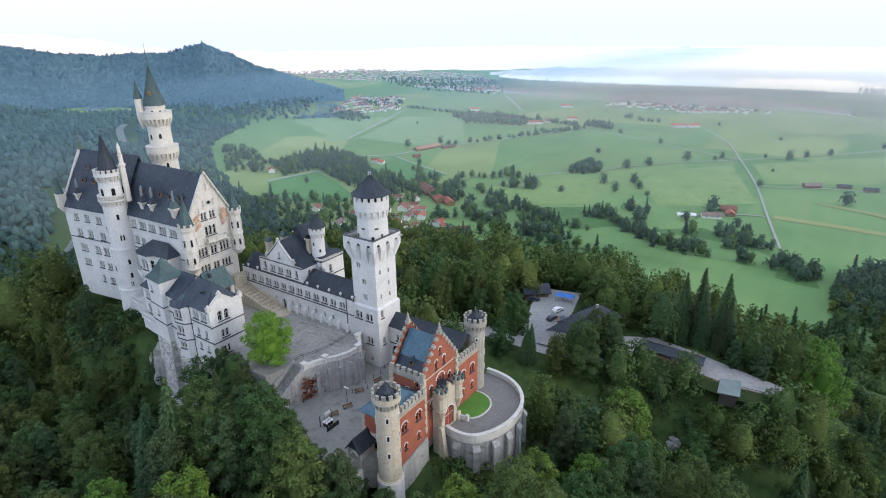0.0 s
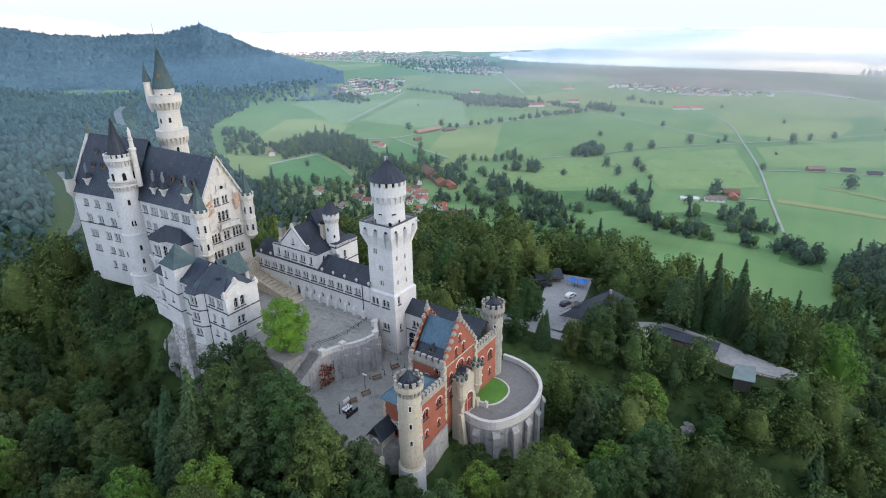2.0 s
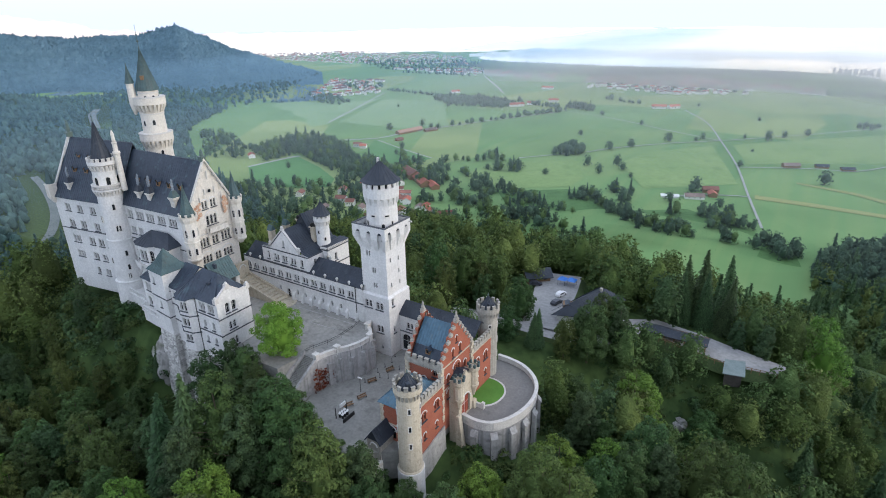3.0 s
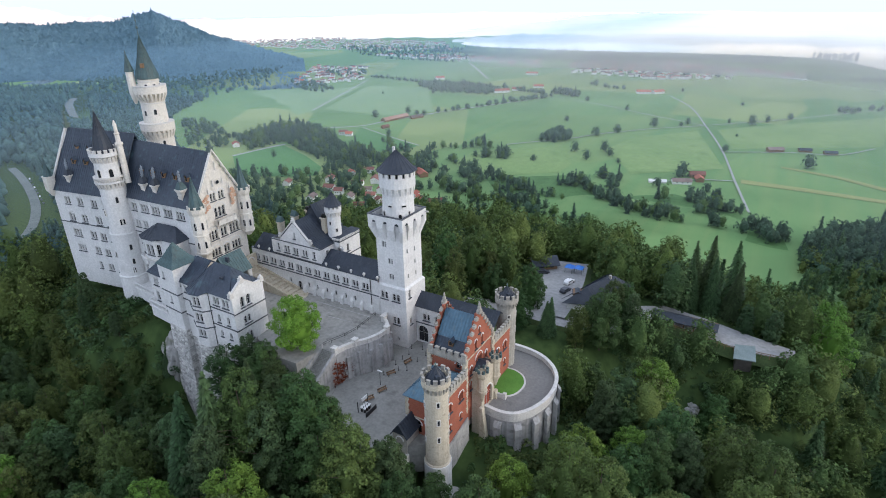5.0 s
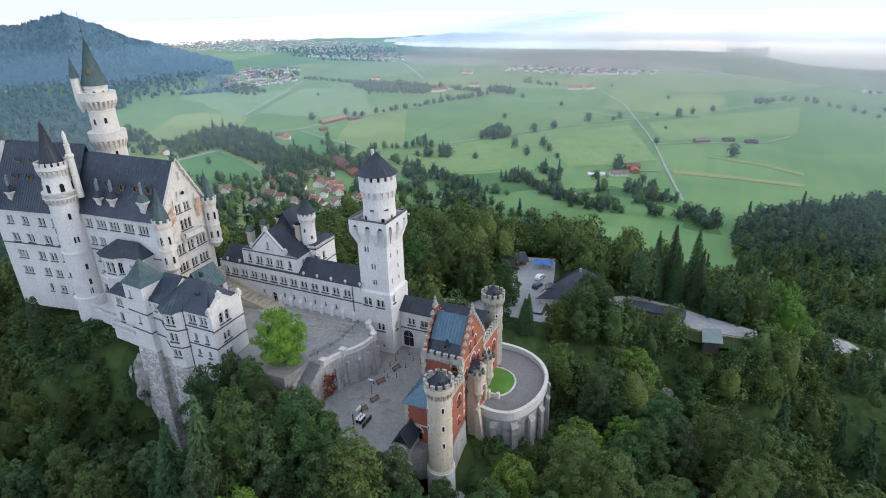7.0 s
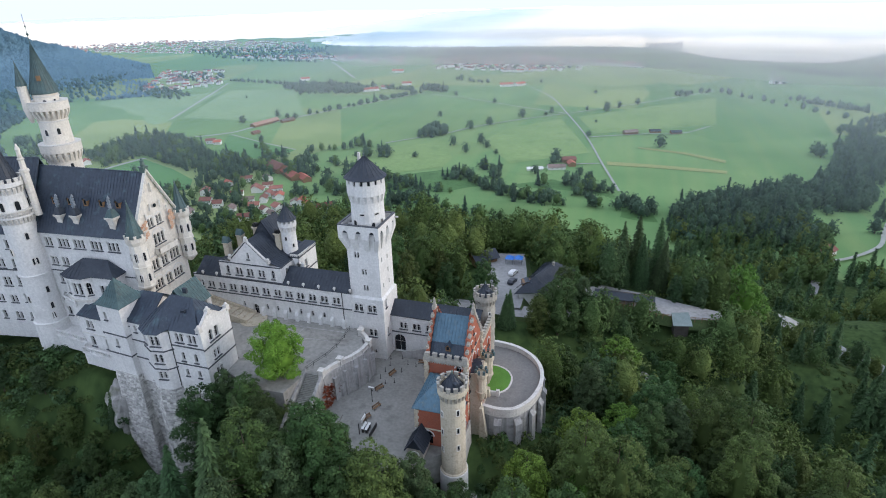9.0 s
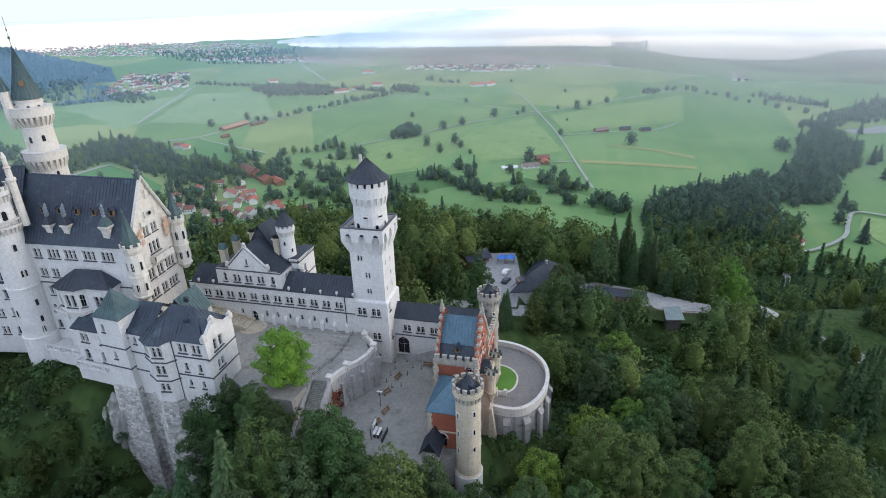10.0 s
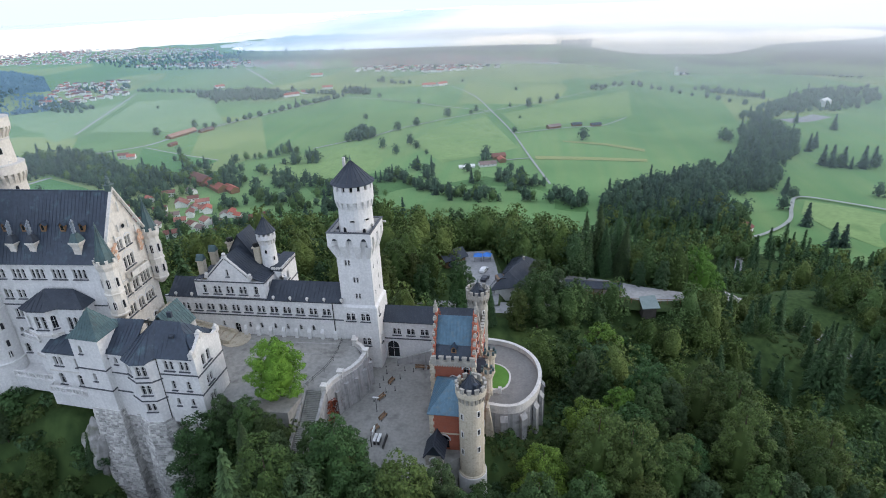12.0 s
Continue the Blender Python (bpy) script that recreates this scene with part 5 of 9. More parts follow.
for i in range(11):
    x = wx0 + 3 + i * 3.9
    if -127 < x < -109.4:
        continue
    g.turned(x, wy - 0.15, [(0.12, 15.2), (0.14, 15.5), (0.3, 15.65), (0.36, 15.9), (0.28, 16.15), (0.05, 16.3)], 8)
part("ball_ornament", g, TRIM, wing, "row of pale stone balls on the eaves")
# shallow pilasters and low buttresses under the windows
for i in range(8):
    g = Geo()
    x = wx0 + 18.4 + i * 3.05
    g.add([(x - 0.4, wy, 3), (x + 0.4, wy, 3), (x + 0.4, wy - 0.75, 3), (x - 0.4, wy - 0.75, 3), (x - 0.4, wy, 8.3), (x + 0.4, wy, 8.3), (x + 0.4, wy - 0.6, 7.4), (x - 0.4, wy - 0.6, 7.4)],
          [(2, 3, 7, 6), (0, 4, 7, 3), (1, 2, 6, 5), (4, 5, 6, 7)])
    part("buttress", g, LIME, wing)
g = Geo()
g.turned(wx1 - 2.1, wy - 0.12, [(0.1, 5.6), (0.1, 15.0)], 6)
part("downpipe", g, IRON, wing, "dark downpipe")

kn = thing("knights_house", -117, 97, 14, "white gabled house above the long wing with dark roof", "building")
kx0, kx1, ky = -126.4, -109.9, 90.72
ops = [(2.2, 16.2, 1, 0.8, 1.9), (5.2, 16.2, 2, 0.7, 1.7), (8.2, 16.2, 2, 0.7, 1.7), (11.3, 16.2, 2, 0.7, 1.7), (14.4, 16.2, 1, 0.8, 1.9), (8.4, 20.6, 1, 0.5, 1.5, True, False, True)]
wall(kn, (kx0, ky), (kx1, ky), 15.1, 19.3, LIME, ops, top=[(13.4, 19.3), (13.3, 20.4), (8.4, 25.0), (3.4, 20.4), (3.3, 19.3)], bands=(15.2, 19.1))
wall(kn, (kx1, ky), (kx1, 96.0), 15.1, 19.3, LIME, [(2.6, 16.2, 1, 0.8, 1.8)], bands=(19.1,))
wall(kn, (kx0, 104), (kx0, ky), 15.1, 19.3, LIME, bands=(19.1,))
wall(kn, (kx1, 96.0), (-108.0, 96.0), 12.0, 20.0, LIME, [(2.0, 16.2, 2, 0.7, 1.8)], bands=(19.6,))
wall(kn, (-108.0, 96.0), (-108.0, 104), 6.0, 20.0, LIME, [(3, 16.2, 1, 0.8, 1.8)], bands=(15.2, 19.6))
wall(kn, (-108.0, 104), (kx0, 104), 6.0, 19.3, LIME)
g = Geo()
rz = 25.2
g.slab([(-122.9, ky - 0.1, 20.3), (-118.0, ky - 0.1, rz), (-118.0, 103, rz), (-122.9, 103, 20.3)], 0.2, ribs=0.7)
g.slab([(-113.0, ky - 0.1, 20.3), (-118.0, ky - 0.1, rz), (-118.0, 103, rz), (-113.0, 103, 20.3)], 0.2, ribs=0.7)
g.slab([(-126.8, ky + 0.3, 19.2), (-126.8, 104.3, 19.2), (-122.9, 104.3, 20.4), (-122.9, ky + 0.3, 20.4)], 0.15, ribs=0.7)
g.slab([(kx1 + 0.2, ky + 0.3, 19.2), (-113.0, ky + 0.3, 20.4), (-113.0, 104.3, 20.4), (kx1 + 0.2, 104.3, 19.2)], 0.15, ribs=0.7)
g.slab([(-118.0, 97.4, rz + 2.4), (-113.2, 97.4, 20.2), (-113.2, 104, 20.2), (-118.0, 104, rz + 2.4)], 0.2, ribs=0.7)
g.slab([(-118.0, 97.4, rz + 2.4), (-122.8, 97.4, 20.2), (-122.8, 104, 20.2), (-118.0, 104, rz + 2.4)], 0.2, ribs=0.7)
g.add([(-122.8, 97.4, 20.2), (-113.2, 97.4, 20.2), (-118.0, 97.4, rz + 2.4)], [(0, 1, 2)])
g.slab([(kx1 - 1, 95.8, 20.1), (-107.9, 95.8, 20.1), (-107.9, 104.2, 20.7), (kx1 - 1, 104.2, 20.7)], 0.2, ribs=0.7)
part("roof", g, DARKROOF, kn, "dark seamed roof with a gabled front")
g = Geo()
for (xa, za), (xb, zb) in (((-123.0, 20.5), (-118.0, 25.4)), ((-113.0, 20.5), (-118.0, 25.4))):
    v = []
    for xx, zz in ((xa, za), (xb, zb)):
        v += [(xx, ky - 0.2, zz - 0.22), (xx, ky + 0.35, zz - 0.22), (xx, ky + 0.35, zz + 0.15), (xx, ky - 0.2, zz + 0.15)]
    g.add(v, [(0, 1, 5, 4), (1, 2, 6, 5), (2, 3, 7, 6), (3, 0, 4, 7), (0, 3, 2, 1), (4, 5, 6, 7)])
for x, z in ((-123.1, 20.5), (-112.9, 20.5), (-118.0, 25.4)):
    g.box(x - 0.4, x + 0.4, ky - 0.25, ky + 0.5, z - 0.4, z + 0.2)
    g.turned(x, ky + 0.1, [(0.2, z + 0.2), (0.42, z + 0.45), (0.4, z + 0.7), (0.05, z + 0.95)], 8)
part("coping", g, TRIM, kn)
g = Geo()
for i in range(4):
    x = kx1 - 0.1 + i * 0.52
    g.box(x - 0.18, x + 0.18, 95.75, 96.1, 20.0, 20.5)
for i in range(14):
    g.box(-108.15, -107.8, 96.1 + i * 0.57, 96.45 + i * 0.57, 20.0, 20.5)
part("parapet", g, TRIM, kn)
for x, y, z in ((-113.8, 97.6, 21.2), (-121.8, 100.5, 21.0)):
    ch = thing("chimney", x, y, z, "square stone chimney with open dark head", "chimney", "chimneys of the knights house")
    g = Geo()
    g.prism([(x - 0.6, y - 0.6), (x + 0.6, y - 0.6), (x + 0.6, y + 0.6), (x - 0.6, y + 0.6)], z - 0.5, z + 3.4)
    g.box(x - 0.85, x + 0.85, y - 0.85, y + 0.85, z + 3.4, z + 3.7)
    part("shaft", g, SAND, ch)
    g = Geo()
    for i in range(8):
        a = math.tau * i / 8
        g.box(x + 0.6 * math.cos(a) - 0.12, x + 0.6 * math.cos(a) + 0.12, y + 0.6 * math.sin(a) - 0.12, y + 0.6 * math.sin(a) + 0.12, z + 3.7, z + 4.5)
    g.turned(x, y, [(0.35, z + 3.7), (0.3, z + 4.6)], 8)
    part("head", g, IRON, ch)
for x, y in ((-125.6, 99.0), (-125.8, 94.0)):
    ch = thing("chimney", x, y, 18, "sandstone chimney with a green copper hood", "chimney", "chimneys of the knights house")
    g = Geo()
    g.box(x - 0.7, x + 0.7, y - 0.7, y + 0.7, 18.0, 22.6)
    g.box(x - 0.85, x + 0.85, y - 0.85, y + 0.85, 22.6, 22.85)
    part("shaft", g, SAND, ch)
    g = Geo()
    g.prism([(x - 0.85, y - 0.85), (x + 0.85, y - 0.85), (x + 0.85, y + 0.85), (x - 0.85, y + 0.85)], 22.85, 24.2, top=[(x - 0.85, y - 0.1), (x + 0.85, y - 0.1), (x + 0.85, y + 0.1), (x - 0.85, y + 0.1)])
    part("hood", g, PATINA, ch)
rt = thing("round_turret", -111.7, 98.8, 18, "round white turret with battlements and a dark cone roof", "turret")
x, y = -111.7, 98.8
g = Geo()
g.turned(x, y, [(1.85, 10.0), (1.75, 25.4), (1.75, 26.3), (2.15, 26.6), (2.15, 27.6), (1.8, 27.6)], 20)
part("shaft", g, LIME, rt)
corbels(rt, x, y, 1.75, 2.1, 25.4, 26.5, 14, TRIM)
merlons(rt, x, y, 2.0, 27.6, 12, LIME, 0.55, 0.5, 0.25)
cone_roof(rt, x, y, 2.35, 28.2, 31.6, DARKROOF, 14, 0.25, 0.9)
for z, a in ((23.4, -80), (26.8, -60), (21.5, -30)):
    slit(rt, x, y, 1.76, a, z, 0.45, 0.9)

# ramp of the upper court up to the palace door
ramp = thing("ramp", -125, 86, 5, "sandstone ramp with low parapets up to the palace door", "ramp")
g = Geo()
n = 10
for i in range(n):
    x0, x1 = -118.5 - i * 1.45, -118.5 - (i + 1) * 1.45
    g.box(x1, x0, 86.2, 90.6, 3.5, 6.0 + (i + 1) * 0.34)
part("steps", g, SAND, ramp)
g = Geo()
for y in (86.0, 90.2):
    g.add([(-118.2, y, 3.5), (-133.2, y, 3.5), (-133.2, y, 10.4), (-118.2, y, 6.9), (-118.2, y + 0.5, 3.5), (-133.2, y + 0.5, 3.5), (-133.2, y + 0.5, 10.4), (-118.2, y + 0.5, 6.9)],
          [(3, 2, 1, 0), (4, 5, 6, 7), (2, 3, 7, 6), (0, 4, 7, 3), (1, 2, 6, 5)])
g.turned(-117.6, 88.3, [(3.2, 3.5), (3.2, 6.05), (2.6, 6.05)], 18)
part("parapet", g, SAND, ramp)
g = Geo()
g.box(-133.8, -133.0, 86.6, 90.6, 6.0, 13.6)
pv = part("doorway_wall", g, SAND, ramp)
put_window(ramp, -133.0, 88.6, 9.6, 90, 1, 1.6, 3.2, True, True, False)

# ---- square tower ----
sq = thing("square_tower", -89, 95, -2, "tall square white tower with corbel gallery and round top", "tower")
X0, X1, Y0, Y1 = -92.75, -85.4, 91.45, 98.9
def sqwall(z0, z1, e0, e1, south, east):
    """One storey of the tower whose outline grows by e0 below and e1 above."""
    a, b, c, d = (X0 - e1, Y0 - e1), (X1 + e1, Y0 - e1), (X1 + e1, Y1 + e1), (X0 - e1, Y1 + e1)
    wall(sq, a, b, z0, z1, LIME, south)
    wall(sq, b, c, z0, z1, LIME, east)
    wall(sq, c, d, z0, z1, LIME)
    wall(sq, d, a, z0, z1, LIME)


sqwall(-4.0, 14.0, 0.55, 0.45, [(2.2, 10.6, 2, 0.8, 1.7), (5.5, 10.6, 2, 0.8, 1.7), (5.3, 4.4, 2, 0.75, 1.7), (5.6, -0.2, 1, 0.5, 1.0, True, False, False)], [(1.6, 11.6, 1, 0.7, 1.8), (1.8, 4.4, 1, 0.7, 1.7)])
sqwall(14.0, 26.2, 0.0, 0.0, [(2.2, 23.8, 2, 0.42, 1.2, False, False, False), (3.7, 19.8, 2, 0.42, 1.2, False, False, False), (3.8, 15.9, 2, 0.42, 1.2, False, False, False)], [(1.6, 22.6, 1, 0.45, 1.0, False, False, False), (4.6, 22.2, 1, 0.4, 1.0, False, False, False), (4.6, 19.0, 1, 0.4, 1.0, False, False, False), (1.6, 16.4, 1, 0.4, 1.0, False, False, False), (4.8, 16.0, 1, 0.4, 1.0, False, False, False)])
g = Geo()
g.prism([(X0 - 0.45, Y0 - 0.45), (X1 + 0.45, Y0 - 0.45), (X1 + 0.45, Y1 + 0.45), (X0 - 0.45, Y1 + 0.45)], 14.0, 14.5, top=[(X0, Y0), (X1, Y0), (X1, Y1), (X0, Y1)])
part("offset", g, LIME, sq)
# corbel gallery: deep pointed arches on four sides between tapering piers
def gallery_side(p0, p1, q0, q1):
    """p: foot of the piers on the shaft; q: outer top line. Three pointed niches."""
    P0, P1, Q0, Q1 = Vector((*p0, 25.6)), Vector((*p1, 25.6)), Vector((*q0, 28.6)), Vector((*q1, 28.6))
    up = Vector((0, 0, 1))
    A = lambda u, s: (P0.lerp(P1, u)).lerp(Q0.lerp(Q1, u), s)
    g = Geo()
    k = 3
    for i in range(k + 1):
        u = (i + 0.0) / k
        w = 0.085 if 0 < i < k else 0.115
        u0, u1 = max(0, u - w), min(1, u + w)
        lo0, lo1, hi0, hi1 = A(u0, 0), A(u1, 0), A(u0, 1), A(u1, 1)
        base0, base1 = Vector((lo0.x, lo0.y, 28.6)), Vector((lo1.x, lo1.y, 28.6))
        g.add([lo0, lo1, hi1, hi0, base0, base1], [(0, 1, 2, 3), (0, 3, 4), (1, 5, 2)])
    for i in range(k):
        u0, u1 = i / k + 0.08, (i + 1) / k - 0.08
        um = (u0 + u1) / 2
        n = 6
        arc0 = [(u0 + (um - u0) * (1 - math.cos(math.pi / 2 * j / n)), 28.6 + 1.9 * math.sin(math.pi / 2 * j / n)) for j in range(n + 1)]
        arc = arc0 + [(2 * um - u, z) for u, z in reversed(arc0[:-1])]
        top = [(u, 30.9) for u, _ in arc]
        vq = [Q0.lerp(Q1, u) for u, _ in arc]
        v = [(p.x, p.y, z) for p, (_, z) in zip(vq, arc)] + [(p.x, p.y, 30.9) for p in vq]
        vi = [P0.lerp(P1, u) for u, _ in arc]
        v += [(p.x, p.y, z) for p, (_, z) in zip(vi, arc)]
        m = len(arc)
        g.add(v, [(j, j + 1, m + j + 1, m + j) for j in range(m - 1)] + [(j + 1, j, 2 * m + j, 2 * m + j + 1) for j in range(m - 1)])
    edges = [(0, 0.08)] + [((i) / k - 0.08, (i) / k + 0.08) for i in range(1, k)] + [(1 - 0.08, 1)]
    for u0, u1 in edges:
        a, b = Q0.lerp(Q1, max(0, u0)), Q0.lerp(Q1, min(1, u1))
        g.add([(a.x, a.y, 28.6), (b.x, b.y, 28.6), (b.x, b.y, 30.9), (a.x, a.y, 30.9)], [(0, 1, 2, 3)])
    part("corbel_gallery", g, LIME, sq)


GX0, GX1, GY0, GY1 = -94.0, -84.6, 90.5, 100.2
inner = [(X0, Y0), (X1, Y0), (X1, Y1), (X0, Y1)]
outer = [(GX0, GY0), (GX1, GY0), (GX1, GY1), (GX0, GY1)]
for i in range(4):
    gallery_side(inner[i], inner[(i + 1) % 4], outer[i], outer[(i + 1) % 4])
g = Geo()
g.box(X0, X1, Y0, Y1, 26.2, 29.8)
part("core", g, LIME, sq)
g = Geo()
g.box(GX0 + 0.1, GX1 - 0.1, GY0 + 0.1, GY1 - 0.1, 29.9, 30.2)
part("platform", g, DARKROOF, sq, "dark sheet-covered platform")
g = Geo()
t = 0.4
g.box(GX0, GX1, GY0, GY0 + t, 30.9, 31.6)
g.box(GX0, GX1, GY1 - t, GY1, 30.9, 31.6)
g.box(GX0, GX0 + t, GY0 + t, GY1 - t, 30.9, 31.6)
g.box(GX1 - t, GX1, GY0 + t, GY1 - t, 30.9, 31.6)
part("parapet", g, LIME, sq)
g = Geo()
for a in ((GX0 - 0.08, GX1 + 0.08, GY0 - 0.08, GY0 + t + 0.05), (GX0 - 0.08, GX1 + 0.08, GY1 - t - 0.05, GY1 + 0.08), (GX0 - 0.08, GX0 + t + 0.05, GY0 + t + 0.05, GY1 - t - 0.05), (GX1 - t - 0.05, GX1 + 0.08, GY0 + t + 0.05, GY1 - t - 0.05)):
    g.box(*a, 31.6, 31.78)
part("coping", g, STRING, sq, "dark metal parapet coping")
x, y = -88.8, 95.3
g = Geo()
g.turned(x, y, [(3.65, 30.0), (3.5, 36.2), (3.5, 37.5), (4.05, 37.8), (4.05, 40.1), (3.7, 40.1)], 28)
part("round_top", g, LIME, sq)
corbels(sq, x, y, 3.55, 4.0, 36.1, 37.8, 18, LIME)
merlons(sq, x, y, 3.85, 40.1, 16, LIME, 0.95, 1.15, 0.35)
g = Geo()
g.turned(x, y, [(3.6, 40.05), (3.6, 41.4)], 24)
part("loft", g, GLASS, sq, "dark opening behind the battlements")
cone_roof(sq, x, y, 4.55, 41.3, 45.6, DARKROOF, 20, 0.3, 1.0)
g = Geo()
g.box(x - 2.4, x - 1.9, y + 2.0, y + 2.5, 42.2, 45.6)
part("chimney", g, TRIM, sq)
for a, z, w, h in ((-115, 30.4, 0.85, 2.0), (-50, 30.9, 0.7, 1.1), (-15, 31.4, 0.5, 1.0), (-85, 33.6, 0.9, 0.35), (-35, 33.6, 0.9, 0.35), (-150, 31.4, 0.5, 1.0)):
    slit(sq, x, y, 3.6, a, z, w, h, h > 0.5)
g = Geo()
g.box(GX1 + 0.02, GX1 + 0.9, GY1 - 0.65, GY1 - 0.35, 30.7, 31.0)
part("waterspout", g, TRIM, sq)


# ---- courts ----
def sheet(name, poly, z0, z1, mats, label, category, kind=""):
    g = Geo()
    g.prism(poly, z0, z1)
    return single(name, g, mats, label, category, kind=kind)


upper = [(-134, 76.5), (-124.0, 75.0), (-111.5, 74.0), (-111.0, 69.0), (-103, 65.5), (-96.0, 65.8), (-94.9, 72.6), (-91.0, 72.6), (-90.2, 77.4), (-88.3, 80.6), (-87.2, 84.6), (-89.6, 88.0), (-92.0, 92.5), (-134, 92.5)]
sheet("upper_court", upper, -6, 5.9, PLAZA, "grey paved upper court", "courtyard", "structure")
lower = [(-97, 60.0), (-80, 57.5), (-71, 60.5), (-63.0, 66.5), (-63.0, 100), (-93, 100), (-93, 72), (-97, 66)]
sheet("lower_court", lower, -8, -1.4, COURT, "grey gravel lower court", "courtyard", "structure")

# retaining wall of the upper court with parapet and posts
ret = thing("retaining_wall", -88, 82, -2, "curved weathered grey retaining wall with parapet and posts", "retaining wall")
rp = [(-91.2, 72.4), (-90.6, 75.0), (-89.4, 77.4), (-87.9, 79.6), (-86.9, 82.2), (-86.6, 85.2), (-88.0, 87.2), (-89.8, 88.6), (-91.0, 91.0)]
g = Geo()
for a, b in zip(rp, rp[1:]):
    d = (Vector(b) - Vector(a)).normalized()
    o = Vector((d.y, -d.x))
    f = [(a[0] + o.x * 0.5, a[1] + o.y * 0.5), (b[0] + o.x * 0.5, b[1] + o.y * 0.5), (b[0] - o.x * 0.5, b[1] - o.y * 0.5), (a[0] - o.x * 0.5, a[1] - o.y * 0.5)]
    lo = [(a[0] + o.x * 1.1, a[1] + o.y * 1.1), (b[0] + o.x * 1.1, b[1] + o.y * 1.1), (b[0] - o.x * 0.5, b[1] - o.y * 0.5), (a[0] - o.x * 0.5, a[1] - o.y * 0.5)]
    g.prism(lo, -2.5, 5.8, top=f)
part("wall", g, OLDWALL, ret)
g = Geo()
for a, b in zip(rp, rp[1:]):
    d = (Vector(b) - Vector(a)).normalized()
    o = Vector((d.y, -d.x))
    g.prism([(a[0] + o.x * 0.35, a[1] + o.y * 0.35), (b[0] + o.x * 0.35, b[1] + o.y * 0.35), (b[0] - o.x * 0.15, b[1] - o.y * 0.15), (a[0] - o.x * 0.15, a[1] - o.y * 0.15)], 5.7, 6.8)
    g.prism([(a[0] + o.x * 0.5, a[1] + o.y * 0.5), (b[0] + o.x * 0.5, b[1] + o.y * 0.5), (b[0] - o.x * 0.3, b[1] - o.y * 0.3), (a[0] - o.x * 0.3, a[1] - o.y * 0.3)], 6.8, 6.95)
part("parapet", g, TRIM, ret, "pale stone parapet")
for x, y in ((-89.9, 88.7), (-86.5, 85.2), (-89.5, 77.4), (-91.2, 72.6)):
    g = Geo()
    g.box(x - 0.5, x + 0.5, y - 0.5, y + 0.5, 5.6, 7.3)
    g.box(x - 0.65, x + 0.65, y - 0.65, y + 0.65, 7.3, 7.55)
    part("post", g, TRIM, ret)
for i, (x, y) in enumerate(rp[1:7]):
    g = Geo()
    g.box(x + 0.1, x + 1.3, y - 0.45, y + 0.45, -2.5, 4.2 + 0.3 * (i % 2), rot=-20 + 12 * i)
    part("buttress", g, OLDWALL, ret)

# stairs from the lower to the upper court
st = thing("court_stairs", -93, 66, -2, "wide grey stone stairs between the courts with side walls", "stairs")
n = 40
for k, (i0, i1) in enumerate(((0, 18), (20, 40))):
    g = Geo()
    for i in range(i0, i1):
        y1 = 72.6 - (i + (0 if k == 0 else 2)) * 0.30
        g.box(-94.7, -91.4, y1 - 0.33, y1, -2.2, 5.9 - (i - (0 if k == 0 else 2) + 1) * 0.19)
    part("flight", g, COURT, st)
g = Geo()
g.box(-94.7, -91.4, 65.9, 67.2, -2.2, 2.45)
part("landing", g, COURT, st)
for x in (-95.2, -91.1):
    g = Geo()
    g.add([(x - 0.3, 73.0, -2.5), (x + 0.3, 73.0, -2.5), (x + 0.3, 60.3, -2.5), (x - 0.3, 60.3, -2.5), (x - 0.3, 73.0, 6.9), (x + 0.3, 73.0, 6.9), (x + 0.3, 60.3, -0.6), (x - 0.3, 60.3, -0.6)],
          [(4, 5, 6, 7), (0, 1, 5, 4), (1, 2, 6, 5), (2, 3, 7, 6), (3, 0, 4, 7)])
    part("side_wall", g, OLDWALL, st)

# ---- gatehouse ----
gate = thing("gatehouse", -66.5, 84, -4, "red brick gatehouse with stepped gables, sandstone trim and blue copper roof", "gatehouse")
GX0g, GX1g = -70.8, -62.7
GYs, GYn = 78.6, 90.6
def step_gable(y0, y1, z0, z1, apex):
    """Outline of a stepped gable from the far end back, heights rising to the apex."""
    ln, n = y1 - y0, 6
    pts = []
    up = [(ln - ln / 2 * i / n, z1 + (apex - z1) * i / n, z1 + (apex - z1) * (i + 1) / n) for i in range(n)]
    for u, za, zb in up:
        pts += [(u, za), (u, zb)]
    mir = [(ln - u, z) for u, z in reversed(pts)]
    return pts[1:] + [(ln / 2 + 0.4, apex), (ln / 2 - 0.4, apex)] + mir[:-1]


ow = [(3.0, 1.5, 2, 0.6, 1.6), (9.0, 1.5, 2, 0.6, 1.6), (2.6, 5.2, 1, 0.7, 1.7), (9.4, 5.2, 1, 0.7, 1.7), (6.0, 5.6, 3, 0.65, 2.0), (4.6, 10.2, 1, 0.6, 1.8), (7.4, 10.2, 1, 0.6, 1.8), (6, 13.2, 1, 0.5, 1.3)]
wall(gate, (GX1g, GYs), (GX1g, GYn), -6, 10.6, BRICK, ow, top=step_gable(GYs, GYn, -6, 10.6, 18.0), label="red brick stepped gable wall", bands=(4.0, 9.4), band_mat=SAND)
wall(gate, (GX0g, GYn), (GX0g, GYs), -2, 10.6, BRICK, [(3, 5.2, 1, 0.8, 1.8), (9, 5.2, 1, 0.8, 1.8), (6, 5.2, 2, 0.7, 1.8)], top=step_gable(GYs, GYn, -2, 10.6, 18.0), bands=(4.0, 9.4), band_mat=SAND)
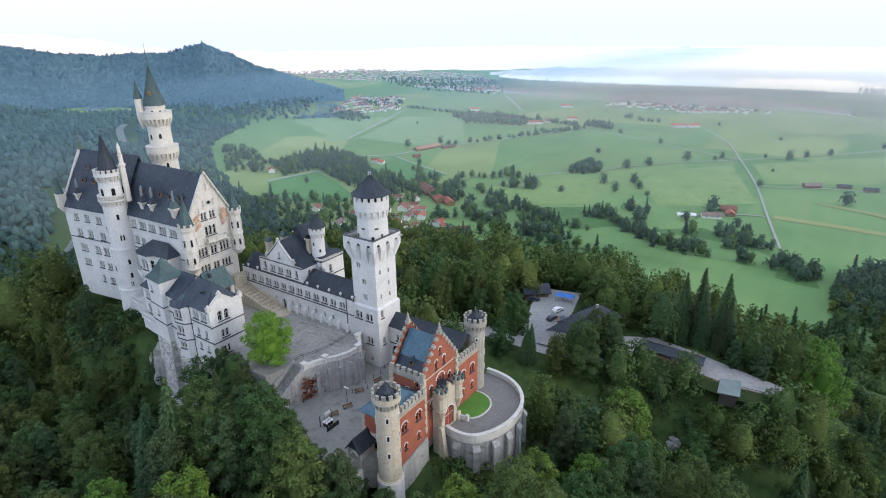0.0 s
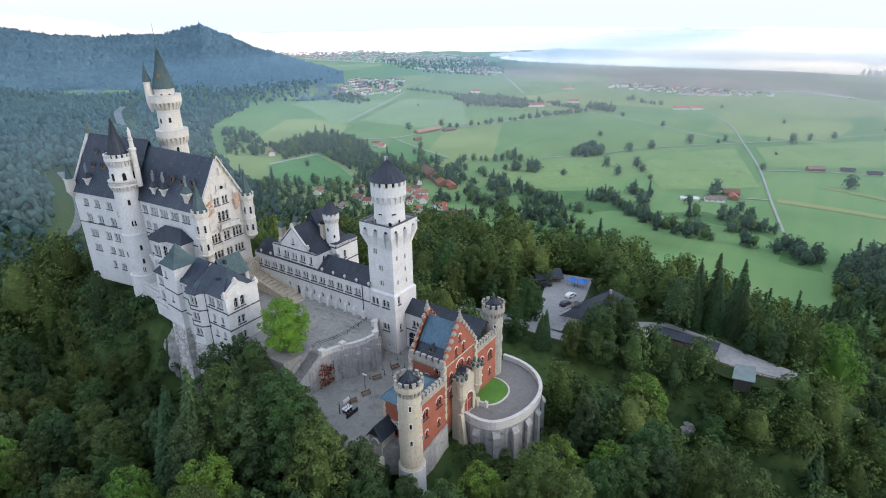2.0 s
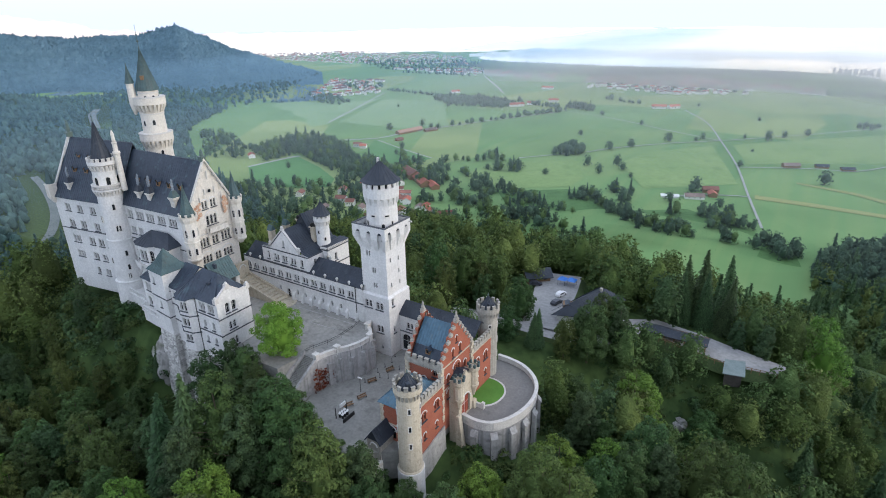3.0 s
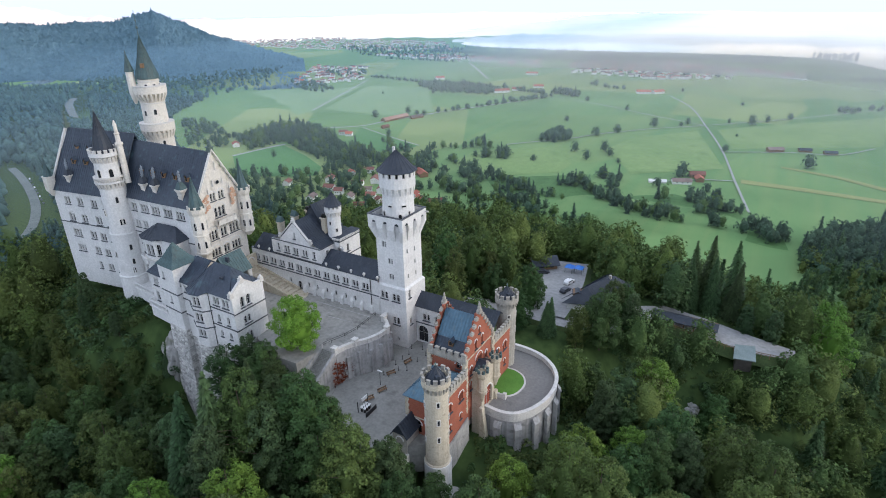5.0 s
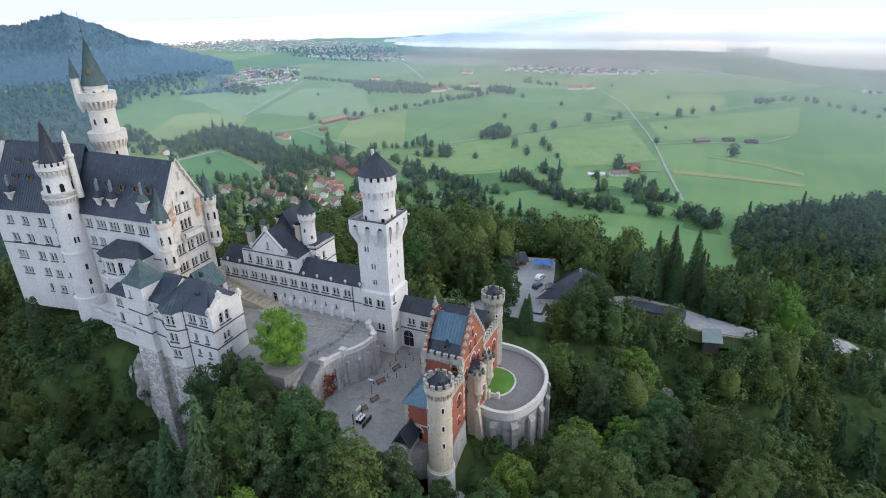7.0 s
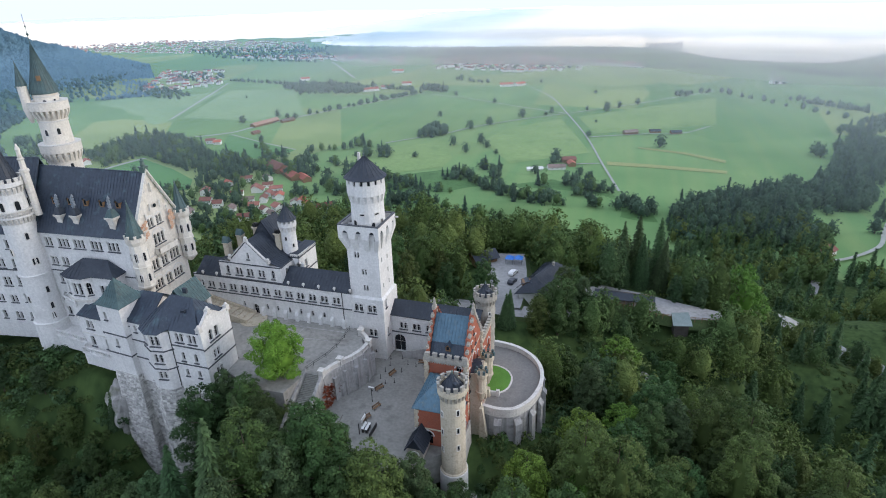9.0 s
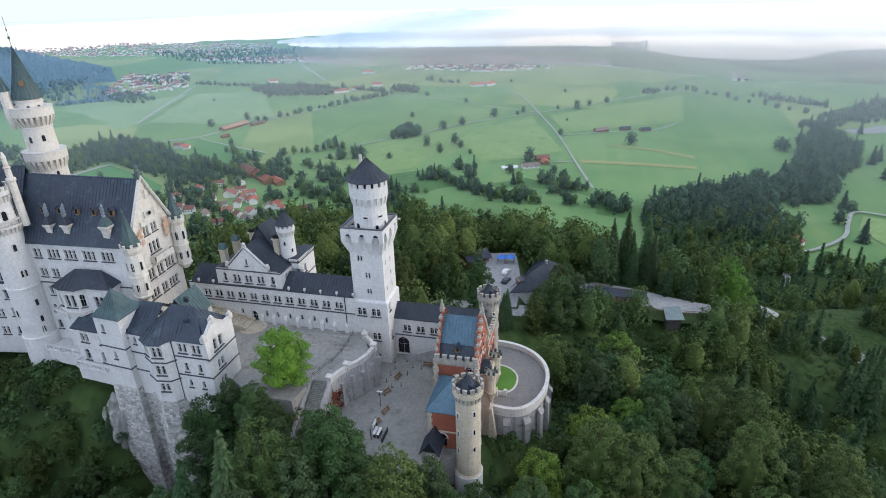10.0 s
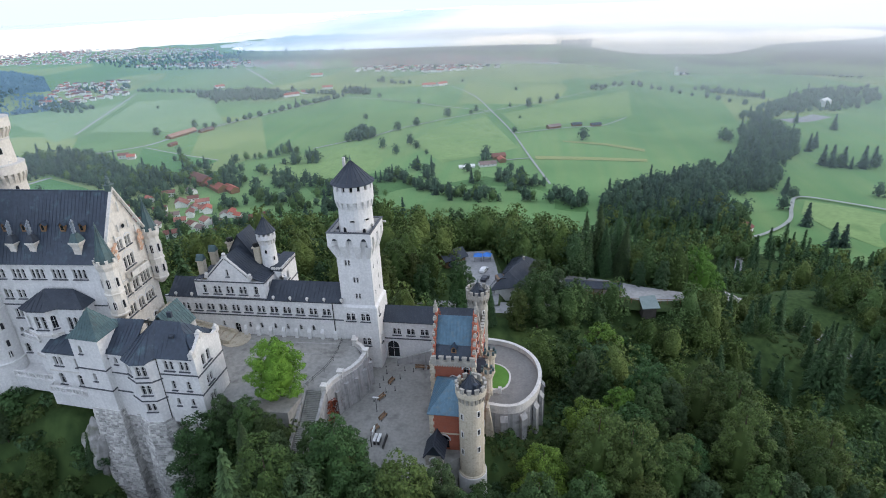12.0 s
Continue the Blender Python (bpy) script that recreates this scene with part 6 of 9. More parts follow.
wall(gate, (GX0g, GYs), (GX1g, GYs), -2, 10.0, BRICK, [(4.0, 4.6, 1, 0.8, 2.0), (6.6, 7.6, 1, 0.9, 1.4)], bands=(9.4,), band_mat=SAND)
wall(gate, (GX1g, GYn), (GX0g, GYn), -4, 10.0, BRICK)
# quoins, copings and battlemented parapet of yellow stone
for x in (GX0g, GX1g):
    for y in (GYs, GYn):
        for k in range(14):
            s = 0.55 if k % 2 else 0.36
            g = Geo()
            g.box(x - s, x + s, y - (0.36 if k % 2 else 0.55), y + (0.36 if k % 2 else 0.55), -3 + k * 0.95, -3 + k * 0.95 + 0.9)
            part("quoin", g, SAND, gate, "yellow sandstone corner block")
tm = Geo()
tm.box(-0.42, 0.42, -0.24, 0.24, 0, 0.85)
tm.box(-0.5, 0.5, -0.32, 0.32, 0.85, 1.0)
mer = tm.mesh("merlon", SANDGREY)
g = Geo()
g.box(GX0g - 0.3, GX1g + 0.3, GYs - 0.4, GYs + 0.2, 9.7, 10.5)
for i in range(16):
    x = GX0g + 0.3 + i * 0.5
    g.box(x - 0.14, x + 0.14, GYs - 0.38, GYs, 9.3, 9.7)
part("parapet", g, SANDGREY, gate)
for i in range(6):
    ob = new("merlon", mer)
    ob.parent = gate
    ob.location = Vector((GX0g + 0.3 + i * 1.5, GYs - 0.1, 10.5)) - gate.location
for gx in (GX0g, GX1g):
    for i in range(7):
        for s in (-1, 1):
            g = Geo()
            y = 84.6 + s * (6.0 - i * 0.96)
            z = 10.6 + 1.24 * i
            g.box(gx - 0.32, gx + 0.32, y - 0.45, y + 0.45, z - 0.1, z + 0.5)
            g.box(gx - 0.2, gx + 0.2, y - 0.16, y + 0.16, z + 0.5, z + 0.8)
            part("gable_step", g, SANDGREY, gate)
    g = Geo()
    g.box(gx - 0.4, gx + 0.4, 84.1, 85.1, 17.8, 18.7)
    part("gable_top", g, SANDGREY, gate)
g = Geo()
rx0, rx1 = GX0g + 0.45, GX1g - 0.45
g.slab([(rx0, 80.9, 12.6), (rx1, 80.9, 12.6), (rx1, 84.6, 17.1), (rx0, 84.6, 17.1)], 0.2, ribs=0.62, rib=0.09)
g.slab([(rx0, 88.3, 12.6), (rx1, 88.3, 12.6), (rx1, 84.6, 17.1), (rx0, 84.6, 17.1)], 0.2, ribs=0.62, rib=0.09)
part("roof", g, COPPER, gate, "blue copper roof with standing seams")
g = Geo()
g.slab([(rx0, 79.0, 10.1), (rx1, 79.0, 10.1), (rx1, 81.0, 12.5), (rx0, 81.0, 12.5)], 0.2, ribs=0.62)
part("lower_roof", g, SLATE, gate)
g = Geo()
g.slab([(rx0, 90.2, 10.1), (rx1, 90.2, 10.1), (rx1, 88.2, 12.5), (rx0, 88.2, 12.5)], 0.2, ribs=0.62)
part("lower_roof", g, SLATE, gate)
dormer(gate, -66.7, 79.9, 11.4, 0, 1.0, 1.1, 2.0)
# finials on the gable tops
for gx, gy in ((GX0g, 84.6), (GX1g, 84.6)):
    g = Geo()
    g.turned(gx, gy, [(0.35, 18.6), (0.4, 19.2), (0.2, 19.6), (0.26, 19.9), (0.05, 20.5)], 8)
    part("finial", g, SANDGREY, gate)

# south range with hipped copper roof
sr = thing("south_range", -66, 73, -3, "low red brick range with hipped blue-green copper roof", "building")
wall(sr, (-69.6, 67.6), (-62.9, 67.6), -6, 6.9, BRICK, [(2.4, -1.3, 1, 1.8, 2.8, True, True, False)], bands=(2.3, 6.5), band_mat=SAND)
wall(sr, (-69.6, 78.5), (-69.6, 67.6), -3, 6.9, BRICK, [], bands=(2.3, 6.5), band_mat=SAND)
wall(sr, (-62.3, 67.6), (-62.3, 78.6), -10, 7.0, BRICK, [(4.0, 2.2, 2, 0.65, 1.7), (8.6, 2.2, 2, 0.65, 1.7), (4.2, -2.2, 1, 0.55, 1.3), (8.4, -2.2, 1, 0.55, 1.3)], bands=(6.2,), band_mat=SAND, label="red brick wall with stone window frames")
g = Geo()
g.add([(-62.2, 67.6, -11), (-62.2, 78.6, -11), (-62.2, 78.6, -3.6), (-62.2, 67.6, -5.6), (-61.6, 67.6, -11), (-61.6, 78.6, -11), (-61.9, 78.6, -3.6), (-61.9, 67.6, -5.6)], [(4, 5, 6, 7), (7, 6, 2, 3), (0, 4, 7, 3), (1, 2, 6, 5)])
part("plinth", g, RUBBLE, sr, "pale stone plinth")
g = Geo()
pk = (-66.2, 73.0, 10.2)
q = [(-70.0, 67.1, 6.9), (-62.4, 67.1, 6.9), (-62.4, 78.3, 6.9), (-70.0, 78.3, 6.9)]
for i in range(4):
    g.slab([q[i], q[(i + 1) % 4], pk] if i != 1 else [q[1], q[2], pk], 0.2, ribs=0.55)
part("roof", g, COPPER, sr, "hipped blue-green copper roof")
for i in range(12):
    w = 0.8 if i % 2 else 0.6
    g = Geo()
    g.box(-69.68, -69.6 + w, 67.5, 67.5 + (1.3 - w), -2 + i * 0.7, -2 + i * 0.7 + 0.65)
    part("quoin", g, LIME if i < 6 else SAND, sr, "pale corner block")
for i in range(9):
    y = 68.8 + i * 1.15
    g = Geo()
    g.box(-62.65, -62.1, y - 0.32, y + 0.32, 7.0, 8.3)
    g.box(-62.75, -62.0, y - 0.4, y + 0.4, 8.3, 8.5)
    part("merlon", g, SANDGREY, sr)
g = Geo()
g.box(-62.6, -62.15, 67.8, 78.6, 6.6, 7.4)
part("parapet", g, SANDGREY, sr)
# small porch at the court's south end
pch = thing("porch", -68.3, 64.6, -3, "small stone porch with steep dark roof", "porch")
g = Geo()
g.box(-69.9, -66.8, 63.4, 67.5, -6.0, 0.9)
part("body", g, SANDGREY, pch)
put_window(pch, -68.35, 63.38, -1.6, 0, 1, 1.2, 1.8, True, True, False)
g = Geo()
g.slab([(-70.3, 63.0, 0.6), (-68.3, 63.0, 3.4), (-68.3, 67.6, 3.4), (-70.3, 67.6, 0.6)], 0.2, ribs=0.6)
g.slab([(-66.4, 63.0, 0.6), (-68.3, 63.0, 3.4), (-68.3, 67.6, 3.4), (-66.4, 67.6, 0.6)], 0.2, ribs=0.6)
g.add([(-69.9, 63.4, 0.9), (-66.8, 63.4, 0.9), (-68.3, 63.4, 3.2)], [(0, 1, 2)])
part("roof", g, DARKROOF, pch)
g = Geo()
g.box(-71.5, -66.5, 60.6, 63.6, -9, -3.2)
part("footing", g, RUBBLE, pch)

# north range with dark roof joining the square tower
nr = thing("north_range", -75, 96, -3, "low white range with arched windows and dark roof", "building")
wall(nr, (-85.0, 95.0), (-70.9, 95.0), -3, 8.6, LIME, [(1.9, -1.2, 1, 2.4, 4.0, True, True, False), (3.0, 5.0, 2, 0.7, 1.5), (6.2, 5.0, 2, 0.7, 1.5), (9.4, 5.0, 2, 0.7, 1.5), (12.6, 5.0, 2, 0.7, 1.5)], bands=(3.9, 8.2))
wall(nr, (-70.9, 100.4), (-85.0, 100.4), -8, 8.6, LIME)
g = Geo()
g.slab([(-85.2, 94.5, 8.6), (-64, 94.5, 8.6), (-64, 97.7, 11.2), (-85.2, 97.7, 11.2)], 0.2, ribs=0.8)
g.slab([(-85.2, 100.8, 8.6), (-64, 100.8, 8.6), (-64, 97.7, 11.2), (-85.2, 97.7, 11.2)], 0.2, ribs=0.8)
part("roof", g, DARKROOF, nr)
wall(nr, (-62.4, 90.6), (-62.4, 99.4), -8, 7.6, BRICK, [(2.4, 2.4, 2, 0.65, 1.7), (6.2, 2.4, 2, 0.65, 1.7), (2.4, -1.8, 1, 0.6, 1.4), (6.2, -1.8, 1, 0.6, 1.4)], bands=(6.8,), band_mat=SAND, label="red brick wall with stone window frames")
for i in range(7):
    y = 91.6 + i * 1.2
    g = Geo()
    g.box(-62.75, -62.2, y - 0.32, y + 0.32, 7.6, 8.9)
    g.box(-62.85, -62.1, y - 0.4, y + 0.4, 8.9, 9.1)
    part("merlon", g, SANDGREY, nr)
g = Geo()
g.box(-62.7, -62.25, 90.6, 99.6, 7.2, 8.0)
part("parapet", g, SANDGREY, nr)
# outside steps to the north range
g = Geo()
for i in range(18):
    g.box(-81.5 + i * 0.5, -81.0 + i * 0.5, 93.2, 94.8, -2, -1.4 + i * 0.19)
sp = single("outside_steps", g, COURT, "grey stone steps along the white range", "stairs")
g = Geo()
g.add([(-82, 92.9, -2), (-72.4, 92.9, -2), (-72.4, 92.9, 3.1), (-82, 92.9, -0.3), (-82, 93.2, -2), (-72.4, 93.2, -2), (-72.4, 93.2, 3.1), (-82, 93.2, -0.3)], [(3, 2, 1, 0)[::-1], (4, 5, 6, 7)[::-1], (3, 2, 6, 7), (0, 3, 7, 4)])
single("step_parapet", g, OLDWALL, "sloping grey stone parapet of the steps", "parapet")

# portal of yellow sandstone
po = thing("portal", -61, 84.6, -5, "yellow sandstone gate portal with twin corner turrets and red gate", "portal")
pw = [(3.0, -4.0, 1, 3.0, 4.6, True, True, False)]
wall(po, (-60.4, 81.6), (-60.4, 87.6), -10, 5.6, SAND, pw, top=[(4.2, 5.6), (3.0, 7.2), (1.8, 5.6)])
wall(po, (-62.7, 81.6), (-60.4, 81.6), -10, 5.6, SAND)
wall(po, (-60.4, 87.6), (-62.7, 87.6), -10, 5.6, SAND)
g = Geo()
for i in range(6):
    g.box(-60.88, -60.8, 83.1 + i * 0.5, 83.56 + i * 0.5, -4.0, 0.3)
part("gate_leaf", g, REDDOOR, po, "red painted wooden gate")
g = Geo()
g.slab([(-60.8, 81.9, 5.6), (-60.8, 84.6, 7.0), (-62.8, 84.6, 7.0), (-62.8, 81.9, 5.6)], 0.2)
g.slab([(-60.8, 87.3, 5.6), (-60.8, 84.6, 7.0), (-62.8, 84.6, 7.0), (-62.8, 87.3, 5.6)], 0.2)
part("roof", g, DARKROOF, po)
for y in (81.5, 87.7):
    g = Geo()
    g.turned(-60.3, y, [(0.25, -0.8), (0.8, 1.0), (1.15, 1.8), (1.15, 2.1), (1.0, 2.2), (1.0, 5.2), (1.3, 5.8), (1.3, 6.6), (1.0, 6.6), (1.0, 6.2)], 10)
    tr = part("turret", g, SAND, po)
    for i in range(7):
        a = math.tau * i / 7
        g = Geo()
        g.box(-60.3 + 1.15 * math.cos(a) - 0.22, -60.3 + 1.15 * math.cos(a) + 0.22, y + 1.15 * math.sin(a) - 0.22, y + 1.15 * math.sin(a) + 0.22, 6.6, 7.3)
        part("merlon", g, PATINA, tr)
for y in (81.4, 87.8):
    g = Geo()
    g.prism([(-60.6, y - 0.6), (-58.9, y - 0.6), (-58.9, y + 0.6), (-60.6, y + 0.6)], -10, -2.2, top=[(-60.6, y - 0.6), (-60.0, y - 0.6), (-60.0, y + 0.6), (-60.6, y + 0.6)])
    part("buttress", g, SAND, po)


def gate_tower(x, y, zb, zstep, zt, label):
    t = thing("gate_tower", x, y, zb, label, "tower", "flanking towers of the gatehouse")
    g = Geo()
    g.turned(x, y, [(2.6, zb), (2.55, zstep), (2.42, zstep + 0.25), (2.25, zstep + 0.3), (2.2, zt - 3.2), (2.2, zt - 2.25), (2.68, zt - 2.0), (2.68, zt - 0.95), (2.3, zt - 0.95), (2.3, zt - 1.6)], 28)
    part("shaft", g, SANDGREY if zb > -10 else SAND, t)
    g = Geo()
    g.turned(x, y, [(2.66, zb), (2.62, zstep - 0.05), (2.3, zstep + 0.24)], 28)
    part("foot", g, LIME, t, "pale stone foot")
    corbels(t, x, y, 2.2, 2.65, zt - 3.3, zt - 2.05, 18, SANDGREY)
    merlons(t, x, y, 2.5, zt - 0.95, 12, GATESTONE, 0.72, 0.85, 0.32)
    cone_roof(t, x, y, 2.1, zt - 1.3, zt + 1.5, DARKROOF, 10, 0.0, 0.7)
    g = Geo()
    g.box(x + 0.5, x + 1.3, y - 1.4, y - 0.7, zt - 0.9, zt + 0.3, rot=-30)
    part("dormer", g, DARKROOF, t)
    for a in (-50, -130, 20):
        for k in range(3):
            slit(t, x, y, 2.2, a, zt - 6.0 - k * 3.9 - (0.8 if a == -130 else 0), 0.42, 1.1, False)
    return t


gate_tower(-61.8, 66.2, -13.5, -4.2, 15.4, "round yellow-grey stone gate tower with battlements and dark cone")
gate_tower(-64.1, 101.0, -9.5, -5.6, 14.6, "round grey stone gate tower with battlements and dark cone")

# ---- terrace in front of the gate ----
rim = [(-60.4, 83.0), (-57.0, 82.6), (-54.0, 83.4), (-51.8, 85.8), (-50.3, 89.2), (-49.6, 93.0), (-49.8, 97.0), (-51.0, 100.6), (-53.4, 103.8), (-57.0, 106.2), (-61.0, 107.2), (-64.2, 107.3)]
bastion = thing("gate_terrace", -56, 95, -20, "rounded terrace with buttressed grey stone bastion wall", "terrace")


def dense(pts, k=4):
    """A smooth run through the points."""
    out = []
    for i in range(len(pts) - 1):
        p0, p1, p2, p3 = (Vector(pts[max(0, min(len(pts) - 1, j))]) for j in (i - 1, i, i + 1, i + 2))
        for s in range(k):
            t = s / k
            q = 0.5 * ((2 * p1) + (p2 - p0) * t + (2 * p0 - 5 * p1 + 4 * p2 - p3) * t * t + (3 * p1 - p0 - 3 * p2 + p3) * t ** 3)
            out.append((q.x, q.y))
    return out + [tuple(pts[-1])]


dr = dense(rim)
g = Geo()
g.prism(dr + [(-64.2, 100.5), (-62.6, 90.0), (-62.6, 83.0)], -20.0, -4.35, top=None)
part("bastion_wall", g, OLDWALL, bastion)
g = Geo()
g.prism(dr + [(-64.2, 100.5), (-62.6, 90.0), (-62.6, 83.0)], -4.34, -4.1)
part("paving", g, PAVE, bastion, "grey-beige paving")
g = Geo()
for a, b in zip(dr, dr[1:]):
    d = (Vector(b) - Vector(a)).normalized()
    o = Vector((d.y, -d.x))
    zr = -3.0
    g.prism([(a[0] + o.x * 0.15, a[1] + o.y * 0.15), (b[0] + o.x * 0.15, b[1] + o.y * 0.15), (b[0] - o.x * 0.45, b[1] - o.y * 0.45), (a[0] - o.x * 0.45, a[1] - o.y * 0.45)], -4.9, zr)
    g.prism([(a[0] + o.x * 0.28, a[1] + o.y * 0.28), (b[0] + o.x * 0.28, b[1] + o.y * 0.28), (b[0] - o.x * 0.55, b[1] - o.y * 0.55), (a[0] - o.x * 0.55, a[1] - o.y * 0.55)], zr, zr + 0.2)
part("parapet", g, TRIM, bastion, "pale stone parapet")
for i in (4, 9, 14, 18, 22, 27, 32, 37):
    a, b = Vector(dr[i]), Vector(dr[i + 1])
    d = (b - a).normalized()
    o = Vector((d.y, -d.x))
    c = a + o * 0.2
    q = [c - d * 0.7, c + o * 1.1 - d * 0.7, c + o * 1.1 + d * 0.7, c + d * 0.7]
    q2 = [c - d * 0.7, c + o * 0.7 - d * 0.7, c + o * 0.7 + d * 0.7, c + d * 0.7]
    g = Geo()
    g.prism([(p.x, p.y) for p in q], -20, -6.4, top=[(p.x, p.y) for p in q2])
    q3 = [c - d * 0.8, c + o * 0.95 - d * 0.8, c + o * 0.95 + d * 0.8, c + d * 0.8]
    q4 = [c - d * 0.8, c + o * 0.1 - d * 0.8, c + o * 0.1 + d * 0.8, c + d * 0.8]
    g.prism([(p.x, p.y) for p in q3], -6.4, -5.3, top=[(p.x, p.y) for p in q4])
    part("buttress", g, OLDWALL, bastion)
# lawn with stone edge
lawn = [(-62.4, 88.9), (-60.4, 88.6), (-58.4, 89.3), (-57.0, 90.9), (-56.5, 93.2), (-56.8, 95.6), (-58.2, 97.6), (-60.4, 98.6), (-62.3, 98.6)]
dl = dense(lawn)
g = Geo()
g.prism(dl, -4.2, -3.98)
single("lawn", g, LAWN, "bright green lawn within a stone edge", "lawn", base=(-60, 93.5, -4.2))
g = Geo()
for a, b in zip(dl, dl[1:]):
    d = (Vector(b) - Vector(a)).normalized()
    o = Vector((d.y, -d.x))
    g.prism([(a[0] + o.x * 0.4, a[1] + o.y * 0.4), (b[0] + o.x * 0.4, b[1] + o.y * 0.4), b, a], -4.15, -3.94)
single("lawn_edge", g, TRIM, "pale stone edging of the lawn", "edging")
g = Geo()
g.box(-62.4, -58.2, 88.0, 88.5, -4.2, -3.1)
g.box(-58.6, -57.9, 87.9, 88.6, -4.2, -2.6)
single("low_wall", g, TRIM, "low pale stone wall beside the gate drive", "wall")


# ---- trees ----
def ico(sub):
    bm = bmesh.new()
    bmesh.ops.create_icosphere(bm, subdivisions=sub, radius=1.0)
    co = np.array([v.co[:] for v in bm.verts])
    f = np.array([[v.index for v in q.verts] for q in bm.faces])
    bm.free()
    return co, f


ICO = {k: ico(k + 1) for k in (1, 2, 3)}


def tufted(rnd, sub, h, w, base, tufts, deep=0.34, taper=0.35):
    """A closed crown of many rounded tufts, egg-shaped, as vertices and triangles."""
    p, f = ICO[sub]
    d = rnd.normal(size=(tufts, 3))
    d /= np.linalg.norm(d, axis=1)[:, None]
    k = 0.62 if tufts > 16 else 0.8
    ang = np.arccos(np.clip(p @ d.T, -1, 1)) / (k * rnd.uniform(0.75, 1.3, (1, tufts)))
    r = (1 - deep) + deep * np.clip(1 - ang ** 2, 0, 1).max(axis=1) * np.random.default_rng(len(p)).uniform(0.8, 1.15, len(p))
    q = p * r[:, None]
    t = (q[:, 2] + 1) / 2
    side = 1 - taper * np.clip(t, 0, 1) ** 1.6
    lean = rnd.normal(scale=0.05, size=2) * w
    return np.stack([q[:, 0] * w / 2 * side + lean[0] * t, q[:, 1] * w / 2 * side + lean[1] * t, base + (h - base) * t], 1), f


def joined(solid, leaves):
    co, f = solid
    return np.concatenate([co, leaves.reshape(-1, 3)]), np.concatenate([f, len(co) + np.arange(len(leaves) * 3).reshape(-1, 3)])


def sprays(rnd, solid, n, size, out=0.25, droop=0.35):
    """Leaf sprays scattered evenly over a closed crown, turned outwards and hanging a little."""
    co, f = solid
    t = co[f]
    nn = np.cross(t[:, 1] - t[:, 0], t[:, 2] - t[:, 0])
    area = np.linalg.norm(nn, axis=1)
    i = rnd.choice(len(f), n, p=area / area.sum())
    u, v = rnd.random((n, 1)), rnd.random((n, 1))
    flip = (u + v) > 1
    u, v = np.where(flip, 1 - u, u), np.where(flip, 1 - v, v)
    d = nn[i] / area[i][:, None]
    s = size * rnd.uniform(0.55, 1.45, (n, 1))
    p = t[i, 0] + u * (t[i, 1] - t[i, 0]) + v * (t[i, 2] - t[i, 0]) + d * rnd.uniform(-0.6, 1.0, (n, 1)) * out
    m = d + rnd.normal(scale=0.26, size=(n, 3)) + np.array([0, 0, 0.3])
    m /= np.linalg.norm(m, axis=1)[:, None]
    a = np.cross(m, rnd.normal(size=(n, 3)))
    a /= np.linalg.norm(a, axis=1)[:, None]
    b = np.cross(m, a)
    tip = p + b * s * 1.15 + d * s * 0.35
    tip[:, 2] -= droop * s[:, 0]
    return np.stack([p - a * s * 0.85 - b * s * 0.5, p + a * s * 0.85 - b * s * 0.5, tip], 1)


def lobes_of(rnd, h, w, base, n, fat):
    """Branch clumps that fill an uneven egg-shaped crown: centres and radii."""
    out = []
    lean = rnd.normal(scale=0.035, size=2) * w
    for i in range(n):
        t = (i + rnd.uniform(0, 1)) / n
        z = base + (h - base) * (0.04 + 0.93 * t ** 0.9)
        R = w / 2 * (math.sin(math.pi * (0.12 + 0.80 * t ** 0.85)) ** 0.75) * (1 - 0.18 * t)
        a = i * 2.399963 + rnd.uniform(-0.5, 0.5)
        d = R * rnd.uniform(0.50, 0.98)
        r = fat * w * rnd.uniform(0.75, 1.35) * (1 - 0.35 * t)
        out.append((np.array([d * math.cos(a) + lean[0] * t, d * math.sin(a) + lean[1] * t, z]), r))
    return out


def leafy(rnd, lobes, leaves, size, flat_=0.72, droop=0.35):
    """Leaf sprays, one triangle each, shared among the clumps by their skin; most lie on the upper, outer side."""
    area = np.array([r * r for _, r in lobes])
    out = []
    for (c, r), k in zip(lobes, np.maximum(5, (leaves * area / area.sum()).astype(int))):
        d = rnd.normal(size=(k, 3))
        d[:, 2] += 0.45
        axis_ = np.array([c[0], c[1], 0.0])
        d += 0.55 * axis_ / (np.linalg.norm(axis_) + 1e-6)
        d /= np.linalg.norm(d, axis=1)[:, None]
        p = c + d * r * rnd.uniform(0.55, 1.12, (k, 1)) ** 0.8 * np.array([1.12, 1.12, flat_])
        p[:, 2] -= droop * 0.3 * r * np.clip((d[:, :2] ** 2).sum(1), 0, 1)
        m = d * 0.8 + rnd.normal(scale=0.38, size=(k, 3)) + np.array([0, 0, 0.45])
        m /= np.linalg.norm(m, axis=1)[:, None]
        a = np.cross(m, rnd.normal(size=(k, 3)))
        a /= np.linalg.norm(a, axis=1)[:, None]
        b = np.cross(m, a)
        q = size * rnd.uniform(0.55, 1.5, (k, 1))
        tip = p + b * q * 1.25
        tip[:, 2] -= droop * q[:, 0]
        out.append(np.stack([p - a * q * 0.8 - b * q * 0.55, p + a * q * 0.8 - b * q * 0.55, tip], 1))
    return np.concatenate(out)


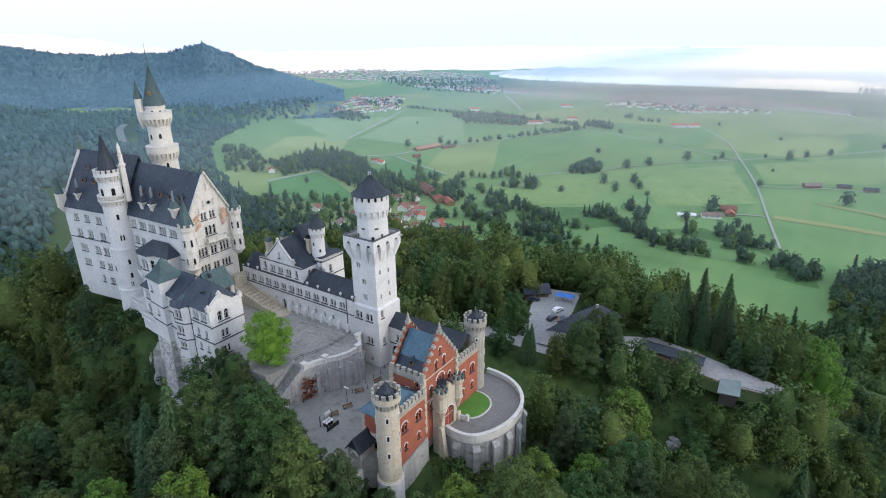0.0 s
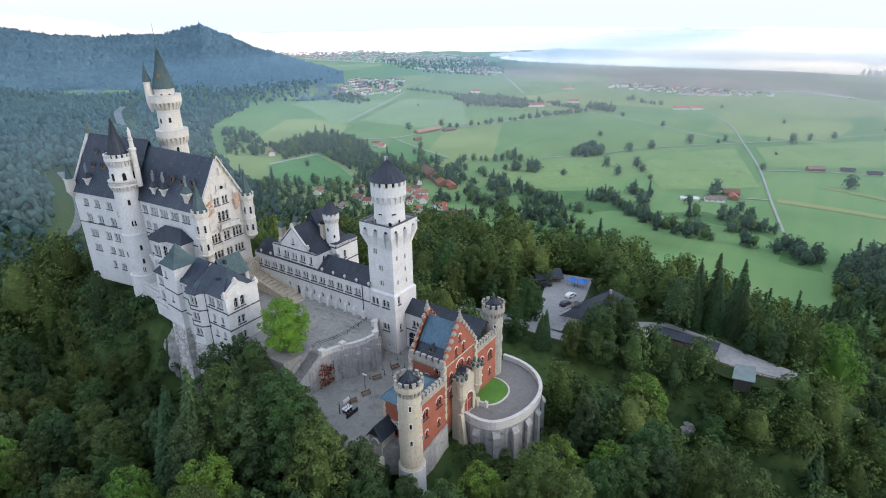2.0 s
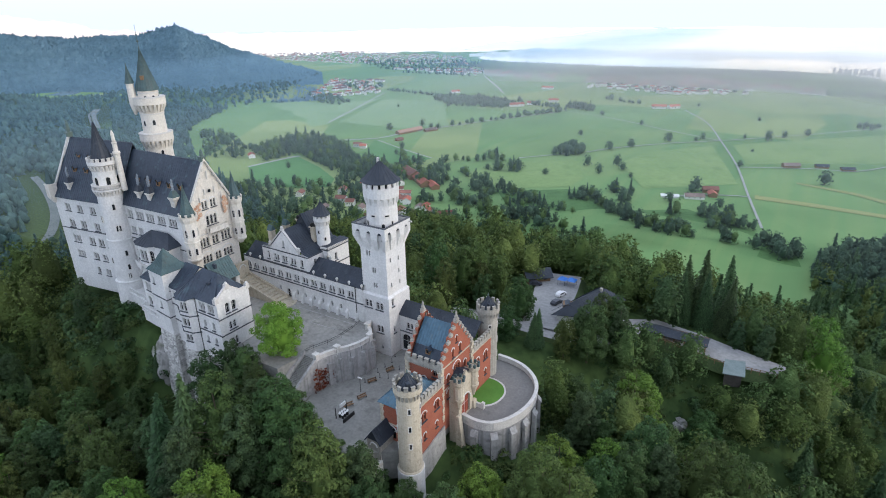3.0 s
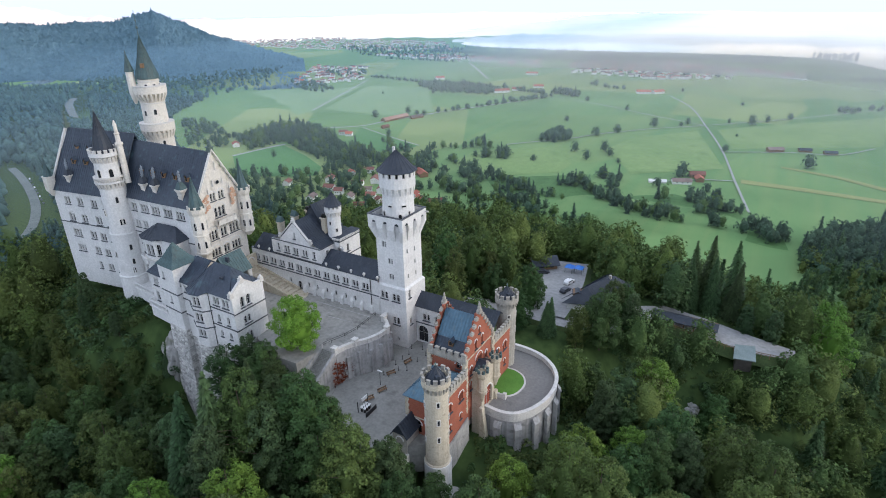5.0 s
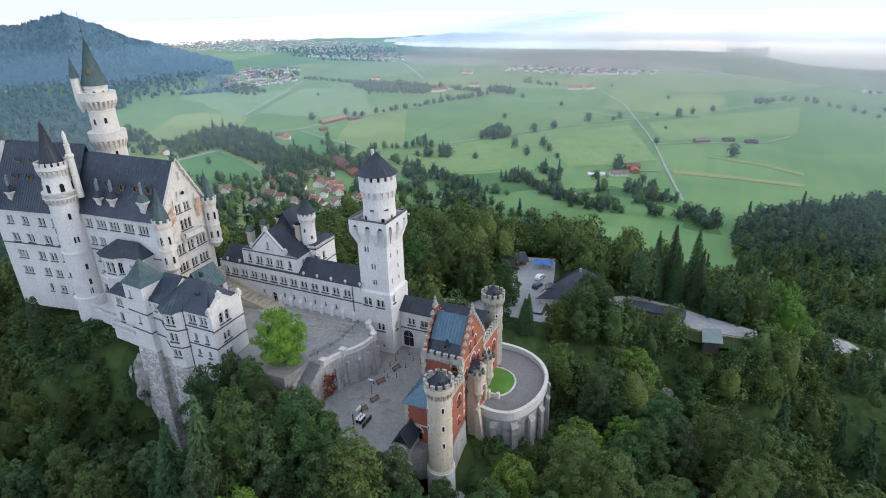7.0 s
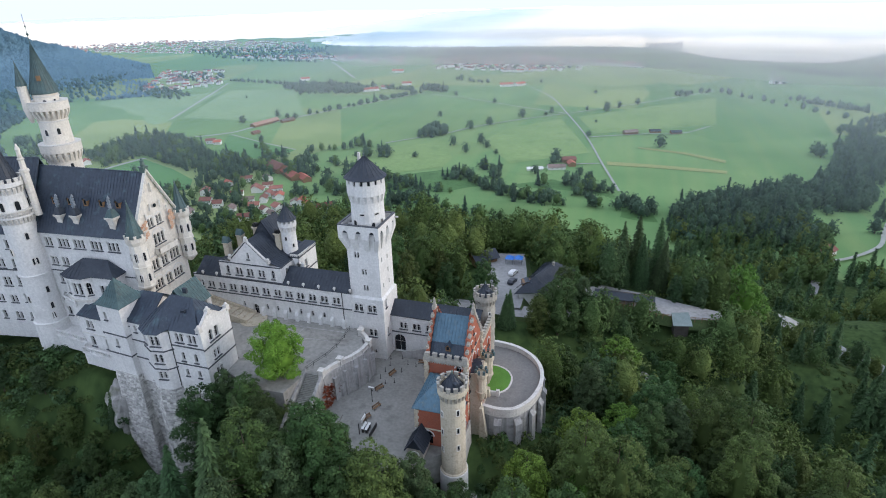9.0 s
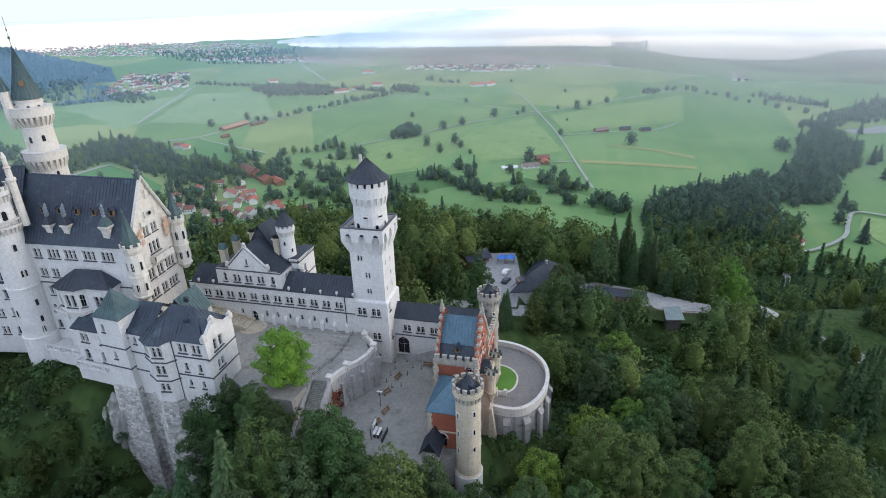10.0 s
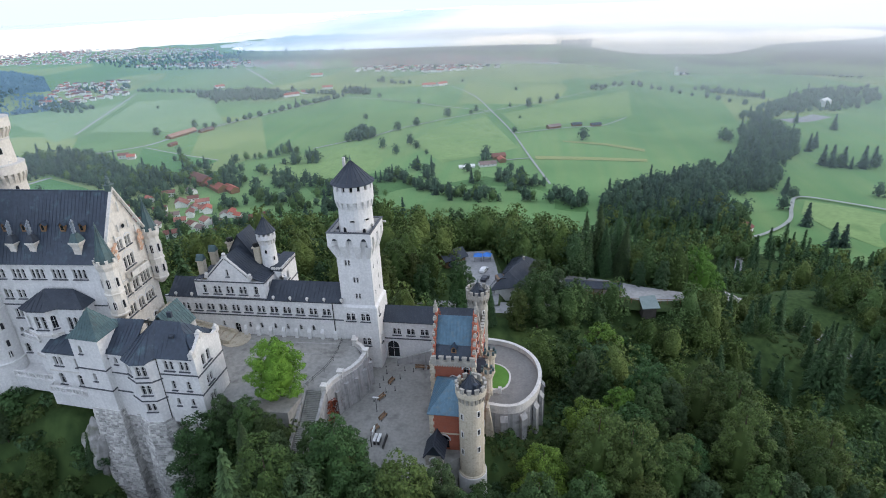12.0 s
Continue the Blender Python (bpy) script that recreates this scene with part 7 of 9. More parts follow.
def broad_crown(seed, h, w, leaves, size, base=0.10, n=64, fat=0.125):
    """A broad-leaved crown of height h and width w: leafy branch clumps round a ragged dark heart."""
    rnd = np.random.default_rng(seed)
    lob = lobes_of(rnd, h, w, h * base, n, fat)
    heart = tufted(np.random.default_rng(seed + 7), 2, h * 0.84, w * 0.5, h * (base + 0.05), 30, 0.55, 0.3)
    return joined(heart, leafy(rnd, lob, leaves, size))


def clump_crown(seed, h, w, sub, tufts, leaves, size, taper=0.32):
    """A crown seen from afar: larger sprays in fewer clumps."""
    if leaves < 60:
        shape = lambda k: tufted(np.random.default_rng(seed), k, h, w, h * 0.06, tufts, 0.44, taper)
        return joined(shape(1), sprays(np.random.default_rng(seed + 500), shape(2), leaves, size, 0.06 * w))
    rnd = np.random.default_rng(seed)
    lob = lobes_of(rnd, h, w * 1.02, h * 0.06, max(14, tufts), 0.17)
    heart = tufted(np.random.default_rng(seed + 7), 1, h * 0.92, w * 0.74, h * 0.08, 14, 0.45, taper)
    return joined(heart, leafy(rnd, lob, leaves, size))


def fir_crown(seed, h, w, rings, per, size):
    """Spruce: whorls of drooping branch fans round a slim cone."""
    rnd = np.random.default_rng(seed)
    out = []
    for i in range(rings):
        t = i / (rings - 1)
        z = h * (0.10 + 0.88 * t)
        R = w / 2 * (1 - t) ** 0.85 + 0.15
        n = max(5, int(per * R))
        a = rnd.uniform(0, math.tau, n)
        for k in (0.4, 0.7, 1.0):
            rr = R * k * rnd.uniform(0.75, 1.15, n)
            p = np.stack([rr * np.cos(a), rr * np.sin(a), z - 0.42 * rr + rnd.normal(scale=0.15, size=n)], 1)
            o = np.stack([np.cos(a), np.sin(a), np.full(n, -0.5)], 1)
            o /= np.linalg.norm(o, axis=1)[:, None]
            s = np.stack([-np.sin(a), np.cos(a), rnd.normal(scale=0.25, size=n)], 1)
            L, W = size * rnd.uniform(0.9, 1.6, (n, 1)), size * rnd.uniform(0.5, 0.9, (n, 1))
            out.append(np.stack([p - o * L * 0.6 - s * W, p - o * L * 0.6 + s * W, p + o * L], 1))
    return joined(tiered(rnd, h * 0.96, w * 0.62, 5, 9), np.concatenate(out))


def tiered(rnd, h, w, tiers, seg):
    """A closed spruce cone of ragged skirts."""
    rows = []
    for i in range(tiers):
        t = i / tiers
        for R, z in ((w / 2 * (1 - t) ** 0.9, h * (0.06 + 0.92 * t)), (w / 2 * (1 - t) ** 0.9 * 0.62, h * (0.06 + 0.92 * (t + 0.75 / tiers)))):
            a = (np.arange(seg) + rnd.uniform(-0.3, 0.3, seg)) * math.tau / seg
            rr = R * rnd.uniform(0.72, 1.18, seg)
            rows.append(np.stack([rr * np.cos(a), rr * np.sin(a), z + rnd.normal(scale=0.02 * h, size=seg)], 1))
    rows.append(np.tile([[0, 0, h]], (seg, 1)))
    co = np.concatenate(rows)
    f = []
    for i in range(len(rows) - 1):
        for j in range(seg):
            k = (j + 1) % seg
            f += [(i * seg + j, i * seg + k, (i + 1) * seg + k), (i * seg + j, (i + 1) * seg + k, (i + 1) * seg + j)]
    return co, np.array(f)


def crown_mesh(name, q, mat):
    return quads(name, q[0], q[1], mat)


def quad_mesh(name, q, mat):
    co = q.reshape(-1, 3)
    idx = np.arange(len(co)).reshape(-1, q.shape[1])
    return quads(name, co, idx, mat, False)


def trunk_mesh(seed, h, r, fork=True):
    rnd = random.Random(seed)
    g = Geo()
    g.turned(0, 0, [(r * 1.5, -1.0), (r * 1.15, 0.6), (r, h * 0.3), (r * 0.6, h * 0.65), (r * 0.12, h * 0.92)], 8)
    if fork:
        for i in range(6):
            a, z0, L = rnd.uniform(0, math.tau), h * rnd.uniform(0.3, 0.55), h * rnd.uniform(0.2, 0.32)
            d = Vector((math.cos(a), math.sin(a), 0.8)).normalized()
            s = Vector((-math.sin(a), math.cos(a), 0))
            u = d.cross(s)
            p0, p1 = Vector((0, 0, z0)), Vector((0, 0, z0)) + d * L
            v = []
            for p, q in ((p0, r * 0.4), (p1, r * 0.08)):
                v += [p + s * q, p + u * q, p - s * q, p - u * q]
            g.add(v, [(j, (j + 1) % 4, 4 + (j + 1) % 4, 4 + j) for j in range(4)])
    return g.mesh("trunk", BARK)


NEAR = []
for i in range(5):
    h, w = (21, 24, 19, 26, 22)[i], (11, 12, 11.5, 12.5, 9)[i]
    NEAR.append(("beech_tree", trunk_mesh(i, h, 0.32), crown_mesh("crown", broad_crown(10 + i, h, w, 12000, 0.185, 0.08, (70, 84, 62, 90, 76)[i], (0.12, 0.115, 0.13, 0.11, 0.135)[i]), (LEAF, LEAF_B, LEAF, LEAF_B, LEAF_C)[i]),
                 ("broad green beech tree on the castle slope", "olive-green beech tree on the castle slope", "broad green beech tree on the castle slope", "tall green beech tree on the castle slope", "narrow olive-green beech on the slope")[i], h, w))
for i in range(3):
    h, w = (22, 26, 18)[i], (7.0, 8.0, 6.0)[i]
    NEAR.append(("spruce_tree", trunk_mesh(50 + i, h, 0.26, False), crown_mesh("crown", fir_crown(60 + i, h, w, 46, 17, 0.40), LEAF_FIR), "dark green spruce with drooping branches", h, w))
MID = [clump_crown(100 + i, (19, 22, 17, 20, 23)[i], (13, 15, 13.5, 12, 13.5)[i], 2, (34, 40, 32, 34, 40)[i], 900, 0.46) for i in range(5)] + [fir_crown(120 + i, (23, 27)[i], (7.0, 8.0)[i], 26, 5.5, 0.85) for i in range(2)]
FAR = [clump_crown(140 + i, (13, 15, 12)[i], (12, 11.5, 13)[i], 1, 10, 5, 1.3, 0.15) for i in range(3)] + [tiered(np.random.default_rng(150), 20, 9, 4, 7)]


SIDE = [clump_crown(180 + i, (16, 19, 15)[i], (10.5, 10, 11)[i], 1, 18, 240, 0.75, 0.25) for i in range(3)] + [fir_crown(184 + i, (19, 23)[i], (7.2, 7.6)[i], 15, 3.0, 1.15) for i in range(2)]


def inside(poly, x, y):
    c = False
    for (x0, y0), (x1, y1) in zip(poly, poly[1:] + poly[:1]):
        if (y0 > y) != (y1 > y) and x < (x1 - x0) * (y - y0) / (y1 - y0) + x0:
            c = not c
    return c


BARE = [
    [(-74, 111), (-48, 111), (-42, 118), (-42, 128), (-50, 140), (-66, 134), (-82, 127), (-88, 118)],
    [(-188, 66), (-158, 68), (-150, 66), (-136, 62), (-128, 58), (-112, 61.5), (-104, 66), (-97, 66.5), (-97, 59), (-86, 58), (-72, 58), (-68, 56), (-57, 60), (-55, 78), (-46, 83), (-44, 100), (-54, 111), (-66, 111), (-66, 103), (-92, 103), (-104, 106), (-128, 106), (-160, 100), (-188, 92)],
    [(-100, 112), (-84, 127), (-68, 131), (-49, 134), (-42, 141), (-39, 156), (-20, 154), (-8, 151), (2, 162), (-4, 168), (-22, 169), (-44, 169), (-47, 164), (-50, 164), (-60, 167), (-64, 182), (-84, 180), (-80, 160), (-77, 143), (-90, 134), (-106, 122)],
    [(-600, 500), (-480, 490), (-350, 480), (-330, 640), (-480, 690), (-600, 670)],
    [(20, 292), (30, 244), (60, 232), (100, 238), (116, 262), (96, 292), (60, 296)],
    [(150, 528), (186, 530), (190, 574), (152, 576)],
    [(82, 268), (128, 440), (160, 545), (172, 545), (120, 400), (96, 262)],
]
MEADOW = [
    [(18, 560), (14, 530), (12, 492), (-60, 494), (-160, 494), (-300, 486), (-328, 455), (-345, 300), (-430, 300), (-640, 520), (-900, 600), (-1190, 800), (-1400, 1100), (-1650, 1500), (-1500, 2500), (-1500, 3000), (900, 3000), (1200, 2000), (656, 1420), (552, 1372), (391, 1212), (301, 1098), (290, 1025), (242, 876), (209, 798), (156, 760), (108, 729), (61, 695), (36, 656), (20, 616)],
    [(156, 545), (186, 508), (225, 480), (300, 462), (430, 540), (560, 900), (640, 1280), (516, 1161), (411, 1139), (347, 1024), (353, 956), (303, 831), (259, 765), (242, 707), (215, 682), (156, 688), (172, 656), (173, 611)],
]


def wooded(x, y):
    return not any(inside(p, x, y) for p in BARE) and not any(inside(p, x, y) for p in MEADOW)


rng = np.random.default_rng(7)
near_spots, mid_spots = [], []
STEP = 7.6
for gy in np.arange(-30, 620, STEP):
    for gx in np.arange(-420, 460, STEP):
        x, y = gx + rng.uniform(-3.2, 3.2), gy + rng.uniform(-3.2, 3.2)
        if gy > 260 and rng.random() < 0.35:
            continue
        # only what lies before the camera's sweep
        if y < 20 - 0.25 * (x + 60) and x > -60 or y < -4 and x > -120 or y < 0.9 * (-x - 190) - 30:
            continue
        if x > 40 + 0.75 * max(0, y):
            continue
        if not wooded(x, y):
            continue
        d = math.hypot(x + 40, y + 5)
        if not (d < 108 and -175 < x < 25 or math.hypot(x + 130, y - 20) < 62) and rng.random() < 0.36:
            continue
        (near_spots if d < 108 and -175 < x < 25 or math.hypot(x + 130, y - 20) < 62 else mid_spots).append((x, y))


def tree_choice(x, y):
    k = noise.noise(Vector((x * 0.013, y * 0.013, 3.0)))
    return k + rng.uniform(-0.25, 0.25) > (0.50 if x < -30 and y > 100 else 0.24)


# trees that stand out, with the height of their tops
PLANTED = [(-72.7, 140.5, 3.5, 0), (-88.7, 141, 4, 1), (-50.2, 134.4, 3.0, 2), (-45.1, 144.5, -1, 4), (-64.1, 131.1, -1, 7), (-94.5, 129, 8.5, 3), (-101, 136, 10, 0), (-33.8, 122.4, -6.5, 8), (-45.9, 113.4, -6, 0), (-33, 181, 4, 6), (-28.5, 182, 6, 5), (-21, 184, 5, 6),
           (-81.8, 54.5, 16, 0), (-91, 48, 17, 3), (-96.5, 44, 18, 5), (-104, 42, 11.5, 6), (-88, 52, 9, 2), (-71.2, 51.5, 11.2, 1), (-65.4, 57, 5.4, 4), (-76.5, 50, 9, 0), (-107.5, 63.5, 10.5, 4), (-111, 59.5, 9, 2), (-39, 83, -2, 8), (-48.5, 70.6, -1.5, 9), (-35.5, 122, -8.5, 1), (-46, 113, -7, 0),
           (-18, 139, -23, 2), (6, 179, -8, 8), (-65, 130, -2, 5), (-56, 131, -1.5, 1), (-94, 140, 9, 1), (-27, 178, 1, 6), (-21, 179, 0, 5), (-33, 177, 0, 6), (-101, 46, 2, 6), (-75, 59, 1, 2), (-103, 63, 8.5, 2), (-84, 136, 3, 0), (-97, 61, 8, 0), (-94, 57, 9, 4), (-100, 56.5, 12, 5), (-60, 61, -3, 2), (-61, 54, 3, 0),
           (-9, 169, -9, 4), (-16, 170, -10, 4), (-46, 146, -4, 0), (-43, 144, -6, 2), (-92, 56, 7, 0), (-84.5, 58, 10, 2), (-78, 58.5, 3, 0), (-72, 128.5, -1, 2), (-49.5, 153, -4, 4), (-55, 142.5, -5, 2), (-88, 57.5, 11, 0), (-71, 60, 0.5, 4), (-67, 60.5, -1, 2), (-50, 146, 1, 1), (-47.5, 152, -2, 0), (-160, 44, -9, 3), (-150, 46, -8, 0), (-171, 45, -10, 5)]
near_spots = [p for p in near_spots if all(math.hypot(p[0] - q[0], p[1] - q[1]) > 5.0 for q in PLANTED)]
mid_spots = [p for p in mid_spots if all(math.hypot(p[0] - q[0], p[1] - q[1]) > 5.0 for q in PLANTED)]
zn = ground(np.array([p[0] for p in near_spots]), np.array([p[1] for p in near_spots]))
NEAR.append(("beech_tree", NEAR[0][1], crown_mesh("crown", broad_crown(30, 20, 13, 12500, 0.185, 0.08, 84, 0.11), LEAF_BRIGHT), "fresh green broad-leaved tree on the slope", 20, 13))
NEAR.append(("maple_tree", NEAR[2][1], crown_mesh("crown", broad_crown(31, 18, 10.5, 10000, 0.175, 0.08, 66, 0.12), LEAF_BRIGHT), "fresh yellow-green maple on the slope", 18, 10.5))


def plant(x, y, z, k, s, sz):
    name, tm_, cm_, label, h, w = NEAR[k]
    e = new(name)
    e.matrix_basis = pose(x, y, z, rng.uniform(-3, 3), rng.uniform(-3, 3), rng.uniform(0, 360)) @ Matrix.Diagonal((s, s, sz, 1))
    tagged(e, label, "tree", "trees of the castle slope")
    for nm, me in (("trunk", tm_), ("crown", cm_)):
        o = new(nm, me)
        o.parent = e


for x, y, top, k in PLANTED:
    z = float(ground(np.array([x]), np.array([y]))[0]) - 0.4
    sz = max(0.5, (top - z) / NEAR[k][4])
    plant(x, y, z, k, min(1.25, max(0.6, sz)), sz)
for (x, y), z in zip(near_spots, zn):
    fir = tree_choice(x, y)
    k = int(rng.integers(5, 8)) if fir else int(rng.choice([0, 0, 1, 2, 2, 3, 3, 4, 4, 8]))
    s = rng.uniform(0.72, 1.08)
    # low growth right under the palace and the gate
    if -48 < x < 8 and 112 < y < 156:
        s *= 0.8
    if -182 < x < -108 and y > 46 or -58 < x < -40 and y > 76 or x > -72 and y > 55 and x < -52:
        s *= 0.5
    plant(x, y, z - 0.3, k, s, s * rng.uniform(0.85, 1.05))


def shrink(x, y):
    """Lower growth below the castle road and round the gravel works."""
    return 0.78 if -48 < x < 8 and 112 < y < 156 else 0.66 if 10 < x < 118 and 165 < y < 300 else 1.0


def forest(name, spots, kinds, mat_of, label, scale=(0.75, 1.1), pick=None):
    """Many joined crowns as one thing."""
    z = ground(np.array([p[0] for p in spots]), np.array([p[1] for p in spots]))
    sets = {}
    for (x, y), zz in zip(spots, z):
        k = pick(x, y)
        s, a = rng.uniform(*scale), rng.uniform(0, math.tau)
        co, f = kinds[k]
        q = co * s * shrink(x, y)
        c, sn = math.cos(a), math.sin(a)
        r = np.stack([q[:, 0] * c - q[:, 1] * sn + x, q[:, 0] * sn + q[:, 1] * c + y, q[:, 2] * rng.uniform(0.88, 1.12) + zz - 0.5], 1)
        st = sets.setdefault(mat_of(k), [[], [], 0])
        st[0].append(r)
        st[1].append(f + st[2])
        st[2] += len(r)
    for m, (v, f, n_) in sets.items():
        tagged(new(name, quads(name, np.concatenate(v), np.concatenate(f), m)), label, "forest", kind="stuff")


forest("forest", [p for p in mid_spots if p[1] > 330 or p[0] < -300 or p[0] > 150], SIDE, lambda k: (FOREST_A, FOREST_B, FOREST_A, FOREST_FIR, FOREST_FIR)[k], "dense mixed forest on the far hill", (0.8, 1.2),
       lambda x, y: int(rng.integers(3, 5)) if rng.random() < (0.42 if x > 0 else 0.25) else int(rng.integers(0, 3)))
mid_spots = [p for p in mid_spots if not (p[1] > 330 or p[0] < -300 or p[0] > 150)]
forest("forest", mid_spots, MID, lambda k: FOREST_FIR if k > 4 else (FOREST_A, FOREST_B, FOREST_C, FOREST_D, FOREST_C)[k], "dense mixed forest on the castle hill", (0.72, 1.05),
       lambda x, y: int(rng.integers(5, 7)) if tree_choice(x, y) else int(rng.integers(0, 5)))

# the bright lime tree of the upper court
lx, ly = -99.0, 70.4
e = thing("lime_tree", lx, ly, 5.9, "bright yellow-green lime tree in the upper court", "tree")
o = new("trunk", trunk_mesh(99, 11.0, 0.3))
o.parent = e
rl = np.random.default_rng(98)
o = new("crown", crown_mesh("crown", joined((ICO[2][0] * np.array([2.9, 2.9, 4.2]) + np.array([0, 0, 5.4]), ICO[2][1]), leafy(rl, lobes_of(rl, 13.0, 11.4, 0.6, 90, 0.105), 15000, 0.15)), LEAF_LIME))
o.parent = e


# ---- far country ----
far_ridge("far_hills", -70, 40, 4920, (-70, -66, -60, -56, -50, -40, -46, -58, -52, -62, -70, -62, -74, -82, -80), -158, PALEHILL, "rolling hills along the horizon, paled for haze", 1100, 3.0)
far_ridge("far_mountain", -84, -42, 4980, (90, 110, 95, 110, 100, 62, -10, -30, -45, -55, -65, -84), -158, PINKHILL, "far mountains tinted pink for morning haze", 600, 7.0)
far_ridge("blue_mountain", -86, -44, 2650, (150, 146, 142, 137, 133, 128, 124, 119, 115, 107, 98, 90, 80, 70, 60, 50, 41, 33, 24, 17, 11, 7, 4, 5, 7, 8, 8, 9, 17, 30, 44, 19, 0, -20, -43, -60, -74, -89, -104, -119, -133, -146, -158), -158, BLUEHILL, "wooded mountain beyond the valley, tinted blue for haze", (220, 220, 220, 220, 240, 480, 900, 900, 900), 1.2, 420, 110, 5.0)
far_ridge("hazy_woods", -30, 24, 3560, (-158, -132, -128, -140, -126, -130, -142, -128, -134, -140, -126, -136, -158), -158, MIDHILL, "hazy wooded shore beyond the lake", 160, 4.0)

WATER = bpy.data.materials.new("lake_water")
WATER.use_nodes = True
wp = WATER.node_tree.nodes["Principled BSDF"]
wp.inputs["Base Color"].default_value = (1.0, 0.97, 0.92, 1)
wp.inputs["Roughness"].default_value = 0.12
wp.inputs["Metallic"].default_value = 0.85


def flat(name, pts, z, mat, label, category, k=6):
    g = Geo()
    p = dense(pts + [pts[0]], k)[:-1]
    tris = tessellate([[Vector((x, y, 0)) for x, y in p]])
    g.add([(x, y, z) for x, y in p], [t if (Vector(p[t[1]]) - Vector(p[t[0]])).cross(Vector(p[t[2]]) - Vector(p[t[0]])) > 0 else t[::-1] for t in tris])
    ob = new(name, g.mesh(name, mat))
    return tagged(ob, label, category, kind="structure")


flat("water", [(-1600, 2860), (-1430, 2730), (-1180, 2690), (-930, 2660), (-450, 2700), (-180, 2690), (90, 2610), (230, 2310), (335, 2200), (510, 2145), (610, 2175), (742, 2340), (850, 2450), (1250, 2600), (1400, 3000), (900, 3350), (300, 3440), (-560, 3420), (-1130, 3300), (-1620, 3130)], -157.2, WATER, "wide pale lake reflecting the morning sky", "lake")
flat("water", [(-2148, 935), (-2075, 952), (-2089, 1002), (-2188, 1081), (-2285, 1123), (-2272, 1078), (-2185, 990)], VALLEY + 0.6, WATER, "small bright lake among the woods", "lake")


def strip(name, pts, w, mat, label, category, z=None, k=5, up=0.35, kind="structure"):
    """A road or path laid on the ground along a smooth line."""
    p = dense(pts, k)
    g = Geo()
    v = []
    for i, (x, y) in enumerate(p):
        a, b = Vector(p[max(0, i - 1)]), Vector(p[min(len(p) - 1, i + 1)])
        d = (b - a).normalized()
        o = Vector((-d.y, d.x)) * (w / 2)
        for s in (1, -1):
            xx, yy = x + o.x * s, y + o.y * s
            zz = float(ground(np.array([xx]), np.array([yy]))[0]) if z is None else z
            v.append((xx, yy, zz + up))
    g.add(v, [(2 * i, 2 * i + 1, 2 * i + 3, 2 * i + 2) for i in range(len(p) - 1)])
    return tagged(new(name, g.mesh(name, mat)), label, category, kind=kind)


# fields whose colour sets them apart
FIELDS = [
    (BRIGHTFIELD, "bright green mown field among the trees", 0.9, [(-785, 612), (-764, 705), (-676, 667), (-608, 627), (-583, 589), (-623, 562), (-672, 544), (-719, 560)]),
    (BRIGHTFIELD, "bright green mown field beside the farm", 0.5, [(-735, 885), (-632, 840), (-551, 808), (-560, 742), (-640, 760), (-700, 820)]),
    (OLIVEFIELD, "olive green unmown pasture among hedges", 0.45, [(-445, 741), (-438, 823), (-406, 865), (-325, 914), (-282, 817), (-282, 766), (-341, 720), (-412, 716)]),
    (OLIVEFIELD, "olive green pasture beside the country road", 0.4, [(-262, 930), (-242, 1034), (-152, 1140), (-80, 892), (-190, 805)]),
    (OLIVEFIELD, "olive green pasture beyond the crossroads", 0.45, [(-122, 1165), (-3, 1285), (160, 1430), (128, 1140), (-82, 1022)]),
    (STUBBLE, "narrow brown mown strip in the meadow", 0.5, [(-52, 826), (19, 824), (105, 816), (107, 830), (19, 841), (-54, 845)]),
    (STUBBLE, "narrow brown mown strip in the meadow", 0.55, [(-9, 932), (58, 908), (110, 870), (112, 886), (59, 922), (-10, 941)]),
    (OLIVEFIELD, "yellow ripe field beside the gravel path", 1.6, [(250, 655), (290, 634), (340, 590), (390, 520), (300, 500), (262, 530), (240, 572), (230, 612)]),
    (LUSHFIELD, "lush dark green meadow below the hedges", 0.4, [(-363, 693), (-270, 756), (-213, 726), (-194, 660), (-262, 630), (-322, 640)]),
    (LUSHFIELD, "lush dark green meadow at the foot of the hill", 0.4, [(-190, 690), (-120, 740), (-50, 700), (0, 660), (14, 590), (10, 500), (-60, 500), (-150, 500), (-210, 600)]),
    (PALEFIELD, "meadow at the foot of the mountain, paled for mist light", 0.45, [(-1165, 817), (-1280, 1020), (-1308, 1211), (-1169, 1249), (-1092, 1345), (-950, 990), (-943, 854), (-1005, 770)]),
    (PALEFIELD, "meadow before the village, paled for mist light", 0.45, [(-940, 1010), (-1080, 1360), (-900, 1400), (-690, 1090), (-760, 1010)]),
    (OLIVEFIELD, "narrow strip of ripe meadow before the village", 0.5, [(-235, 1680), (-160, 1560), (-100, 1440), (-85, 1450), (-140, 1580), (-215, 1700)]),
]
for mat, label, up, pts in FIELDS:
    flat("meadow", pts, VALLEY + up, mat, label, "field", 1)
VZ = VALLEY + 0.45
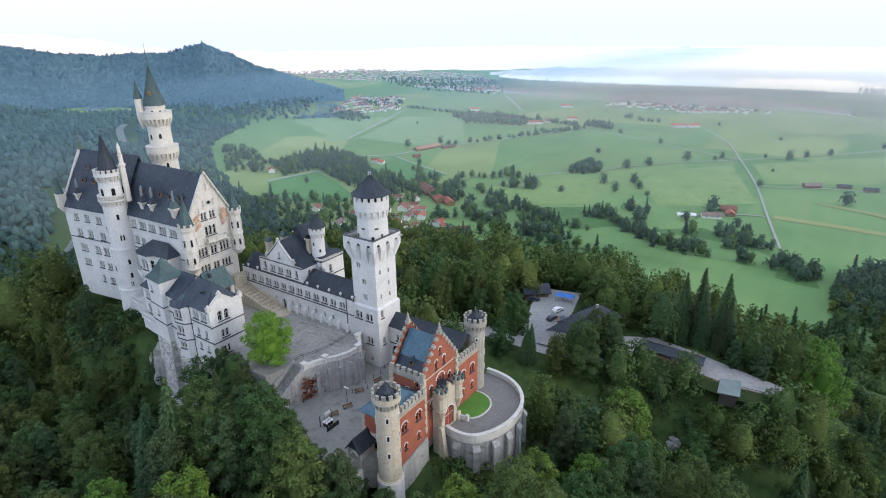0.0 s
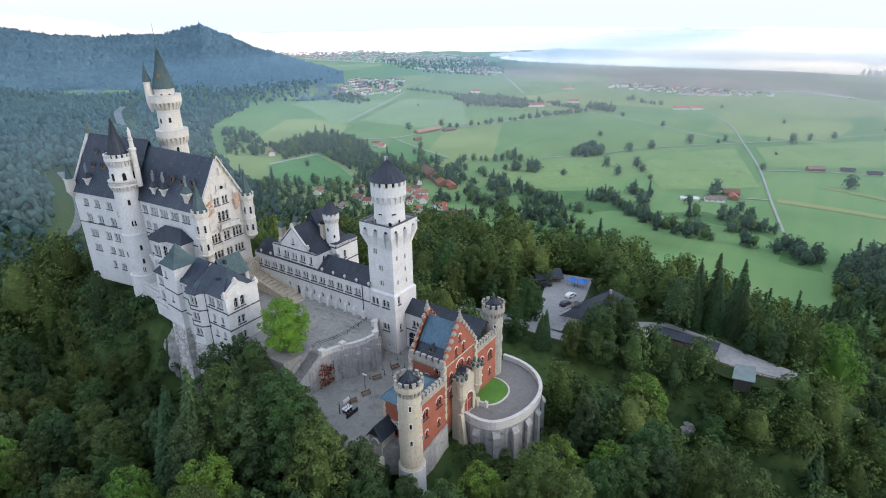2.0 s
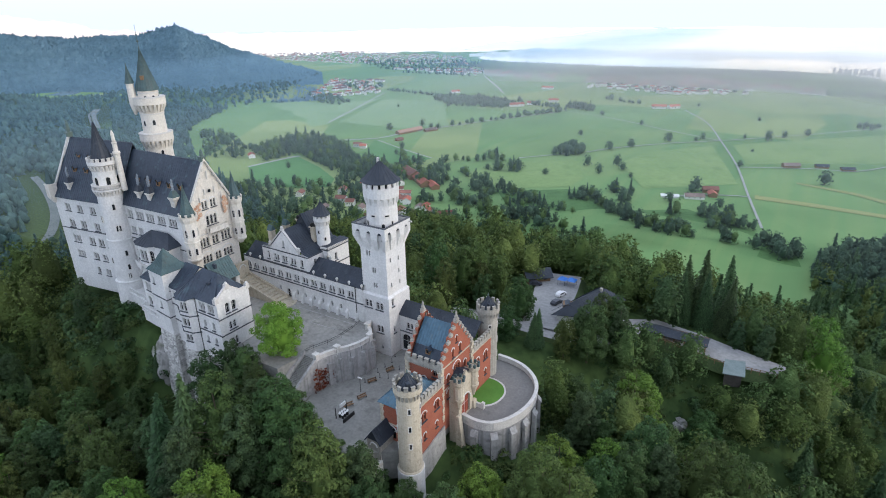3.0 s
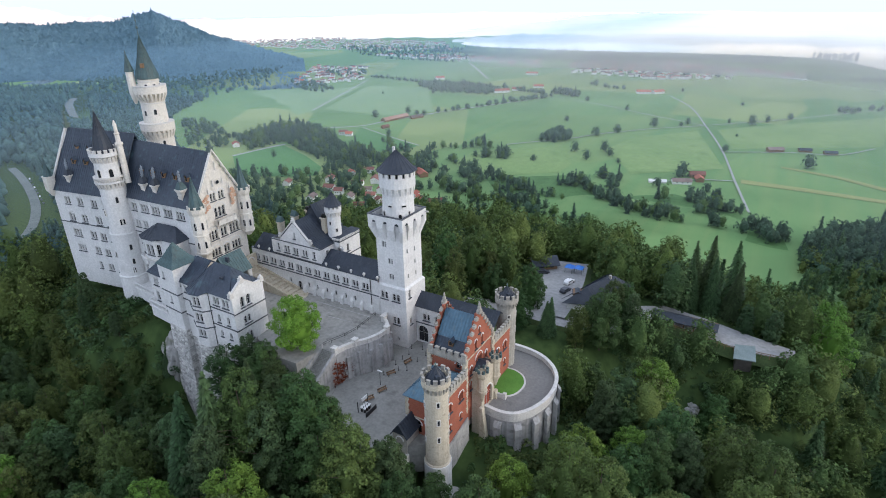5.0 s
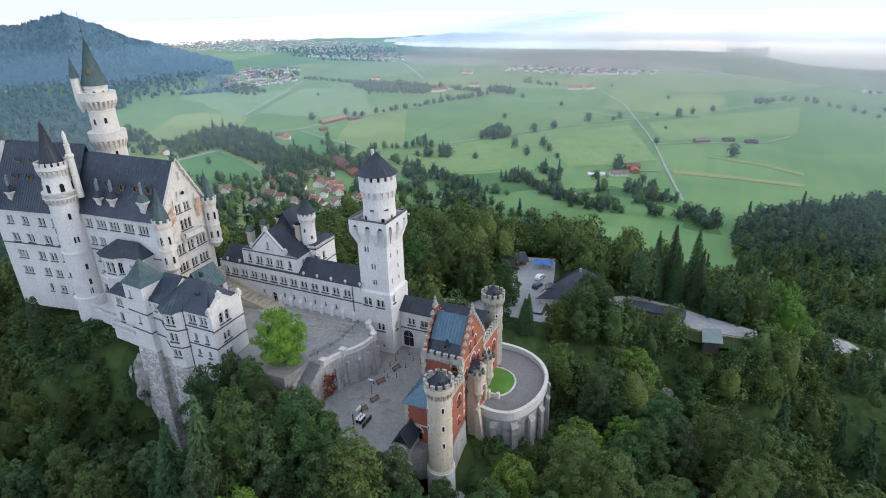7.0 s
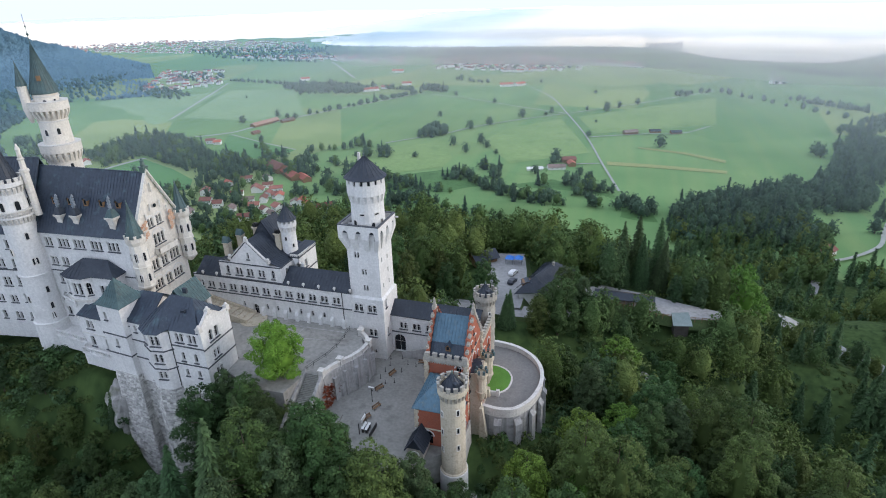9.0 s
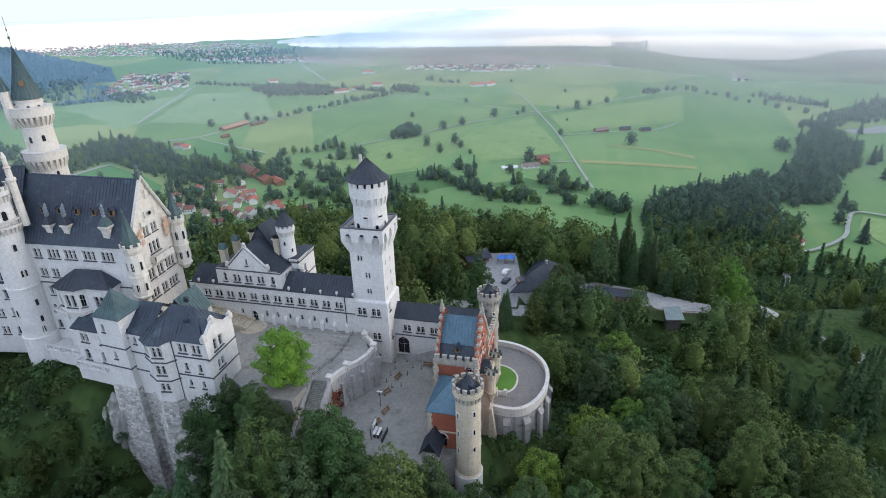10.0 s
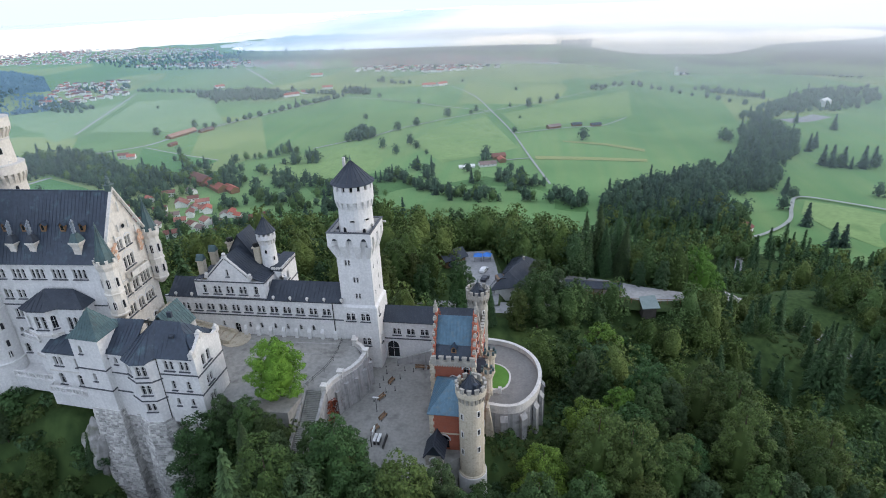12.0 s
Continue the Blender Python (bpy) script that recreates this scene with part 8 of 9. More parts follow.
ROADS = [
    ([(-800, 845), (-741, 900), (-723, 972), (-680, 1083), (-628, 1200), (-567, 1323), (-540, 1392)], 6.5),
    ([(-540, 1392), (-390, 1335), (-259, 1253), (-147, 1193)], 4),
    ([(-420, 884), (-378, 933), (-337, 978), (-303, 1035), (-231, 1118), (-147, 1193), (-98, 1241), (-4, 1335), (95, 1448), (167, 1524)], 3.5),
    ([(-279, 1539), (-202, 1382), (-145, 1188), (-96, 1006), (-60, 833), (-33, 708)], 3.2),
    ([(-91, 993), (2, 1035), (63, 1050), (115, 1120)], 3),
    ([(-952, 985), (-1043, 1195), (-1169, 1484)], 5),
    ([(-1115, 2043), (-970, 1840), (-826, 1630)], 6),
    ([(-785, 612), (-775, 680), (-766, 711)], 7),
    ([(-731, 887), (-632, 842), (-551, 811)], 3),
    ([(-60, 832), (-100, 818), (-140, 790)], 3),
]
for pts, w in ROADS:
    strip("road", pts, w, LANE, "pale country road through the meadows", "road", VZ, up=0.6)
strip("road", [(150, 530), (174, 549), (209, 588), (227, 631), (248, 666), (290, 645), (350, 600), (420, 540)], 4, LANE, "pale gravel path across the meadow", "path", up=2.0)
strip("car_park", [(380, 1080), (420, 1095), (458, 1125)], 34, ROADM, "grey car park beside the wood", "car park", VALLEY, up=0.6)

# ---- valley trees ----
FARTRUNK = trunk_mesh(7, 12, 0.5, False)
FARMESH = [crown_mesh("crown", q, m) for q, m in ((clump_crown(160, 15, 14, 2, 22, 160, 0.9), LEAF_FAR), (clump_crown(161, 17, 12, 2, 22, 160, 0.9), LEAF_FAR), (fir_crown(162, 20, 10.5, 16, 3.4, 1.3), LEAF_SPRUCE))]


def field_tree(x, y, k, s):
    e = new("field_tree")
    e.matrix_basis = pose(x, y, VALLEY - 0.5, 0, 0, rng.uniform(0, 360)) @ Matrix.Diagonal((s, s, s, 1))
    tagged(e, ("round dark green tree alone in the meadow", "upright dark green tree in the meadow", "dark spruce standing in the meadow")[k], "tree", "trees of the valley")
    for nm, me in (("trunk", FARTRUNK), ("crown", FARMESH[k])):
        o = new(nm, me)
        o.parent = e


SOLO = [(-772, 983, 1.3), (-951, 1257, 0.6), (-834, 1320, 0.8), (-733, 1051, 1.2), (-704, 1042, 0.9), (-691, 1049, 0.9), (-641, 848, 1.0), (-434, 1375, 0.8), (-319, 1290, 0.8), (-396, 1122, 0.9), (-305, 1018, 1.2), (-279, 1062, 1.1), (-230, 1141, 1.2), (-186, 1168, 0.7), (-178, 1190, 0.9),
        (-340, 809, 0.7), (-302, 891, 1.2), (-270, 852, 1.1), (-260, 912, 1.3), (-245, 891, 1.0), (-222, 854, 0.6), (-70, 1230, 1.4), (-46, 1277, 0.9), (-9, 1326, 1.0), (24, 948, 1.3), (-91, 1001, 0.8)]
SOLO_B = [(98, 1443, 1.1), (85, 1443, 0.7), (153, 1511, 0.9), (-106, 1458, 0.6), (-260, 1619, 0.6), (-110, 1235, 0.7), (-720, 640, 0.8), (241, 945, 1.4), (244, 931, 1.2), (188, 677, 1.0), (334, 673, 1.2), (217, 627, 1.3), (242, 669, 1.0), (175, 614, 1.2), (-125, 824, 1.4), (-128, 815, 1.1), (-146, 761, 0.9), (-86, 765, 1.0), (-85, 1120, 0.4), (326, 1660, 0.8), (345, 1668, 0.9)]
for x, y, s in SOLO + SOLO_B:
    field_tree(x, y, int(rng.integers(0, 2)), s * rng.uniform(0.9, 1.1))
for x, y, s in ((329, 806, 1.4), (335, 796, 1.5), (349, 796, 1.4), (371, 791, 1.5), (392, 808, 1.3), (339, 877, 1.3), (354, 896, 1.2), (392, 1067, 1.0), (430, 1014, 1.3), (221, 578, 1.3), (223, 525, 1.3), (233, 526, 1.2), (238, 679, 1.1)):
    field_tree(x, y, 2, s)
spots = []


def row(a, b, n, jit=5.0):
    for i in range(n):
        t = (i + rng.uniform(-0.3, 0.3)) / max(1, n - 1)
        spots.append((a[0] + (b[0] - a[0]) * t + rng.uniform(-jit, jit), a[1] + (b[1] - a[1]) * t + rng.uniform(-jit, jit)))


def clump(x, y, r, n):
    for i in range(n):
        a, d = rng.uniform(0, math.tau), r * math.sqrt(rng.random())
        spots.append((x + d * math.cos(a), y + d * math.sin(a) * 0.8))


def wood(poly, step, keep=1.0):
    xs_, ys_ = [p[0] for p in poly], [p[1] for p in poly]
    for yy in np.arange(min(ys_), max(ys_), step):
        for xx in np.arange(min(xs_), max(xs_), step):
            x, y = xx + rng.uniform(-step / 2, step / 2), yy + rng.uniform(-step / 2, step / 2)
            if rng.random() < keep and inside(poly, x, y):
                spots.append((x, y))


# hedgerows, avenues and copses
for a, b, n in (((-675, 1094), (-620, 1215), 9), ((-620, 1215), (-535, 1390), 20), ((-1185, 1521), (-970, 1485), 22), ((-1499, 2037), (-1166, 2023), 22), ((-510, 1634), (-403, 1588), 8), ((-560, 1420), (-700, 1470), 16), ((-237, 728), (-195, 678), 12), ((-195, 678), (-150, 640), 8), ((-349, 691), (-278, 660), 14), ((-278, 660), (-240, 655), 5), ((-448, 747), (-396, 718), 8)):
    row(a, b, n)
for a, b, n in (((180, 1503), (228, 1430), 6), ((228, 1430), (379, 1207), 9), ((330, 1390), (416, 1304), 22), ((361, 2040), (508, 1826), 24), ((10, 1985), (207, 1994), 22), ((69, 1444), (153, 1505), 5), ((308, 1423), (345, 1400), 4), ((-1500, 2400), (-700, 2380), 60), ((540, 1700), (720, 1560), 24), ((420, 1900), (640, 1800), 26), ((-502, 813), (-440, 850), 7), ((-522, 816), (-480, 700), 12), ((-100, 723), (-56, 700), 7), ((-164, 652), (-121, 645), 6)):
    row(a, b, n, 4.0)
for x, y, r, n in ((-252, 718, 20, 13), (-211, 768, 15, 9), (-195, 730, 9, 4), (-421, 795, 12, 5), (-396, 802, 17, 9), (-396, 830, 14, 6), (-459, 865, 10, 4), (-385, 700, 24, 12), (-377, 676, 26, 12), (-307, 664, 22, 10), (-453, 688, 26, 13), (-479, 682, 22, 10), (-500, 740, 24, 9), (-560, 760, 24, 9), (-600, 720, 30, 15), (-545, 700, 22, 8), (-610, 800, 16, 5)):
    clump(x, y, r, n)
for x, y, r, n in ((-100, 723, 14, 6), (-74, 727, 15, 7), (-56, 700, 16, 8), (-77, 676, 12, 4), (-140, 633, 20, 9), (-121, 658, 16, 6), (-109, 629, 16, 7), (-131, 711, 8, 3), (-25, 650, 18, 10), (-4, 632, 16, 8), (-189, 681, 16, 6), (-60, 640, 12, 3), (-340, 620, 40, 20), (-270, 600, 30, 16), (-420, 630, 30, 10), (-1250, 1280, 70, 26), (-1150, 1240, 50, 14), (-1330, 1560, 90, 30)):
    clump(x, y, r, n)
wood([(-960, 1438), (-849, 1335), (-694, 1362), (-694, 1445), (-808, 1495), (-897, 1490)], 12)
wood([(-555, 1445), (-470, 1405), (-481, 1458), (-549, 1490)], 11)
wood([(-382, 931), (-336, 945), (-338, 1002), (-372, 1030), (-388, 988)], 9.5)
wood([(-854, 698), (-874, 750), (-888, 800), (-870, 844), (-806, 839), (-720, 789), (-635, 716), (-648, 662), (-708, 688), (-782, 724), (-787, 649)], 9)
wood([(-1084, 741), (-1061, 778), (-941, 734), (-881, 736), (-814, 662), (-904, 617)], 12, 0.6)
wood([(-664, 736), (-629, 754), (-561, 694), (-547, 647), (-577, 632), (-629, 660)], 11, 0.75)
wood([(-610, 625), (-560, 600), (-520, 520), (-420, 470), (-340, 480), (-360, 545), (-420, 560), (-500, 640), (-560, 660)], 11.5, 0.5)
wood([(-340, 480), (-360, 545), (-330, 620), (-240, 600), (-170, 560), (-150, 505), (-200, 495)], 11, 0.55)
# spruce wood along the stream
wood([(22, 545), (20, 616), (36, 656), (61, 695), (108, 729), (156, 760), (209, 798), (247, 805), (259, 765), (242, 707), (215, 682), (184, 685), (150, 688), (165, 656), (166, 611), (143, 561)], 9.5)
wood([(242, 876), (290, 1025), (344, 1097), (347, 1024), (353, 956), (303, 831), (263, 778), (215, 800)], 11)
wood([(301, 1098), (345, 1147), (391, 1212), (477, 1321), (552, 1372), (625, 1411), (656, 1356), (615, 1259), (516, 1161), (461, 1169), (411, 1139), (346, 1087)], 14)
wood([(322, 786), (400, 780), (410, 815), (330, 824)], 13, 0.6)
# far woods before and beyond the villages
wood([(620, 1900), (900, 2300), (1150, 2250), (900, 1750)], 24, 0.8)
wood([(30, 2700), (180, 2700), (180, 2770), (30, 2770)], 20)
wood([(-1650, 2080), (-700, 2200), (-560, 2450), (-800, 2620), (-1500, 2640), (-2100, 2450)], 30, 0.7)
wood([(-760, 2150), (-380, 2380), (-60, 2330), (-60, 2600), (-800, 2600)], 24, 0.75)
wood([(-650, 1930), (-380, 1850), (-180, 1930), (-200, 2120), (-400, 2330), (-740, 2130)], 36, 0.7)
VN = [(-727, 820), (-707, 821), (-526, 637), (-505, 585), (-491, 606), (-482, 607), (-485, 626), (-449, 590), (-440, 583), (-413, 568), (-403, 576), (-391, 562), (-471, 563), (-454, 568), (-424, 549), (-416, 529), (-432, 537), (-407, 542), (-402, 516),
      (-590, 540), (-513, 501), (-547, 577), (-524, 548), (-499, 539), (-544, 617), (-833, 662), (-450, 545), (-440, 510), (-500, 655), (-460, 610), (-475, 530), (-465, 590)]
wood([(-680, 560), (-600, 590), (-540, 650), (-480, 640), (-400, 600), (-350, 540), (-380, 470), (-480, 440), (-600, 440), (-700, 500)], 12.5, 0.72)
wood([(-650, 690), (-560, 760), (-500, 720), (-470, 660), (-560, 640), (-640, 660)], 12, 0.6)
spots = [p for p in spots if not (-300 < p[0] < 300 and p[1] < 540) and all(math.hypot(p[0] - q[0], p[1] - q[1]) > 14 for q in VN)]
HEDGE = [clump_crown(170 + i, (13, 15, 11, 16)[i], (12.5, 11.5, 12, 10)[i], 2, 12, 150, 0.75, 0.2) for i in range(4)] + [fir_crown(175 + i, (20, 17)[i], (8, 7.5)[i], 16, 3.2, 1.1) for i in range(2)]
SPRUCE = lambda x, y: x > -20 and y < 1110
NEARV = [p for p in spots if p[1] < 960 and not SPRUCE(*p)]
EAST = [p for p in spots if SPRUCE(*p)]
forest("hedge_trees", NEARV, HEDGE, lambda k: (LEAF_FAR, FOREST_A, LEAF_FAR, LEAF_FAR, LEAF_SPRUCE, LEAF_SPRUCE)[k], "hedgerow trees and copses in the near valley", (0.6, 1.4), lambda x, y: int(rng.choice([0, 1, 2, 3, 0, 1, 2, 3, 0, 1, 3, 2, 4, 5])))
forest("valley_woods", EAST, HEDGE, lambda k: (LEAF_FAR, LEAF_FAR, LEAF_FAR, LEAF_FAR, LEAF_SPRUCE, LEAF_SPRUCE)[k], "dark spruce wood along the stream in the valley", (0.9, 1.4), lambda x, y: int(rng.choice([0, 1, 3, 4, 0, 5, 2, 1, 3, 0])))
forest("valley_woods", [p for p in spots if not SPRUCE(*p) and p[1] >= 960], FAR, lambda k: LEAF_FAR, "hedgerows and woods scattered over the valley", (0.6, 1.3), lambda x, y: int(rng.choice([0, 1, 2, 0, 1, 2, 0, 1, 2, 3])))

spots = []
wood([(-420, 120), (-420, 420), (-600, 480), (-760, 540), (-900, 600), (-1100, 720), (-1190, 800), (-1330, 1010), (-1600, 700), (-1700, 350), (-900, 60)], 12.5)
wood([(-1600, 700), (-1330, 1010), (-1340, 1200), (-1420, 1300), (-1560, 1500), (-1760, 1800), (-2350, 1800), (-2500, 900), (-1700, 350)], 24, 0.9)
WESTBARE = [[(-2280, 840), (-1960, 820), (-1950, 1050), (-2180, 1220), (-2440, 1220)], [(-1540, 775), (-1500, 740), (-1380, 660), (-1250, 600), (-1225, 640), (-1360, 710), (-1500, 800)], [(-970, 385), (-900, 372), (-800, 340), (-730, 312), (-660, 275), (-660, 215), (-740, 262), (-830, 300), (-930, 338), (-985, 350)]]
spots = [p for p in spots if not any(inside(q, *p) for q in WESTBARE)]
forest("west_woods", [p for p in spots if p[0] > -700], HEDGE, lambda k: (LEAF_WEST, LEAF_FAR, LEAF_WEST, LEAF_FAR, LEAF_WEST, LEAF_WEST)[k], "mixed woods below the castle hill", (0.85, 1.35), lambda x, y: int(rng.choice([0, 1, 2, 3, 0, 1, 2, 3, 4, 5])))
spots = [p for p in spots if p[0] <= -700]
forest("west_woods", spots, FAR, lambda k: LEAF_WEST, "woods west of the castle, tinted blue-green for haze", (0.75, 1.3), lambda x, y: int(rng.choice([0, 1, 2, 0, 1, 2, 3])))

strip("gravel_bed", [(-1519, 766), (-1440, 712), (-1364, 672), (-1254, 622)], 16, STONY, "pale gravel clearing among the western woods", "clearing", up=3.0)

# ---- valley houses ----
def house_geo(x, y, z, l, w, h, rot, g, mi_wall=0, mi_roof=1):
    """A plain gabled house: body and overhanging roof."""
    c, s = math.cos(rot), math.sin(rot)
    P = lambda u, v, zz: (x + u * c - v * s, y + u * s + v * c, zz)
    a, b = l / 2, w / 2
    g.add([P(-a, -b, z), P(a, -b, z), P(a, b, z), P(-a, b, z), P(-a, -b, z + h), P(a, -b, z + h), P(a, b, z + h), P(-a, b, z + h), P(-a, 0, z + h + w * 0.28), P(a, 0, z + h + w * 0.28)],
          [(0, 1, 5, 4), (2, 3, 7, 6), (1, 2, 6, 9, 5), (3, 0, 4, 8, 7)], mi_wall)
    a, b, e = a + 0.8, b + 0.9, 0.28 * 0.9 * 2
    zr = z + h + w * 0.28 + 0.25
    zl = z + h - 0.25
    g.add([P(-a, -b, zl), P(a, -b, zl), P(a, 0, zr), P(-a, 0, zr), P(a, b, zl), P(-a, b, zl), P(-a, -b, zl - 0.25), P(a, -b, zl - 0.25), P(a, b, zl - 0.25), P(-a, b, zl - 0.25)],
          [(0, 1, 2, 3), (3, 2, 4, 5), (6, 7, 1, 0), (5, 4, 8, 9)], mi_roof)


def house(x, y, l, w, h, rot, roof, label, z=None, walls=None):
    z = VALLEY if z is None else z
    t = thing("house", x, y, z, label, "house", "houses of the valley")
    g = Geo()
    house_geo(x, y, z - 1.0, l, w, h + 1.0, rot, g)
    wall_g, roof_g = Geo(), Geo()
    for f, m in zip(g.f, g.m):
        (roof_g if m else wall_g).add([g.v[i] for i in f], [tuple(range(len(f)))])
    part("wall", wall_g, walls or WHITE, t)
    part("roof", roof_g, roof, t)
    c, s = math.cos(rot), math.sin(rot)
    for u in (-0.28, 0.0, 0.28):
        for v in (-1, 1):
            g = Geo()
            px, py = x + u * l * c - v * (w / 2 + 0.05) * s, y + u * l * s + v * (w / 2 + 0.05) * c
            g.box(px - 0.6, px + 0.6, py - 0.06, py + 0.06, z + h * 0.45, z + h * 0.45 + 1.3, rot=math.degrees(rot))
            part("window", g, GLASS, t)
    return t


hr = random.Random(5)
for i, (x, y) in enumerate(VN):
    red = hr.random() < 0.72
    house(x + hr.uniform(-3, 3), y + hr.uniform(-3, 3), hr.uniform(10, 16), hr.uniform(8, 11), hr.uniform(4.5, 6.5), hr.choice((0.4, 0.5, 1.95, 2.1, 2.6)) + hr.uniform(-0.15, 0.15), REDTILE if red and hr.random() < 0.25 else TILE if red else GREYTILE,
          "white village house with red tiled roof" if red else "white village house with grey-brown roof")
house(-371, 558, 34, 11, 6, 0.75, TILE, "long dark red roofed house in the village")
house(-516, 700, 42, 20, 7, 2.55, TILE, "large farm building with a red tiled roof", walls=WOOD)
house(-478, 674, 46, 16, 6, 2.45, REDTILE, "long farm building with a red tiled roof", walls=WOOD)
house(-452, 664, 26, 12, 5, 2.45, REDTILE, "farm building with a bright red tiled roof", walls=WOOD)
house(-722, 985, 66, 14, 4.5, 1.35, RIDING, "long riding barn with pale red roof beside the road", walls=WOOD)
house(-690, 1018, 30, 10, 4, 1.2, GREYTILE, "low grey-brown barn beside the road", walls=WOOD)
house(-690, 905, 16, 8, 4, 1.3, TILE, "small red-roofed shed in the field", walls=WOOD)
house(-108, 833, 20, 11, 5, 0.4, TILE, "farm barn with red roof", walls=WOOD)
house(-102, 814, 14, 10, 4.5, 1.9, REDTILE, "farm barn with bright red roof", walls=WOOD)
house(-121, 792, 24, 11, 4, 0.35, GREYTILE, "low farm shed with grey-brown roof")
house(-150, 782, 22, 7, 2.5, 0.35, WHITE, "low white farm shed in the meadow")
house(-22, 1034, 24, 11, 4.5, 0.5, GREYTILE, "brown field barn in the meadow", walls=WOOD)
for x, y in ((19, 1054), (53, 1051)):
    house(x, y, 18, 9, 3.5, 0.3, DARKROOF, "dark brown field barn in the meadow", walls=WOOD)
house(152, 550, 22, 12, 6, 0.9, TILE, "white house with dark red roof at the wood's edge", float(ground(np.array([150.0]), np.array([550.0]))[0]))
for x, y, l in ((-341, 1541, 34), (-309, 1558, 30), (-677, 1412, 40), (-648, 1457, 34), (-619, 1526, 26), (-744, 1783, 36), (-962, 1571, 26)):
    house(x, y, l, 14, 6, hr.uniform(0.1, 0.9), REDTILE, "farm with red roofs in the meadow")
ch = house(330, 1676, 30, 14, 12, 0.2, GREYTILE, "white pilgrimage church alone in the meadow")
g = Geo()
g.box(312, 319, 1671, 1678, VALLEY, VALLEY + 24)
part("bell_tower", g, WHITE, ch)
g = Geo()
g.turned(315.5, 1674.5, [(5, VALLEY + 24), (5.4, VALLEY + 27), (2.0, VALLEY + 31), (0.2, VALLEY + 38)], 8)
part("spire", g, IRON, ch)
tent = thing("marquee", 499, 1224, VALLEY, "white marquee beside the wood", "tent")
g = Geo()
house_geo(499, 1224, VALLEY, 26, 18, 9, 0.8, g, 0, 0)
part("canopy", g, WHITE, tent)


def village(name, n, poly, label, size=1.0):
    """Gabled houses strewn over an outline, with garden trees between them."""
    g = Geo()
    xs_, ys_ = [p[0] for p in poly], [p[1] for p in poly]
    done = 0
    while done < n:
        x, y = hr.uniform(min(xs_), max(xs_)), hr.uniform(min(ys_), max(ys_))
        if not inside(poly, x, y):
            continue
        done += 1
        house_geo(x, y, VALLEY, hr.uniform(9, 18) * size, hr.uniform(8, 11) * size, hr.uniform(5, 8) * size, hr.choice((0.3, 1.9)) + hr.uniform(-0.3, 0.3), g, 0, hr.choice((1, 2, 2, 3)))
    tagged(new(name, g.mesh(name, [WHITE, TILE, GREYTILE, REDTILE])), label, "village", kind="stuff")


village("village", 110, [(-1320, 1300), (-1200, 1330), (-1160, 1430), (-1394, 1765), (-1578, 1692)], "village of white houses at the foot of the mountain")
village("village", 380, [(-752, 2141), (-662, 1881), (-379, 1819), (-174, 1907), (-180, 2128), (-393, 2364)], "large village of white houses before the lake")
village("village", 60, [(-191, 2075), (11, 1959), (10, 2068), (-184, 2177)], "row of houses before the lake")
village("village", 170, [(-1703, 2149), (-1187, 2060), (-807, 1999), (-878, 2178), (-1303, 2266)], "scattered white houses far across the valley")
village("town", 1100, [(-2846, 2349), (-2097, 2292), (-1384, 2410), (-1744, 2950), (-2957, 3100), (-3500, 3000)], "pale far town beyond the woods", 0.75)

# ---- sheet of mist and distance haze over the valley ----
MIST_HAZE = bpy.data.materials.new("morning_mist")
MIST_HAZE.use_nodes = True
n, l = MIST_HAZE.node_tree.nodes, MIST_HAZE.node_tree.links
n.remove(n["Principled BSDF"])
gp, sx = n.new("ShaderNodeNewGeometry"), n.new("ShaderNodeSeparateXYZ")
l.new(gp.outputs["Position"], sx.inputs[0])
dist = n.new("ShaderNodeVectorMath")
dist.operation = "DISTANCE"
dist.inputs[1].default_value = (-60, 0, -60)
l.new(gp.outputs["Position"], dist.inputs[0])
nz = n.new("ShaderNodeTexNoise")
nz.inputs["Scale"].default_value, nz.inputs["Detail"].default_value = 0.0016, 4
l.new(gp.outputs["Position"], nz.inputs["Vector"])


def span(f, a, b, c, d):
    r = n.new("ShaderNodeMapRange")
    for key, v in zip(("From Min", "From Max", "To Min", "To Max"), (a, b, c, d)):
        r.inputs[key].default_value = v
    l.new(f, r.inputs["Value"])
    return r.outputs["Result"]


def times(a, b):
    m = n.new("ShaderNodeMath")
    m.operation, m.use_clamp = "MULTIPLY", True
    l.new(a, m.inputs[0])
    l.new(b, m.inputs[1])
    return m.outputs[0]


def blend(f, a, b):
    q = n.new("ShaderNodeMix")
    q.data_type = "RGBA"
    l.new(f, q.inputs["Factor"])
    for s, v in ((q.inputs["A"], a), (q.inputs["B"], b)):
        if isinstance(v, tuple):
            s.default_value = (*v, 1)
        else:
            l.new(v, s)
    return q.outputs["Result"]


# painted haze: blue in the west, whiter and warmer towards the lake
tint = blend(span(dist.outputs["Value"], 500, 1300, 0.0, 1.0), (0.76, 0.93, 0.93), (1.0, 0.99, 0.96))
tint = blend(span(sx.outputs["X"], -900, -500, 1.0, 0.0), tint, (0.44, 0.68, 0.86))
# cover rises with distance from the castle to imitate aerial haze
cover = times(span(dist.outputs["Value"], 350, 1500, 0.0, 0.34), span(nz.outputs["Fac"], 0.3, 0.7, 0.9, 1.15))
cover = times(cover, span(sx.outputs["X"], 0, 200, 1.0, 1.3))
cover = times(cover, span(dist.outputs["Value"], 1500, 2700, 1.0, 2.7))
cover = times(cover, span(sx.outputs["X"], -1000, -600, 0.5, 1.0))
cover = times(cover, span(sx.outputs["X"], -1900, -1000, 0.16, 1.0))
